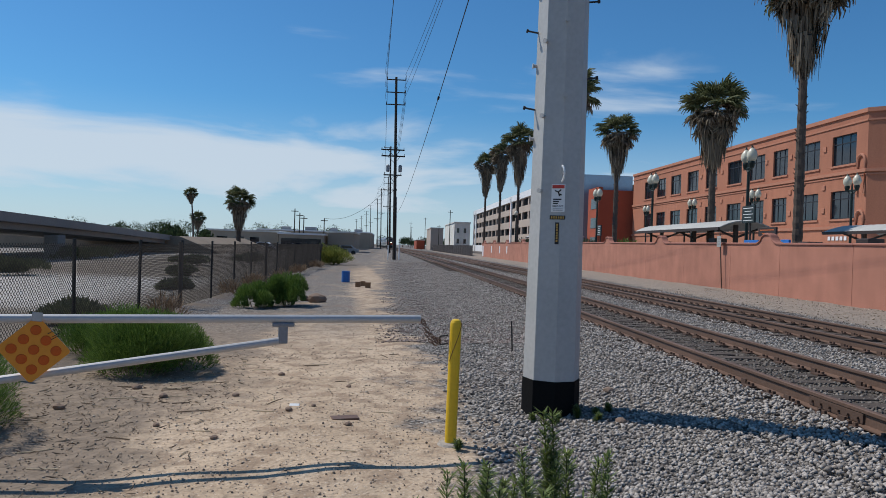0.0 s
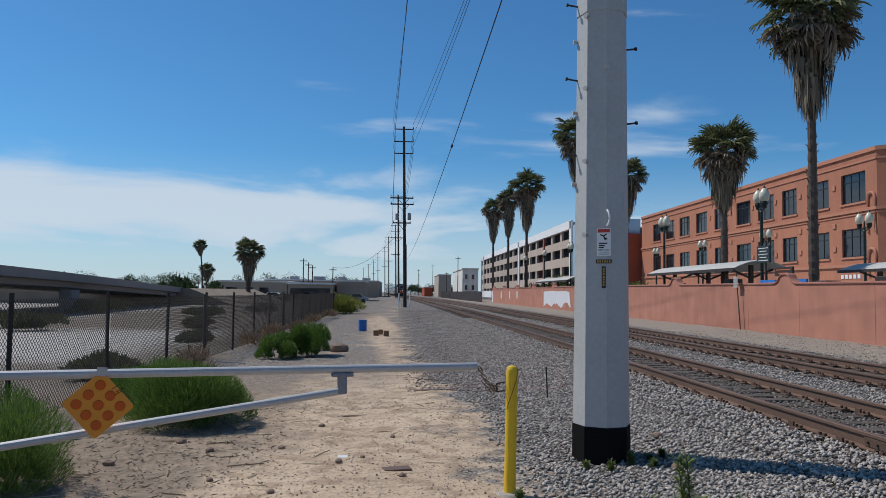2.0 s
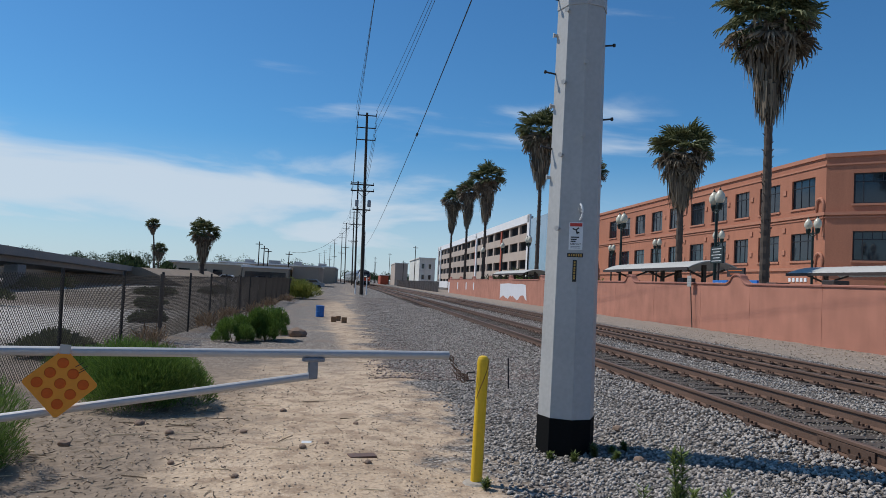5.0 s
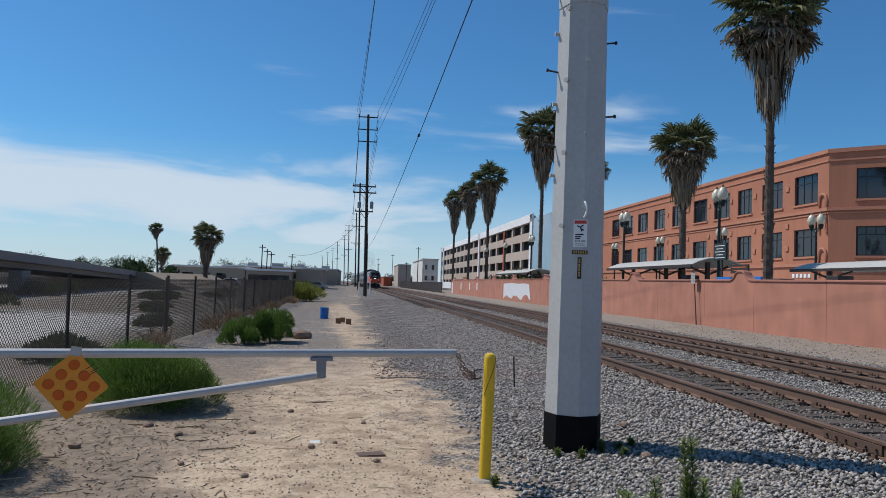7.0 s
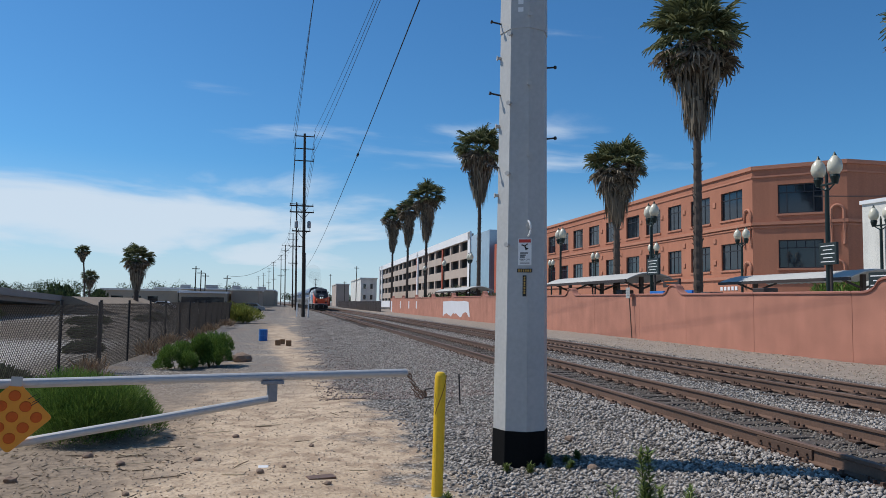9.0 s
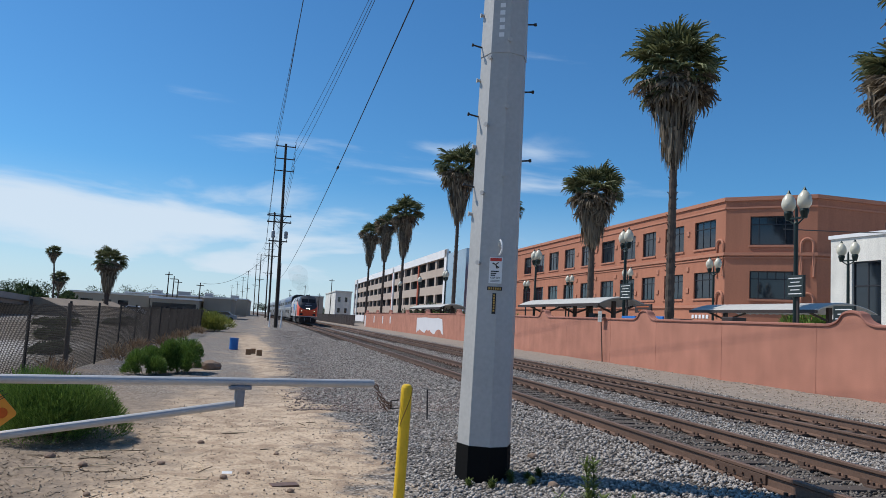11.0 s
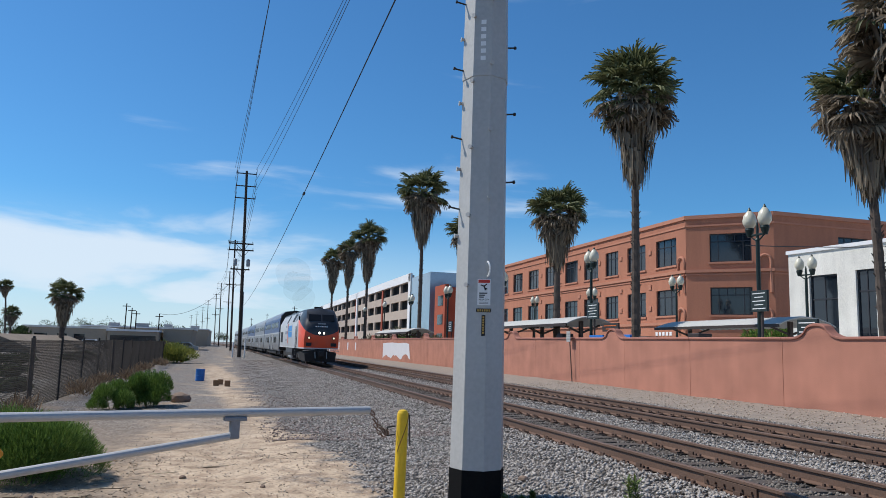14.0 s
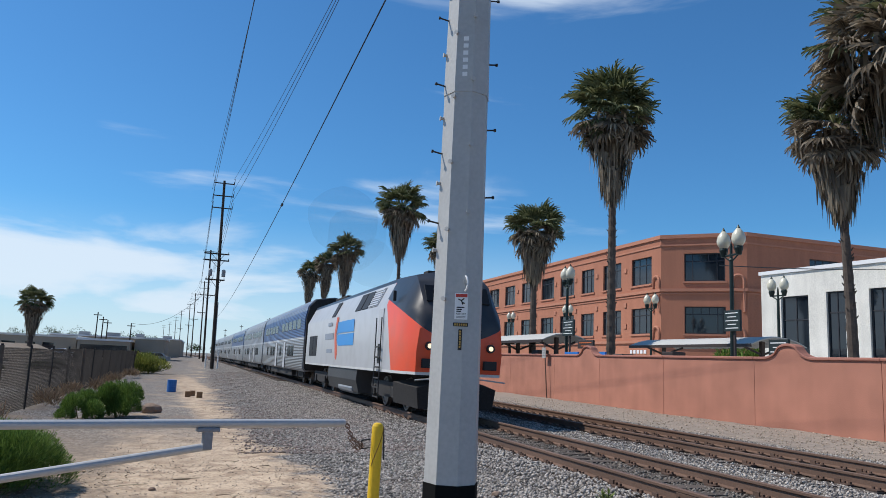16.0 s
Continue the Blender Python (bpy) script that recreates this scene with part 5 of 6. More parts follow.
def build_white_block():
    h = thing("white_building", 28, 38.2, 0, "low white-painted stucco building with tall dark windows", "building")
    m = Matrix.Rotation(radians(-84), 4, "Z")
    holes = [(1.5, 3.45, 1.2, 6.3), (4.65, 5.85, 2.1, 6.4), (7.3, 8.6, 2.1, 6.4), (12.4, 13.8, 2.1, 6.4)]
    bm = B()
    pierced(bm, 0, 26, 0, 7.85, holes, m)
    part("street_wall", bm, WHITE_W, h)
    for a, b, z0, z1 in holes:
        window(h, m, a, b, z0, z1, 2, True, GLASS)
    bm = B()
    box(bm, -0.1, 26.1, -0.1, 0.5, 7.75, 7.97, m=m)
    part("parapet", bm, WHITE_F, h)
    bm = B()
    box(bm, 0, 26, 0.9, 22, 0, 7.2, m=m)
    box(bm, 0, 0.4, 0.4, 22, 0, 7.7, m=m)
    part("body", bm, WHITE_W, h)


def build_parking():
    h = thing("parking_structure", 27, 133, 0, "four-storey beige and white parking structure with open decks", "parking structure")
    m = Matrix.Rotation(radians(90), 4, "Z") @ Matrix.Diagonal((1, -1, 1, 1))
    L, top = 145.0, 14.6
    holes, cols = [], []
    u = 2.0
    while u < L - 9:
        for z0 in (1.3, 4.9, 8.4, 11.7):
            holes.append((u, u + 7.2, z0, z0 + 1.75))
        u += 8.6
    holes += [(L - 5.2, L - 1.0, z0, z0 + 1.7) for z0 in (1.1, 4.7, 8.2, 11.5)]
    bm = B()
    pierced(bm, 0, L, 0, top, holes, m)
    bmesh.ops.recalc_face_normals(bm, faces=bm.faces)
    part("deck_wall", bm, BEIGE, h)
    # solid block behind the open decks; their deep shade is its colour
    bm = B()
    box(bm, 1, 50, 1, L - 1, 0, top - 0.6)
    part("interior", bm, ROOM_SHADE, h)
    bm = B()
    box(bm, 0, 50, L, L + 0.4, 0, top)
    part("end_wall", bm, WHITE_F, h)
    for z0, z1, u0, u1 in ((top - 1.1, top + 0.4, 0, L), (0, top + 0.38, L - 0.9, L + 0.5), (0, 2.2, L - 32, L), (0, top + 0.3, L - 8.4, L - 6.6), (0, top + 0.3, 58, 59.5), (0, top + 0.3, -0.2, 1.6)):
        bm = B()
        box(bm, u0, u1, -0.35, -0.005, z0, z1, m=m)
        bmesh.ops.recalc_face_normals(bm, faces=bm.faces)
        part("white_frame", bm, WHITE_F, h)
    for u0 in (27, 61.2):
        bm = B()
        box(bm, u0 - 1.3, u0 - 0.1, -0.2, -0.004, 0, top - 1.2, m=m)
        bmesh.ops.recalc_face_normals(bm, faces=bm.faces)
        part("red_pier", bm, REDBR, h)
    bm = B()
    box(bm, -0.2, 8, -13.6, -0.4, 0, 14.0)
    part("glass_corner", bm, BLUEGLASS, h, "pale blue glazed stair tower")
    h2 = thing("red_brick_block", 27, 99, 0, "dark red-orange block between the parking and the offices", "building")
    bm = B()
    box(bm, 8.2, 20, 12.5, 18.5, 0, 11.2)
    part("body", bm, BRICK, h2)
    bm = B()
    box(bm, 0, 8, 17.2, 17.9, 0, 11.3)
    box(bm, 0, 0.6, 12, 17.2, 0, 11.3)
    box(bm, 0.6, 8, 12, 17.2, 0, 10.8)
    part("panel_front", bm, REDBR, h2)
    for z in (2, 5, 8):
        bm = B()
        box(bm, -0.05, -0.005, 13, 16, z, z + 1.6)
        part("window", bm, GLASS, h2)


def plain_house(name, x0, x1, y0, y1, z1, material, label, wins=(), flat=True, z0=-0.35, roof=None):
    h = thing(name, (x0 + x1) / 2, y0, z0, label, "building")
    hx = (x1 - x0) / 2
    m = Matrix.Identity(4)
    bm = B()
    pierced(bm, -hx, hx, 0, z1 - z0, wins, m, 0.3)
    part("front_wall", bm, material, h)
    bm = B()
    # with windows, the body is coloured near-black as indoor shade
    box(bm, -hx, hx, 0.302, y1 - y0, 0, z1 - z0 - 0.01)
    part("body", bm, material if not wins else ROOM_SHADE, h)
    bm = B()
    box(bm, -hx - 0.2, hx + 0.2, -0.2, y1 - y0, z1 - z0, z1 - z0 + 0.3)
    part("roof_edge", bm, roof or WHITE_W, h)
    for a, b in ((-hx - 0.002, -hx + 0.3), (hx - 0.3, hx + 0.002)):
        part("end_wall", box(B(), a, b, 0.302, y1 - y0 - 0.01, 0, z1 - z0 - 0.02), material, h)
    for a, b, c, d in wins:
        bm = B()
        box(bm, a, b, 0.15, 0.2, c, d)
        part("window", bm, GLASS, h)
    return h


def build_distance():
    TAN = mat("tan_stucco", (0.36, 0.30, 0.23), 0.9, 0, 0.12, 1, 0.2)
    plain_house("low_warehouse", -36, -24, 130, 145, 2.75, TAN, "low tan stucco building with a flat roof", [(1.2, 2.8, 0.9, 2.2), (-4.5, -2.6, 0.9, 2.2), (-1.2, 0.2, 0.9, 2.2)])
    plain_house("low_warehouse", -23.6, -16, 128, 140, 2.5, TAN, "low tan building with a white canopy roof", [(-3.4, 3.4, 0.3, 2.2)], roof=WHITE_F)
    plain_house("low_warehouse", -15.6, -11, 132, 150, 3.1, TAN, "low tan stucco building with a flat roof")
    plain_house("long_warehouse", -40, -14, 200, 230, 4.1, TAN, "long pale industrial building on the skyline", roof=WHITE_F)
    plain_house("long_warehouse", -20, -11, 240, 300, 4.7, TAN, "long pale industrial building on the skyline", roof=WHITE_F)
    plain_house("white_house", 13.2, 17.6, 205, 240, 8.0, WHITE_W, "two-storey white building with small windows", [(-1.5, -0.8, 2.6, 3.9), (0.4, 1.1, 2.6, 3.9), (-1.5, -0.8, 5.6, 6.9), (0.4, 1.1, 5.6, 6.9)])
    plain_house("grey_house", 10.2, 14.8, 270, 300, 7.8, BEIGE, "plain grey two-storey building with a flat roof")
    plain_house("red_shed", 6.2, 9.5, 300, 330, 3.4, REDBR, "dull red shed far down the line")
    for k, (x, y, w, z) in enumerate(((-26, 201, 3, 5.0), (-20, 203, 2, 5.0), (-33, 204, 2.4, 5.0), (-15, 243, 2.6, 5.6))):
        b = thing("roof_unit", x, y, z - 0.6, "grey rooftop air-conditioning unit", "air conditioner")
        bm = B()
        box(bm, -w / 2, w / 2, 0, 2, 0, 0.9, 0.05)
        part("unit_body", bm, GREY_T, b)
    # parked vans and cars by the low buildings
    for k, (x, y, col) in enumerate(((-29.5, 124, WHITE_F), (-25.2, 122, WHITE_F), (-21.5, 123, DARK), (-13, 110, DARK), (-11.3, 112, GREY_T), (-34, 90, WHITE_F), (-37, 96, RED), (-40, 102, WHITE_F))):
        c = thing("parked_car", x, y, -0.36, "parked car in the yard far off", "car")
        bm = B()
        prism(bm, [(-2.1, 0.35), (-2.1, 0.85), (-1.2, 0.95), (-0.6, 1.42), (0.9, 1.42), (1.5, 0.95), (2.1, 0.85), (2.1, 0.35)], "y", -0.85, 0.85)
        part("body", bm, col, c)
        bm = B()
        prism(bm, [(-0.95, 0.97), (-0.55, 1.34), (0.85, 1.34), (1.25, 0.97)], "y", -0.86, 0.86)
        part("side_window", bm, GLASS, c)
        for wx in (-1.3, 1.3):
            for wy in (-0.8, 0.8):
                bm = B()
                rod(bm, (wx, wy - 0.1, 0.32), (wx, wy + 0.1, 0.32), 0.32, seg=12)
                part("wheel", bm, BLACK, c)
    # board fence past the wall's end
    f = thing("board_fence", 9.6, 127, -0.3, "dark slatted fence beyond the stucco wall", "fence")
    bm = B()
    box(bm, 0, 0.08, -0.05, 0.05, 0, 2.0)
    me = bpy.data.meshes.new("slat")
    bm.to_mesh(me)
    bm.free()
    me.materials.append(STEEL_BROWN)
    for k in range(220):
        s = new("slat", me)
        s.parent = f
        s.matrix_basis = pose(0.012 * math.sin(k * 7) - 0.02 * k * 0.5 / 4, k * 0.5, 0.02 * math.sin(k * 3.1)) @ Matrix.Diagonal((1, 4.2, 1, 1))
    # tree belt on the skyline
    rng = random.Random(3)
    for k in range(34):
        x = -210 + k * 5.6 + rng.uniform(-2, 2)
        y = rng.uniform(330, 420)
        s = rng.uniform(0.6, 1.25)
        tree(x * (y / 350), y, 8.0 * s + 2.2, 5.2 * s, 300 + k)
    for k in range(16):
        tree(rng.uniform(-8, 40), rng.uniform(420, 560), rng.uniform(5, 9), rng.uniform(3, 5), 350 + k)
    for x, y, hh, r in ((-40, 122, 4.4, 2.4), (-42.5, 126, 3.8, 2.2), (-38, 118, 3.4, 2.0), (-31.5, 112, 3.0, 1.6)):
        tree(x, y, hh, r, int(400 + y))


def tree(x, y, h, r, seed):
    t = thing("distant_tree", x, y, -0.4, "dark green broadleaf tree on the skyline", "tree", "skyline trees")
    bm = B()
    rod(bm, (0, 0, 0), (0, 0, h * 0.6), 0.2, 0.1, seg=6)
    for a in (0.5, 2.6, 4.7):
        rod(bm, (0, 0, h * 0.35), (math.cos(a) * r * 0.5, math.sin(a) * r * 0.5, h * 0.7), 0.1, 0.04, seg=5)
    part("trunk", bm, STEM, t)
    v, f = tufts(r, r, h * 0.8, 700, 0.6, 0.16, seed, lumps=9)
    link_mesh("crown", [(a, b, c + h * 0.18) for a, b, c in v], f, TREE_G, t)


# ---- overpass ----
DECK = mat("weathered_deck_concrete", (0.27, 0.25, 0.23), 0.95, 0, 0.2, 1.2, 0.3, coarse=0.2)


def build_overpass():
    o = thing("overpass", -28.9, 80, -0.35, "low weathered concrete overpass descending to an embankment", "bridge")
    pts = [(-28.7, 84, 1.55), (-28.2, 74, 1.80), (-27.1, 60, 2.15), (-26.4, 48, 2.42), (-25.6, 36, 2.62), (-24.8, 22, 2.78), (-23.5, 8, 2.9)]
    loc = [(x + 28.9, y - 80, z + 0.35) for x, y, z in pts]

    def sweep(profile, name, label=""):
        bm = B()
        rings = [[bm.verts.new((x + a, y, z + b)) for a, b in profile] for x, y, z in loc]
        n = len(profile)
        for p, q in zip(rings, rings[1:]):
            for k in range(n):
                bm.faces.new((p[k], p[(k + 1) % n], q[(k + 1) % n], q[k]))
        bm.faces.new(rings[0]), bm.faces.new(rings[-1][::-1])
        bmesh.ops.recalc_face_normals(bm, faces=bm.faces)
        return part(name, bm, DECK, o, label)
    sweep([(0, 0), (0, -0.55), (-0.5, -0.6), (-0.5, -0.95), (-9, -0.95), (-9, -0.1), (-0.3, -0.1), (-0.3, 0)], "deck")
    sweep([(0.04, -0.42), (0.04, -0.55), (0.0, -0.55), (0.0, -0.42)], "ledge")
    for x, y, z in ((-27.0, 51.5, 1.2), (-33.0, 51.5, 1.2), (-26.3, 27, 1.6)):
        bm = B()
        box(bm, x - 0.45 + 28.9, x + 0.45 + 28.9, y - 80 - 0.6, y - 80 + 0.6, -0.2, z + 0.4, 0.06)
        part("pier", bm, DECK, o)
    bm = B()
    prism(bm, [(-20, -0.4), (7.0, -0.4), (1.2, 1.85), (-20, 1.85)], "y", 3.0, 40)
    part("abutment", bm, mat("dry_embankment", (0.24, 0.19, 0.14), 0.95, 0, 0.3, 2, 0.5), o, "dry earth embankment")


# ---- loose things along the path ----
def build_clutter():
    b = thing("blue_drum", -6.42, 32.2, -0.3, "small bright blue plastic drum on the dirt", "drum")
    bm = B()
    lathe(bm, [(0.17, 0), (0.18, 0.05), (0.175, 0.2), (0.185, 0.22), (0.175, 0.24), (0.18, 0.45), (0.16, 0.48)], 14)
    part("drum_shell", bm, mat("blue_plastic", (0.02, 0.14, 0.42), 0.4, 0, 0.1, 4, 0.05), b)
    bm = B()
    lathe(bm, [(0.185, 0.46), (0.185, 0.49), (0.05, 0.5)], 14)
    part("drum_rim", bm, mat("blue_plastic", (0, 0, 0)), b)
    rng = random.Random(12)

    def rock(name, x, y, r, material, label, flat=0.7, cat="rock"):
        bm = B()
        bmesh.ops.create_icosphere(bm, subdivisions=2, radius=r)
        for v in bm.verts:
            k = 1 + 0.28 * noise.noise(v.co * (2.2 / r) + Vector((x, y, 0)))
            v.co = Vector((v.co.x * k * 1.2, v.co.y * k, v.co.z * k * flat))
        ob = part(name, bm, material)
        ob.matrix_basis = pose(x, y, float(ground_z(x, y)) + r * flat * 0.55, 0, 0, rng.uniform(0, 360))
        tagged(ob, label, cat)
    TANR = mat("brown_rock", (0.24, 0.17, 0.125), 0.95, 0, 0.25, 3, 0.5)
    rock("rock", -6.55, 21.0, 0.22, TANR, "brown boulder at the path's edge", 0.75)
    rock("rock", -6.95, 21.4, 0.13, TANR, "brown boulder at the path's edge", 0.8)
    rock("rock", -7.6, 26.3, 0.25, TANR, "brown boulder at the path's edge", 0.5)
    rock("rock", -5.95, 4.1, 0.05, TANR, "small stone on the dirt path", 0.6)
    for x, y, r in ((-6.18, 8.35, 0.035), (-5.52, 7.65, 0.035), (-6.6, 7.0, 0.03), (-5.0, 9.0, 0.03), (-5.3, 7.9, 0.025), (-6.9, 8.2, 0.04), (-4.9, 7.1, 0.03), (-6.0, 6.6, 0.03), (-7.3, 8.6, 0.05), (-7.7, 7.6, 0.05), (-5.9, 9.8, 0.04), (-2.3, 7.2, 0.05), (-2.0, 8.6, 0.06)):
        rock("stone", x, y, r, TANR, "small brown stone lying on the dirt", 0.7, "stone")
    STUMPM = mat("cut_wood_brown", (0.22, 0.13, 0.07), 0.9, 0, 0.3, 3, 0.4)
    for x, y, h in ((-5.35, 28.3, 0.24), (-5.75, 28.9, 0.22), (-5.6, 29.9, 0.2)):
        s = thing("wood_block", x, y, -0.3, "short sawn wooden post stub", "wood block")
        bm = B()
        box(bm, -0.1, 0.1, -0.1, 0.1, 0, h, 0.01)
        part("block", bm, STUMPM, s)
    # flat rusty plate and thin sticks on the dirt
    s = thing("rusty_plate", -4.95, 7.38, float(ground_z(-4.95, 7.38)), "thin rusty steel sheet lying on the dirt", "plate")
    bm = B()
    box(bm, -0.13, 0.13, -0.07, 0.07, -0.01, 0.015, 0.004, m=Matrix.Rotation(radians(14), 4, "Z"))
    part("sheet", bm, RUST, s)
    s = thing("paper_scrap", -5.5, 7.95, float(ground_z(-5.5, 7.95)), "crumpled white scrap of litter", "litter")
    bm = B()
    box(bm, -0.05, 0.05, -0.02, 0.02, 0, 0.012, 0.003, m=Matrix.Rotation(0.5, 4, "X"))
    part("paper", bm, WHITE, s)
    STRAW = mat("dry_straw", (0.50, 0.40, 0.27), 0.9)
    for k in range(46):
        x, y = rng.uniform(-8.0, -5.6), rng.uniform(5.6, 10.5)
        if k > 34:
            x, y = rng.uniform(-5.6, -4.2), rng.uniform(6, 16)
        s = thing("dry_twig", x, y, float(ground_z(x, y)) + 0.008, "dry straw-coloured twig on the ground", "twig", "fallen twigs")
        bm = B()
        a, l = rng.uniform(-0.6, 0.6) + (math.pi / 2 if k % 5 == 0 else 0), rng.uniform(0.1, 0.38)
        p = Vector((0, 0, 0))
        for q in range(3):
            n = p + Vector((math.cos(a), math.sin(a), rng.uniform(-0.01, 0.03) / 3)) * l / 3
            rod(bm, p, n, 0.005, seg=5)
            a += rng.uniform(-0.3, 0.3)
            p = n
        part("stick", bm, STRAW if k % 3 else STEM, s)
    for x, y, h in ((-2.55, 12.0, 0.5),):
        s = thing("steel_stake", x, y, float(ground_z(x, y)), "thin rusty steel stake in the gravel", "stake")
        bm = B()
        rod(bm, (0, 0, -0.1), (-0.03, 0, h), 0.012, seg=6)
        part("rod", bm, BLACK, s)
    for x, y, h in ((-3.55, 81.0, 1.9), (-4.75, 81.5, 1.6)):
        s = thing("marker_post", x, y, -0.3, "white plastic marker post by the utility pole", "post")
        bm = B()
        rod(bm, (0, 0, 0), (0, 0, h), 0.07, 0.06, seg=8)
        part("tube", bm, WHITE, s)
    k = 0
    for x, y, h in ((-4.30, 2.5, 1.16), (-4.24, 2.62, 1.04), (-4.44, 2.56, 1.0), (-4.18, 2.7, 1.05), (-3.9, 2.76, 1.04), (-4.37, 2.62, 1.0), (-4.33, 2.42, 0.98), (-3.96, 2.66, 1.18), (-4.04, 2.6, 1.06), (-4.12, 2.52, 1.0), (-4.0, 2.74, 1.08), (-3.92, 2.56, 0.98), (-3.84, 2.62, 0.98), (-2.9, 7.35, 0.12), (-2.65, 7.5, 0.14), (-2.45, 7.55, 0.10), (-3.95, 6.35, 0.1), (-2.5, 7.3, 0.1), (-3.1, 7.45, 0.09), (-2.3, 7.6, 0.12)):
        weed(x, y, h, 500 + k)
        k += 1


def scatter_stones():
    """Loose crushed stone lying over the gravel: one heap of many small angular stones."""
    rng = np.random.RandomState(5)
    sets = [(50000, -3.9, -0.95, 4.5, 52.0), (12000, -4.9, -0.95, 13.0, 70.0), (12000, 0.1, 1.4, 4.0, 45.0), (17000, 1.75, 3.6, 6.0, 48.0), (5000, 5.6, 7.6, 9.0, 32.0), (6000, -7.9, -3.9, 4.2, 11.0), (2500, -6.8, -4.0, 11.0, 26.0), (3000, 7.4, 10.9, 10, 34), (15000, -1.25, -0.14, 4.0, 46.0)]
    base = np.array([(1, 0, 0), (-0.9, 0.2, 0), (0, 1, 0.1), (0.1, -1, 0), (0.1, 0.1, 0.75), (-0.1, 0, -0.7)])
    tri = np.array([(0, 2, 4), (2, 1, 4), (1, 3, 4), (3, 0, 4), (2, 0, 5), (1, 2, 5), (3, 1, 5), (0, 3, 5)])
    for k, (n, x0, x1, y0, y1) in enumerate(sets):
        x, y = rng.uniform(x0, x1, n), y0 + (y1 - y0) * rng.uniform(0, 1, n) ** 1.9
        if k in (0, 1):
            keep = (x > -3.9 - (1.0 if k else 0.0) + 0.5 * np.abs(rng.normal(size=n))) & ~((np.abs(x + 0.0) < 0.1))
            x, y = x[keep], y[keep]
        n = len(x)
        s = rng.uniform(0.011, 0.028, n) * (1.0 if k not in (5, 6) else 0.36 * rng.uniform(0.6, 1.6, n))
        if k >= 2 and k not in (5, 6):
            s *= 1.15
        z = ground_z(x, y) + s * 0.35 + (0.028 if k == 8 else 0.0)
        a = rng.uniform(0, 6.28, n)
        tilt = rng.normal(0, 0.5, n)
        v = base[None] * (1 + rng.uniform(-0.35, 0.35, (n, 6, 1))) * s[:, None, None]
        vx, vy, vz = v[..., 0], v[..., 1], v[..., 2]
        vy, vz = vy * np.cos(tilt)[:, None] - vz * np.sin(tilt)[:, None], vy * np.sin(tilt)[:, None] + vz * np.cos(tilt)[:, None]
        vx, vy = vx * np.cos(a)[:, None] - vy * np.sin(a)[:, None], vx * np.sin(a)[:, None] + vy * np.cos(a)[:, None]
        pts = np.stack([vx + x[:, None], vy + y[:, None], vz + z[:, None]], -1).reshape(-1, 3)
        f = (np.arange(n)[:, None, None] * 6 + tri[None]).reshape(-1, 3)
        me = bpy.data.meshes.new("loose_stones")
        me.vertices.add(len(pts))
        me.vertices.foreach_set("co", pts.ravel())
        me.loops.add(len(f) * 3)
        me.loops.foreach_set("vertex_index", f.ravel().astype(np.int32))
        me.polygons.add(len(f))
        me.polygons.foreach_set("loop_start", (np.arange(len(f)) * 3).astype(np.int32))
        me.update(calc_edges=True)
        me.materials.append(BANKSTONE if k in (5, 6, 7) else DIRTYSTONE if k == 2 else BROWNSTONE if k == 1 else STONE)
        ob = new("crushed_stone", me)
        tagged(ob, "loose grey crushed stone" if k not in (5, 6, 7) else "loose brownish stones on dirt", "gravel", kind="stuff")


def scatter_litter():
    """Straw, dead stalks and bark chips lying where the shrubs shed them: too many to count."""
    rng = np.random.RandomState(11)
    n = 1200
    x = -8.4 + 2.5 * rng.beta(1.3, 2.2, n)
    y = rng.uniform(4.6, 11.0, n)
    a, ln, w = rng.uniform(0, 6.28, n), rng.gamma(2.0, 0.025, n) + 0.015, rng.uniform(0.002, 0.006, n)
    z = ground_z(x, y) + 0.006
    d, sd = np.stack([np.cos(a) * ln, np.sin(a) * ln], 1), np.stack([-np.sin(a) * w, np.cos(a) * w], 1)
    lift = rng.uniform(0, 0.03, n)
    v = np.zeros((n, 4, 3))
    for k, (e, h) in enumerate(((-1, 0.0), (1, 0.0), (0, 0.009), (0, 0.0))):
        v[:, k, :2] = np.stack([x, y], 1) + (d * e * 0.5 if k < 2 else sd * (1 if k == 2 else -1))
        v[:, k, 2] = z + h + (lift if k == 1 else 0)
    i = np.arange(n)[:, None] * 4
    f = np.concatenate([i + np.array(t) for t in ((0, 3, 2), (3, 1, 2), (0, 2, 1), (0, 1, 3))]).tolist()
    ob = link_mesh("ground_litter", v.reshape(-1, 3).tolist(), f, LITTER)
    tagged(ob, "dry straw and bark litter strewn under the shrubs", "litter", kind="stuff")


LITTER = leaf_mat("dry_litter", (0.15, 0.11, 0.08), (0.46, 0.37, 0.26), 0.95)
STONE = leaf_mat("crushed_stone", (0.13, 0.112, 0.097), (0.52, 0.47, 0.42), 0.9)
BROWNSTONE = leaf_mat("purplish_brown_stone", (0.12, 0.088, 0.076), (0.42, 0.34, 0.30), 0.9)
DIRTYSTONE = leaf_mat("oily_track_stone", (0.06, 0.05, 0.042), (0.25, 0.22, 0.19), 0.9)
BANKSTONE = leaf_mat("brown_pebbles", (0.19, 0.145, 0.105), (0.56, 0.46, 0.36), 0.9)
for sm in (STONE, BROWNSTONE, DIRTYSTONE, BANKSTONE):
    for nd in sm.node_tree.nodes:
        if nd.type == "MIX_SHADER":
            nd.inputs[0].default_value = 0.0

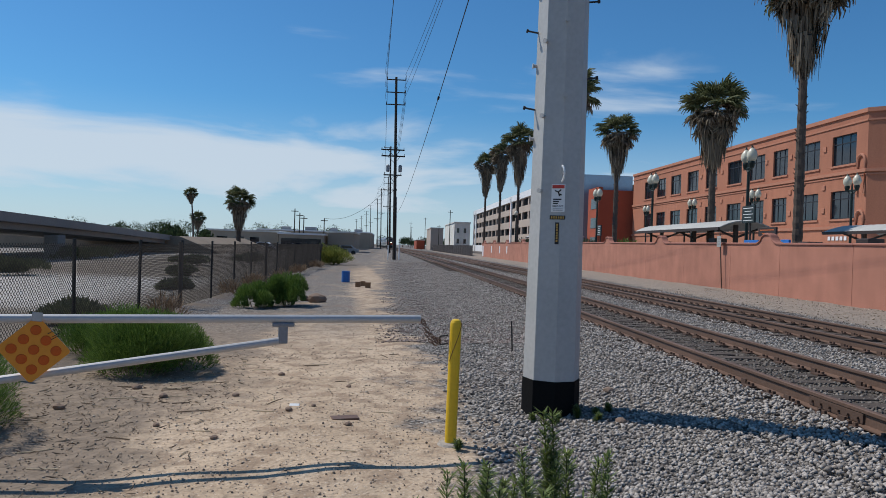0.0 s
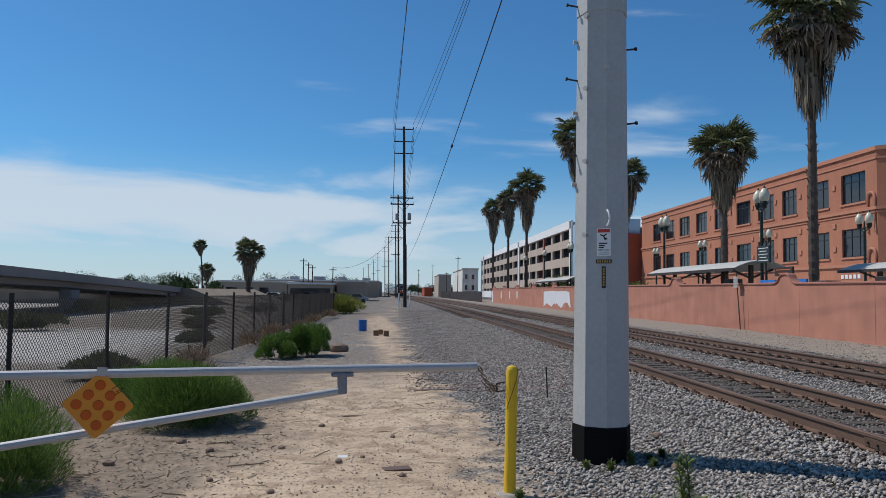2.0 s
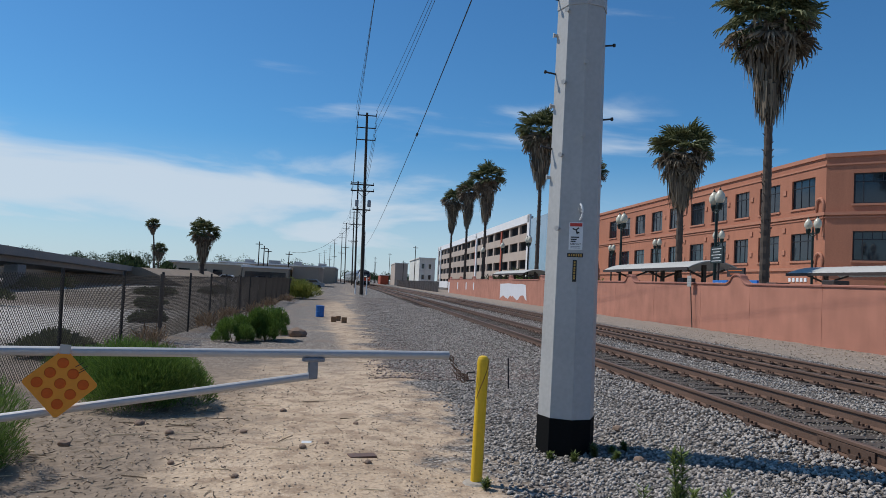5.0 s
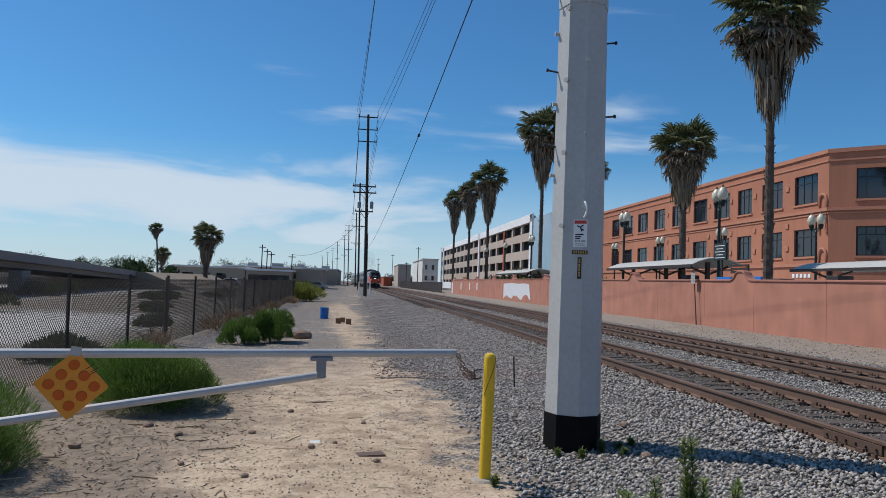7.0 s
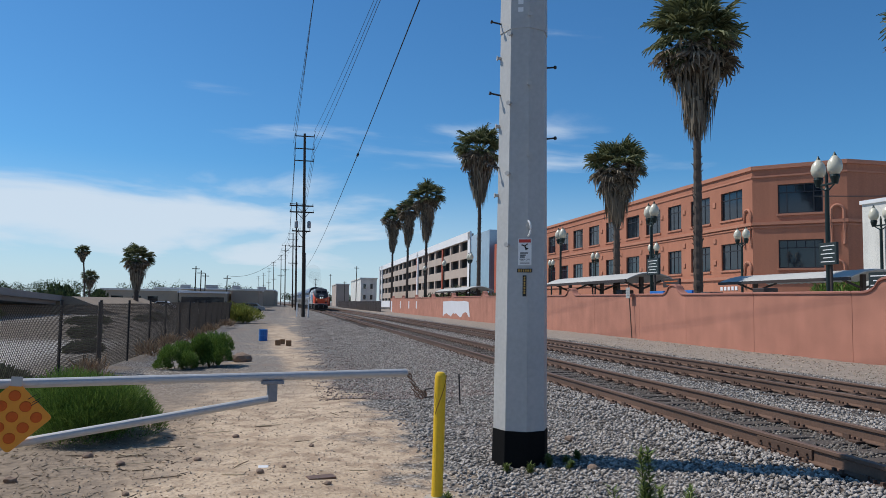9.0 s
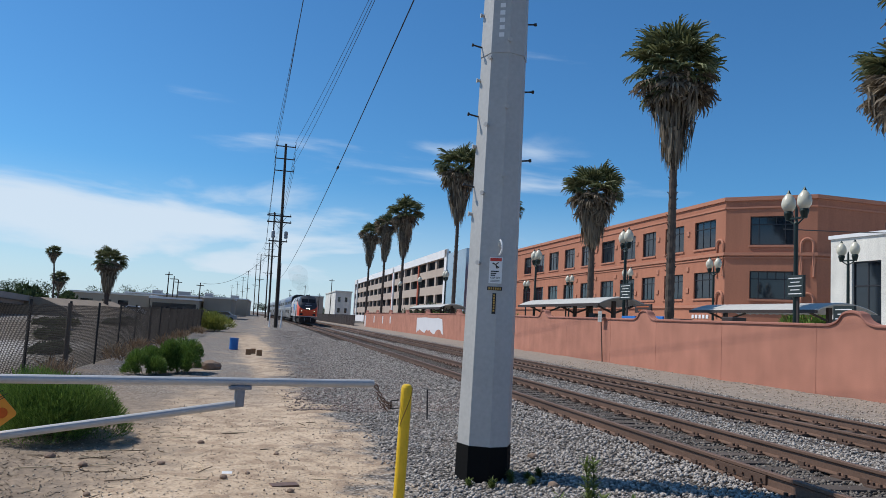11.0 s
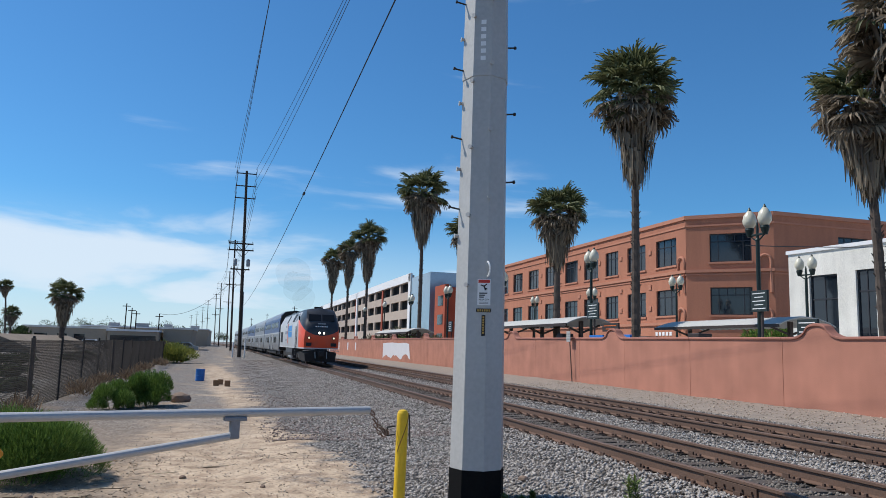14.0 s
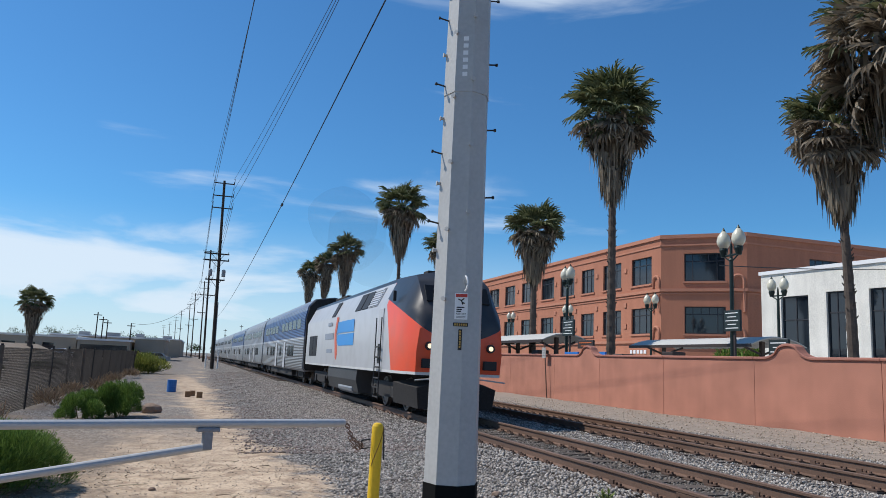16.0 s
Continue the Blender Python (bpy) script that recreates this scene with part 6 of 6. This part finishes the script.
# ---- train ----
def paint(name, build, rough=0.4, metal=0.0, ribs=0.0, spec=0.5):
    """Paint scheme laid out on the thing's own coordinates: build(op, mix, X, Y, Z) gives the colour."""
    m = bpy.data.materials.new(name)
    m.use_nodes = True
    n, l = m.node_tree.nodes, m.node_tree.links
    b = n["Principled BSDF"]
    b.inputs["Roughness"].default_value, b.inputs["Metallic"].default_value = rough, metal
    b.inputs["Specular IOR Level"].default_value = spec
    tc, sp = n.new("ShaderNodeTexCoord"), n.new("ShaderNodeSeparateXYZ")
    l.new(tc.outputs["Object"], sp.inputs[0])

    def op(o, a, c=0.0):
        k = n.new("ShaderNodeMath")
        k.operation = o
        for i, v in enumerate((a, c)):
            if isinstance(v, (int, float)):
                k.inputs[i].default_value = v
            else:
                l.new(v, k.inputs[i])
        return k.outputs[0]

    def mix(f, a, c):
        k = n.new("ShaderNodeMix")
        k.data_type = "RGBA"
        l.new(f, k.inputs[0])
        for nm, v in (("A", a), ("B", c)):
            if isinstance(v, tuple):
                k.inputs[nm].default_value = (*v, 1)
            else:
                l.new(v, k.inputs[nm])
        return k.outputs["Result"]
    col = build(op, mix, sp.outputs[0], sp.outputs[1], sp.outputs[2])
    ns = n.new("ShaderNodeTexNoise")
    ns.inputs["Scale"].default_value, ns.inputs["Detail"].default_value = 1.4, 6
    l.new(tc.outputs["Object"], ns.inputs[0])
    dirt = n.new("ShaderNodeMapRange")
    l.new(ns.outputs[0], dirt.inputs[0])
    dirt.inputs[1].default_value, dirt.inputs[2].default_value = 0.45, 0.8
    dirt.inputs[4].default_value = 0.22
    l.new(mix(dirt.outputs[0], col, (0.16, 0.14, 0.12)), b.inputs["Base Color"])
    if ribs:
        bp = n.new("ShaderNodeBump")
        bp.inputs["Strength"].default_value, bp.inputs["Distance"].default_value = 0.5, 0.02
        l.new(op("SINE", op("MULTIPLY", sp.outputs[2], ribs)), bp.inputs["Height"])
        l.new(bp.outputs[0], b.inputs["Normal"])
    return m


def loco_scheme(op, mix, X, Y, Z):
    silver, red, dark = (0.44, 0.445, 0.455), (0.78, 0.085, 0.025), (0.025, 0.026, 0.03)
    back = op("GREATER_THAN", Y, op("ADD", 2.05, op("MULTIPLY", op("SUBTRACT", Z, 1.2), 0.47)))
    col = mix(back, red, silver)
    line = op("ADD", op("ADD", 2.14, op("MULTIPLY", op("MULTIPLY", X, X), 0.26)), op("MULTIPLY", Y, 0.26))
    black = op("MULTIPLY", op("GREATER_THAN", Z, line), op("LESS_THAN", Y, 3.35))
    col = mix(black, col, dark)
    col = mix(op("GREATER_THAN", Z, 4.06), col, dark)
    return mix(op("LESS_THAN", Z, 1.24), col, (0.62, 0.62, 0.6))


def car_scheme(band):
    def f(op, mix, X, Y, Z):
        col = mix(op("GREATER_THAN", Z, 2.50), (0.27, 0.272, 0.275), (0.50, 0.50, 0.50))
        col = mix(op("GREATER_THAN", Z, 2.64), col, band)
        col = mix(op("GREATER_THAN", Z, 4.10), col, tuple(0.55 * c + 0.16 for c in band))
        return mix(op("GREATER_THAN", Z, 4.55), col, (0.26, 0.27, 0.29))
    return f


UNDER = mat("grimy_underframe", (0.035, 0.032, 0.03), 0.8, 0.2, 0.4, 3, 0.3)
GRILLE = mat("black_grille", (0.02, 0.02, 0.022), 0.6, 0.2)
TRAIN_BLUE = mat("bright_blue_stripe", (0.035, 0.26, 0.62), 0.4, 0, 0.06, 2, 0.0)
TRAIN_RED = mat("red_orange_stripe", (0.62, 0.10, 0.04), 0.4, 0, 0.06, 2, 0.0)
LIGHT_W = mat("lit_headlight", (1.0, 0.93, 0.78), 0.3, emit=9.0)
LIGHT_D = mat("lit_ditch_light", (1.0, 0.76, 0.5), 0.3, emit=0.9)
RIM = mat("polished_wheel_steel", (0.22, 0.19, 0.17), 0.5, 0.6)


def loft(sections, material, parent, name, label=""):
    """sections: (y, half outline from the lowest side point to the roof's middle)."""
    bm = B()
    rings = []
    for y, pts in sections:
        ring = [bm.verts.new((x, y if not isinstance(y, (list, tuple)) else y[i], z)) for i, (x, z) in enumerate(pts)]
        ring += [bm.verts.new((-x, y if not isinstance(y, (list, tuple)) else y[len(pts) - 2 - i], z)) for i, (x, z) in enumerate(pts[-2::-1])]
        rings.append(ring)
    n = len(rings[0])
    for a, b in zip(rings, rings[1:]):
        for k in range(n):
            bm.faces.new((a[k], a[(k + 1) % n], b[(k + 1) % n], b[k]))
    bm.faces.new(rings[0])
    bm.faces.new(rings[-1][::-1])
    bmesh.ops.recalc_face_normals(bm, faces=bm.faces)
    ob = part(name, bm, material, parent, label, smooth=True)
    ob.data.set_sharp_from_angle(angle=radians(38))
    return ob


def bogie(parent, yc, r=0.5, base=2.7):
    bm = B()
    for sx in (-1.12, 1.12):
        prism(bm, [(yc - base / 2 - 0.55, 0.62), (yc - base / 2 + 0.3, 0.42), (yc - 0.45, 0.36), (yc + 0.45, 0.36), (yc + base / 2 - 0.3, 0.42), (yc + base / 2 + 0.55, 0.62), (yc + base / 2 + 0.5, 0.86), (yc - base / 2 - 0.5, 0.86)], "x", sx - 0.09, sx + 0.09)
    for sx in (-1.05, 1.05):
        for dy in (-base / 2, base / 2):
            box(bm, sx - 0.22, sx + 0.22, yc + dy - 0.2, yc + dy + 0.2, 0.36, 0.7, 0.04)
        for dy in (-0.3, 0.0, 0.3):
            rod(bm, (sx, yc + dy, 0.4), (sx, yc + dy, 0.85), 0.1, seg=8)
    bg_ = part("bogie", bm, UNDER, parent, "grimy black bogie")
    for dy in (-base / 2, base / 2):
        for sx in (-0.7525, 0.7525):
            bm = B()
            m = Matrix.Translation((sx, yc + dy, r)) @ Matrix.Rotation(radians(90 if sx > 0 else -90), 4, "Y")
            lathe(bm, [(r + 0.03, -0.07), (r + 0.03, -0.045), (r, -0.04), (r - 0.01, 0.06), (r - 0.08, 0.06), (r - 0.1, 0.03), (0.16, 0.03), (0.12, 0.1)], 24, m)
            part("wheel", bm, RIM, bg_)


def build_locomotive():
    t = thing("locomotive", 0.75, 200, 0, "silver, orange-red and black diesel passenger locomotive with lit headlights", "locomotive")
    BODY = paint("locomotive_paint", loco_scheme, 0.38)

    def sec(wb, wm, ws, wr, zb, zm, zs, zr, zt):
        return [(wb, zb), (wm, zm), (ws, zs), (wr, zr), (wr * 0.5, zr + (zt - zr) * 0.75), (0, zt)]
    Y = [((0.14, 0.07, 0.02, 0.0, 0.0, 0.0), sec(1.28, 1.30, 1.24, 1.0, 1.16, 1.8, 2.45, 2.58, 2.60)),
         ((0.50, 0.45, 0.38, 0.25, 0.22, 0.22), sec(1.38, 1.40, 1.34, 1.06, 1.16, 1.85, 2.85, 3.10, 3.14)),
         ((1.25, 1.20, 1.05, 0.80, 0.76, 0.76), sec(1.5, 1.5, 1.42, 1.10, 1.16, 2.0, 3.1, 3.85, 3.93)),
         ((1.80, 1.75, 1.60, 1.25, 1.15, 1.1), sec(1.5, 1.5, 1.47, 1.05, 1.16, 2.0, 3.2, 4.12, 4.27)),
         (3.2, sec(1.5, 1.5, 1.48, 1.04, 1.16, 2.0, 3.3, 4.20, 4.36)),
         (20.6, sec(1.5, 1.5, 1.48, 1.04, 1.16, 2.0, 3.3, 4.20, 4.36)),
         (20.9, sec(1.4, 1.4, 1.38, 1.0, 1.2, 2.0, 3.2, 4.05, 4.2))]
    body = loft(Y, BODY, t, "body")
    # windscreen panes laid on the sloping face
    for sx in (-1, 1):
        bm = B()
        box(bm, min(sx * 0.05, sx * 0.98), max(sx * 0.05, sx * 0.98), -0.03, 0.02, -0.30, 0.30, 0.015, m=Matrix.Translation((0, 0.50, 3.52)) @ Matrix.Rotation(radians(-34.5), 4, "X"))
        part("windscreen_pane", bm, TINTED, body, "dark windscreen pane")
        # cab side window
        bm = B()
        prism(bm, [(2.15, 3.2), (3.1, 3.22), (3.1, 3.95), (2.5, 3.95)], "x", -0.015, 0.03)
        o = part("side_window", bm, TINTED, body, "dark cab side window")
        o.matrix_basis = Matrix.Translation((sx * 1.29, 0, 0)) @ Matrix.Translation((0, 0, 3.6)) @ Matrix.Rotation(radians(-24 * sx), 4, "Y") @ Matrix.Translation((0, 0, -3.6))
        # mirror
        bm = B()
        box(bm, -0.05, 0.05, -0.03, 0.03, -0.16, 0.16, 0.02)
        o = part("mirror", bm, BLACK, t)
        o.matrix_basis = pose(sx * 1.52, 1.95, 3.5)
        # cab door with its handrails and steps
        bm = B()
        box(bm, sx * 1.5 - 0.012, sx * 1.5 + 0.012, 3.32, 3.92, 1.3, 3.2, 0.01)
        part("cab_door", bm, mat("door_silver", (0.47, 0.48, 0.5), 0.4), body)
        for yy in (3.26, 3.98):
            bm = B()
            rod(bm, (sx * 1.57, yy, 0.3), (sx * 1.57, yy, 2.9), 0.02, seg=6)
            part("handrail", bm, DARK, t)
        for zz in (0.35, 0.65, 0.95, 1.3, 1.62, 1.95):
            bm = B()
            rod(bm, (sx * 1.57, 3.26, zz), (sx * 1.57, 3.98, zz), 0.025, seg=6)
            part("step", bm, DARK, t)
        # flat black plate painting the shade of a step recess, no hollow cut
        bm = B()
        box(bm, sx * 1.508 - 0.01, sx * 1.508 + 0.01, 3.4, 3.84, 1.42, 2.05)
        part("step_recess", bm, BLACK, body)
        # intake grilles high on the sloping side
        for y0, y1, slats in ((4.4, 5.75, True), (5.95, 6.95, False), (7.1, 8.1, False), (12.4, 13.2, False)):
            bm = B()
            box(bm, -0.03, 0.012, y0, y1, -0.36, 0.36, 0.01)
            if slats:
                for k in range(7):
                    box(bm, 0.0, 0.04, y0 + 0.04, y1 - 0.04, -0.33 + k * 0.1, -0.28 + k * 0.1)
            o = part("louvre" if slats else "grille", bm, mat("door_silver", (0, 0, 0)) if slats else GRILLE, body)
            o.matrix_basis = Matrix.Translation((sx * 1.33, 0, 3.66)) @ Matrix.Rotation(radians(-25 * sx), 4, "Y") @ Matrix.Diagonal((sx, 1, 1, 1))
        for y0 in (17.0, 18.25):
            bm = B()
            box(bm, sx * 1.5 - 0.015, sx * 1.5 + 0.015, y0, y0 + 1.15, 1.6, 2.6, 0.01)
            part("grille", bm, GRILLE, body)
        # painted side emblem in plain shapes
        xo = (sx * 1.503, sx * 1.508)
        for z0, z1 in ((2.05, 2.52), (2.58, 3.05)):
            bm = B()
            prism(bm, [(8.0, z0), (11.2, z0), (11.55, z0 + (0.25 if z0 < 2.5 else -0.1)), (11.35, z1), (8.0, z1)], "x", *xo)
            part("blue_bar", bm, TRAIN_BLUE, body)
        bm = B()
        prism(bm, [(11.3, 1.75), (11.75, 2.55), (11.3, 3.27), (11.75, 3.27), (12.15, 2.55), (11.75, 1.55), (11.45, 1.45)], "x", xo[0], xo[1])
        part("red_chevron", bm, TRAIN_RED, body)
        for k, (y0, y1, z0, z1) in enumerate(((12.4, 14.6, 2.35, 2.62), (12.6, 14.0, 1.75, 1.92), (12.9, 13.9, 2.95, 3.1))):
            bm = B()
            box(bm, min(xo), max(xo), y0, y1, z0, z1)
            part("text_bar", bm, mat("pale_grey_mark", (0.25, 0.28, 0.33), 0.5), body)
        # ditch lights and number boxes on the nose
        bm = B()
        rod(bm, (sx * 0.93, 0.10, 1.98), (sx * 0.93, -0.02, 1.98), 0.13, 0.12, seg=16)
        hl = part("ditch_light", bm, DARK, t)
        bm = B()
        rod(bm, (sx * 0.93, -0.018, 1.98), (sx * 0.93, -0.03, 1.98), 0.07, 0.065, seg=16)
        part("lens", bm, LIGHT_D, hl, "lit warm lamp lens")
        bm = B()
        box(bm, sx * 0.93 - 0.2, sx * 0.93 + 0.2, -0.01, 0.16, 1.36, 1.62, 0.02)
        part("marker_box", bm, BLACK, t)
        bm = B()
        rod(bm, (sx * 0.17, 0.06, 2.36), (sx * 0.17, -0.03, 2.36), 0.115, 0.1, seg=16)
        hl = part("headlight", bm, DARK, t)
        bm = B()
        rod(bm, (sx * 0.17, -0.028, 2.36), (sx * 0.17, -0.045, 2.36), 0.075, 0.07, seg=16)
        part("lens", bm, LIGHT_W, hl, "lit white headlight lens")
        # front handrails and hoses
        bm = B()
        rod(bm, (sx * 0.5, -0.12, 1.1), (sx * 1.35, -0.1, 1.02), 0.02, seg=6)
        rod(bm, (sx * 0.45, -0.05, 0.95), (sx * 0.42, -0.18, 0.45), 0.03, seg=6)
        part("front_rail", bm, GALV, t)
    for k in range(6):
        bm = B()
        box(bm, -0.48 + k * 0.165, -0.36 + k * 0.165, 0.055, 0.09, 2.72, 2.88)
        o = part("text_bar", bm, WHITE_F, body)
        o.matrix_basis = pose(0, 0.03, 0.0)
    bm = B()
    box(bm, -0.3, 0.3, 0.17, 0.23, 3.0, 3.11)
    part("number_board", bm, GREY_T, body)
    # pilot, coupler, tank
    loft([((0.25, 0.2, 0.1), [(1.12, 0.22), (1.2, 0.8), (0, 1.16)]), (1.9, [(1.4, 0.3), (1.45, 0.9), (0, 1.16)])], UNDER, t, "pilot", "black front skirt")
    bm = B()
    box(bm, -0.18, 0.18, -0.55, 0.2, 0.62, 0.98, 0.04)
    box(bm, -0.28, 0.28, -0.1, 0.1, 0.5, 1.1, 0.03)
    part("coupler", bm, UNDER, t)
    bm = B()
    prism(bm, [(-1.35, 0.3), (1.35, 0.3), (1.48, 0.75), (1.45, 1.15), (-1.45, 1.15), (-1.48, 0.75)], "y", 7.2, 13.4)
    part("fuel_tank", bm, mat("grey_tank", (0.06, 0.06, 0.06), 0.6, 0.2), t)
    for sx in (-1, 1):
        bm = B()
        rod(bm, (sx * 1.2, 8.2, 0.42), (sx * 1.2, 11, 0.42), 0.22, seg=12)
        part("air_tank", bm, GREY_T, t)
    bogie(t, 3.9), bogie(t, 16.9)
    for fit_name, x, y0, y1, z in (("cab_vent", 0.3, 2.6, 3.1, 4.46), ("exhaust_hatch", 0.5, 8.0, 9.4, 4.44), ("radiator_cowl", 0.7, 14.0, 17.0, 4.46)):
        part(fit_name, box(B(), -x, x, y0, y1, 4.33, z, 0.03), UNDER, t)
    part("air_horn", rod(B(), (0.2, 2.0, 4.3), (0.2, 2.25, 4.48), 0.05, seg=8), UNDER, t)
    return t


def build_car(scheme, label):
    t = thing("passenger_car", 0.75, 230, 0, label, "railway carriage", "passenger cars")
    sec = [(1.40, 0.72), (1.54, 0.9), (1.55, 2.6), (1.55, 3.7), (1.42, 4.35), (1.05, 4.75), (0.0, 4.92)]
    end = [(1.34, 0.8), (1.48, 0.95), (1.49, 2.6), (1.49, 3.7), (1.36, 4.3), (1.0, 4.7), (0.0, 4.86)]
    body = loft([(0.3, sec), (25.4, sec)], scheme, t, "body")
    loft([(0.1, end), (0.298, end)], UNDER, t, "end_cap", "black car end")
    loft([(25.402, end), (25.6, end)], UNDER, t, "end_cap", "black car end")
    bm = B()
    box(bm, -0.8, 0.8, -0.15, 0.1, 1.3, 4.3, 0.05)
    part("diaphragm", bm, BLACK, t)
    for sx in (-1, 1):
        for k in range(11):
            if k == 5:
                continue
            y0 = 2.0 + k * 2.0
            bm = B()
            box(bm, sx * 1.545 - 0.015, sx * 1.545 + 0.015, y0, y0 + 1.55, 3.16, 3.72, 0.02)
            part("upper_window", bm, TINTED, body)
        for y0, w in ((4.6, 1.3), (6.2, 1.3), (11.2, 0.9), (15.6, 1.3), (17.4, 1.3), (20.5, 1.0)):
            bm = B()
            box(bm, sx * 1.55 - 0.012, sx * 1.55 + 0.012, y0, y0 + w, 1.55, 2.2, 0.02)
            part("lower_window", bm, TINTED, body)
        for y0 in (8.6, 13.6):
            bm = B()
            box(bm, sx * 1.55 - 0.02, sx * 1.55 + 0.016, y0, y0 + 0.12, 0.8, 2.45)
            box(bm, sx * 1.55 - 0.02, sx * 1.55 + 0.016, y0 + 1.2, y0 + 1.32, 0.8, 2.45)
            part("door_edge", bm, BLACK, body)
            bm = B()
            box(bm, sx * 1.55 - 0.02, sx * 1.55 + 0.012, y0 + 0.125, y0 + 1.195, 0.8, 2.45, 0.01)
            part("side_door", bm, mat("door_silver", (0, 0, 0)), body)
    bm = B()
    for yc, dy in ((13, 6.5),):
        box(bm, -1.3, 1.3, yc - dy, yc + dy, 0.35, 0.74)
    part("underfloor_box", bm, UNDER, t)
    bm = B()
    for y in (5, 12.5, 19):
        box(bm, -0.5, 0.5, y, y + 1.6, 4.84, 4.99, 0.03)
    part("roof_vents", bm, GREY_T, t)
    bogie(t, 3.2), bogie(t, 22.4)
    return t


LOCO = build_locomotive()
LOCO.scale = (0.88, 0.88, 0.88)
BLUE_CAR = paint("blue_car_paint", car_scheme((0.045, 0.085, 0.20)), 0.35, 0.2, ribs=70.0)
SILVER_CAR = paint("silver_car_paint", car_scheme((0.26, 0.265, 0.28)), 0.35, 0.3, ribs=70.0)
CAR_A = build_car(BLUE_CAR, "double-deck passenger car, blue above silver")
CAR_B = build_car(SILVER_CAR, "double-deck passenger car in ribbed silver")
CAR_A.scale = CAR_B.scale = (0.88, 0.88, 0.88)
CARS = [CAR_A, CAR_B, copy_thing(CAR_A, pose(0, 0, 0)), copy_thing(CAR_B, pose(0, 0, 0)), copy_thing(CAR_B, pose(0, 0, 0)), copy_thing(CAR_B, pose(0, 0, 0))]

# exhaust drifting over the engine
SMOKE = bpy.data.materials.new("thin_smoke")
SMOKE.use_nodes = True
sn, sl = SMOKE.node_tree.nodes, SMOKE.node_tree.links
s_tr, s_mx, s_df = sn.new("ShaderNodeBsdfTransparent"), sn.new("ShaderNodeMixShader"), sn.new("ShaderNodeBsdfDiffuse")
s_df.inputs[0].default_value = (0.10, 0.085, 0.07, 1)
s_mx.inputs[0].default_value = 0.04
sl.new(s_tr.outputs[0], s_mx.inputs[1])
sl.new(s_df.outputs[0], s_mx.inputs[2])
sl.new(s_mx.outputs[0], sn["Material Output"].inputs[0])
PUFF = thing("exhaust_smoke", 0.75, 215, 5, "faint brownish diesel exhaust haze above the locomotive", "smoke")
for px, py, pz, pr in ((-0.3, 0.0, 1.0, 0.9), (-0.7, 1.2, 2.1, 1.2), (-1.0, 2.8, 3.1, 1.4)):
    pb = B()
    bmesh.ops.create_icosphere(pb, subdivisions=3, radius=pr)
    for v in pb.verts:
        v.co *= 1 + 0.25 * noise.noise(v.co * 0.9 + Vector((px, py, pz)))
        v.co += Vector((px, py, pz))
    part("puff", pb, SMOKE, PUFF, smooth=True)


def motions():
    """The train rolls towards the viewer at an even pace along the line's wide curve."""
    def rows(offset, z=0.0, mid=11.0):
        out = []
        for k in range(17):
            y = 17.8 + 16.05 * (16 - k) + offset
            out.append((float(k), pose(0.7525 + bend(y), y, z, 0, 0, math.degrees(1.3e-4 * (y + mid)))))
        return out
    walk(LOCO, rows(0.0))
    for k, c in enumerate(CARS):
        walk(c, rows(18.65 + 22.8 * k))
    walk(PUFF, rows(9.5, 3.9))

build_fence()
build_shrubs()
build_palms()
build_poles()
build_station()
build_terracotta()
build_white_block()
build_parking()
build_distance()
build_overpass()
build_clutter()
scatter_stones()
scatter_litter()
motions()
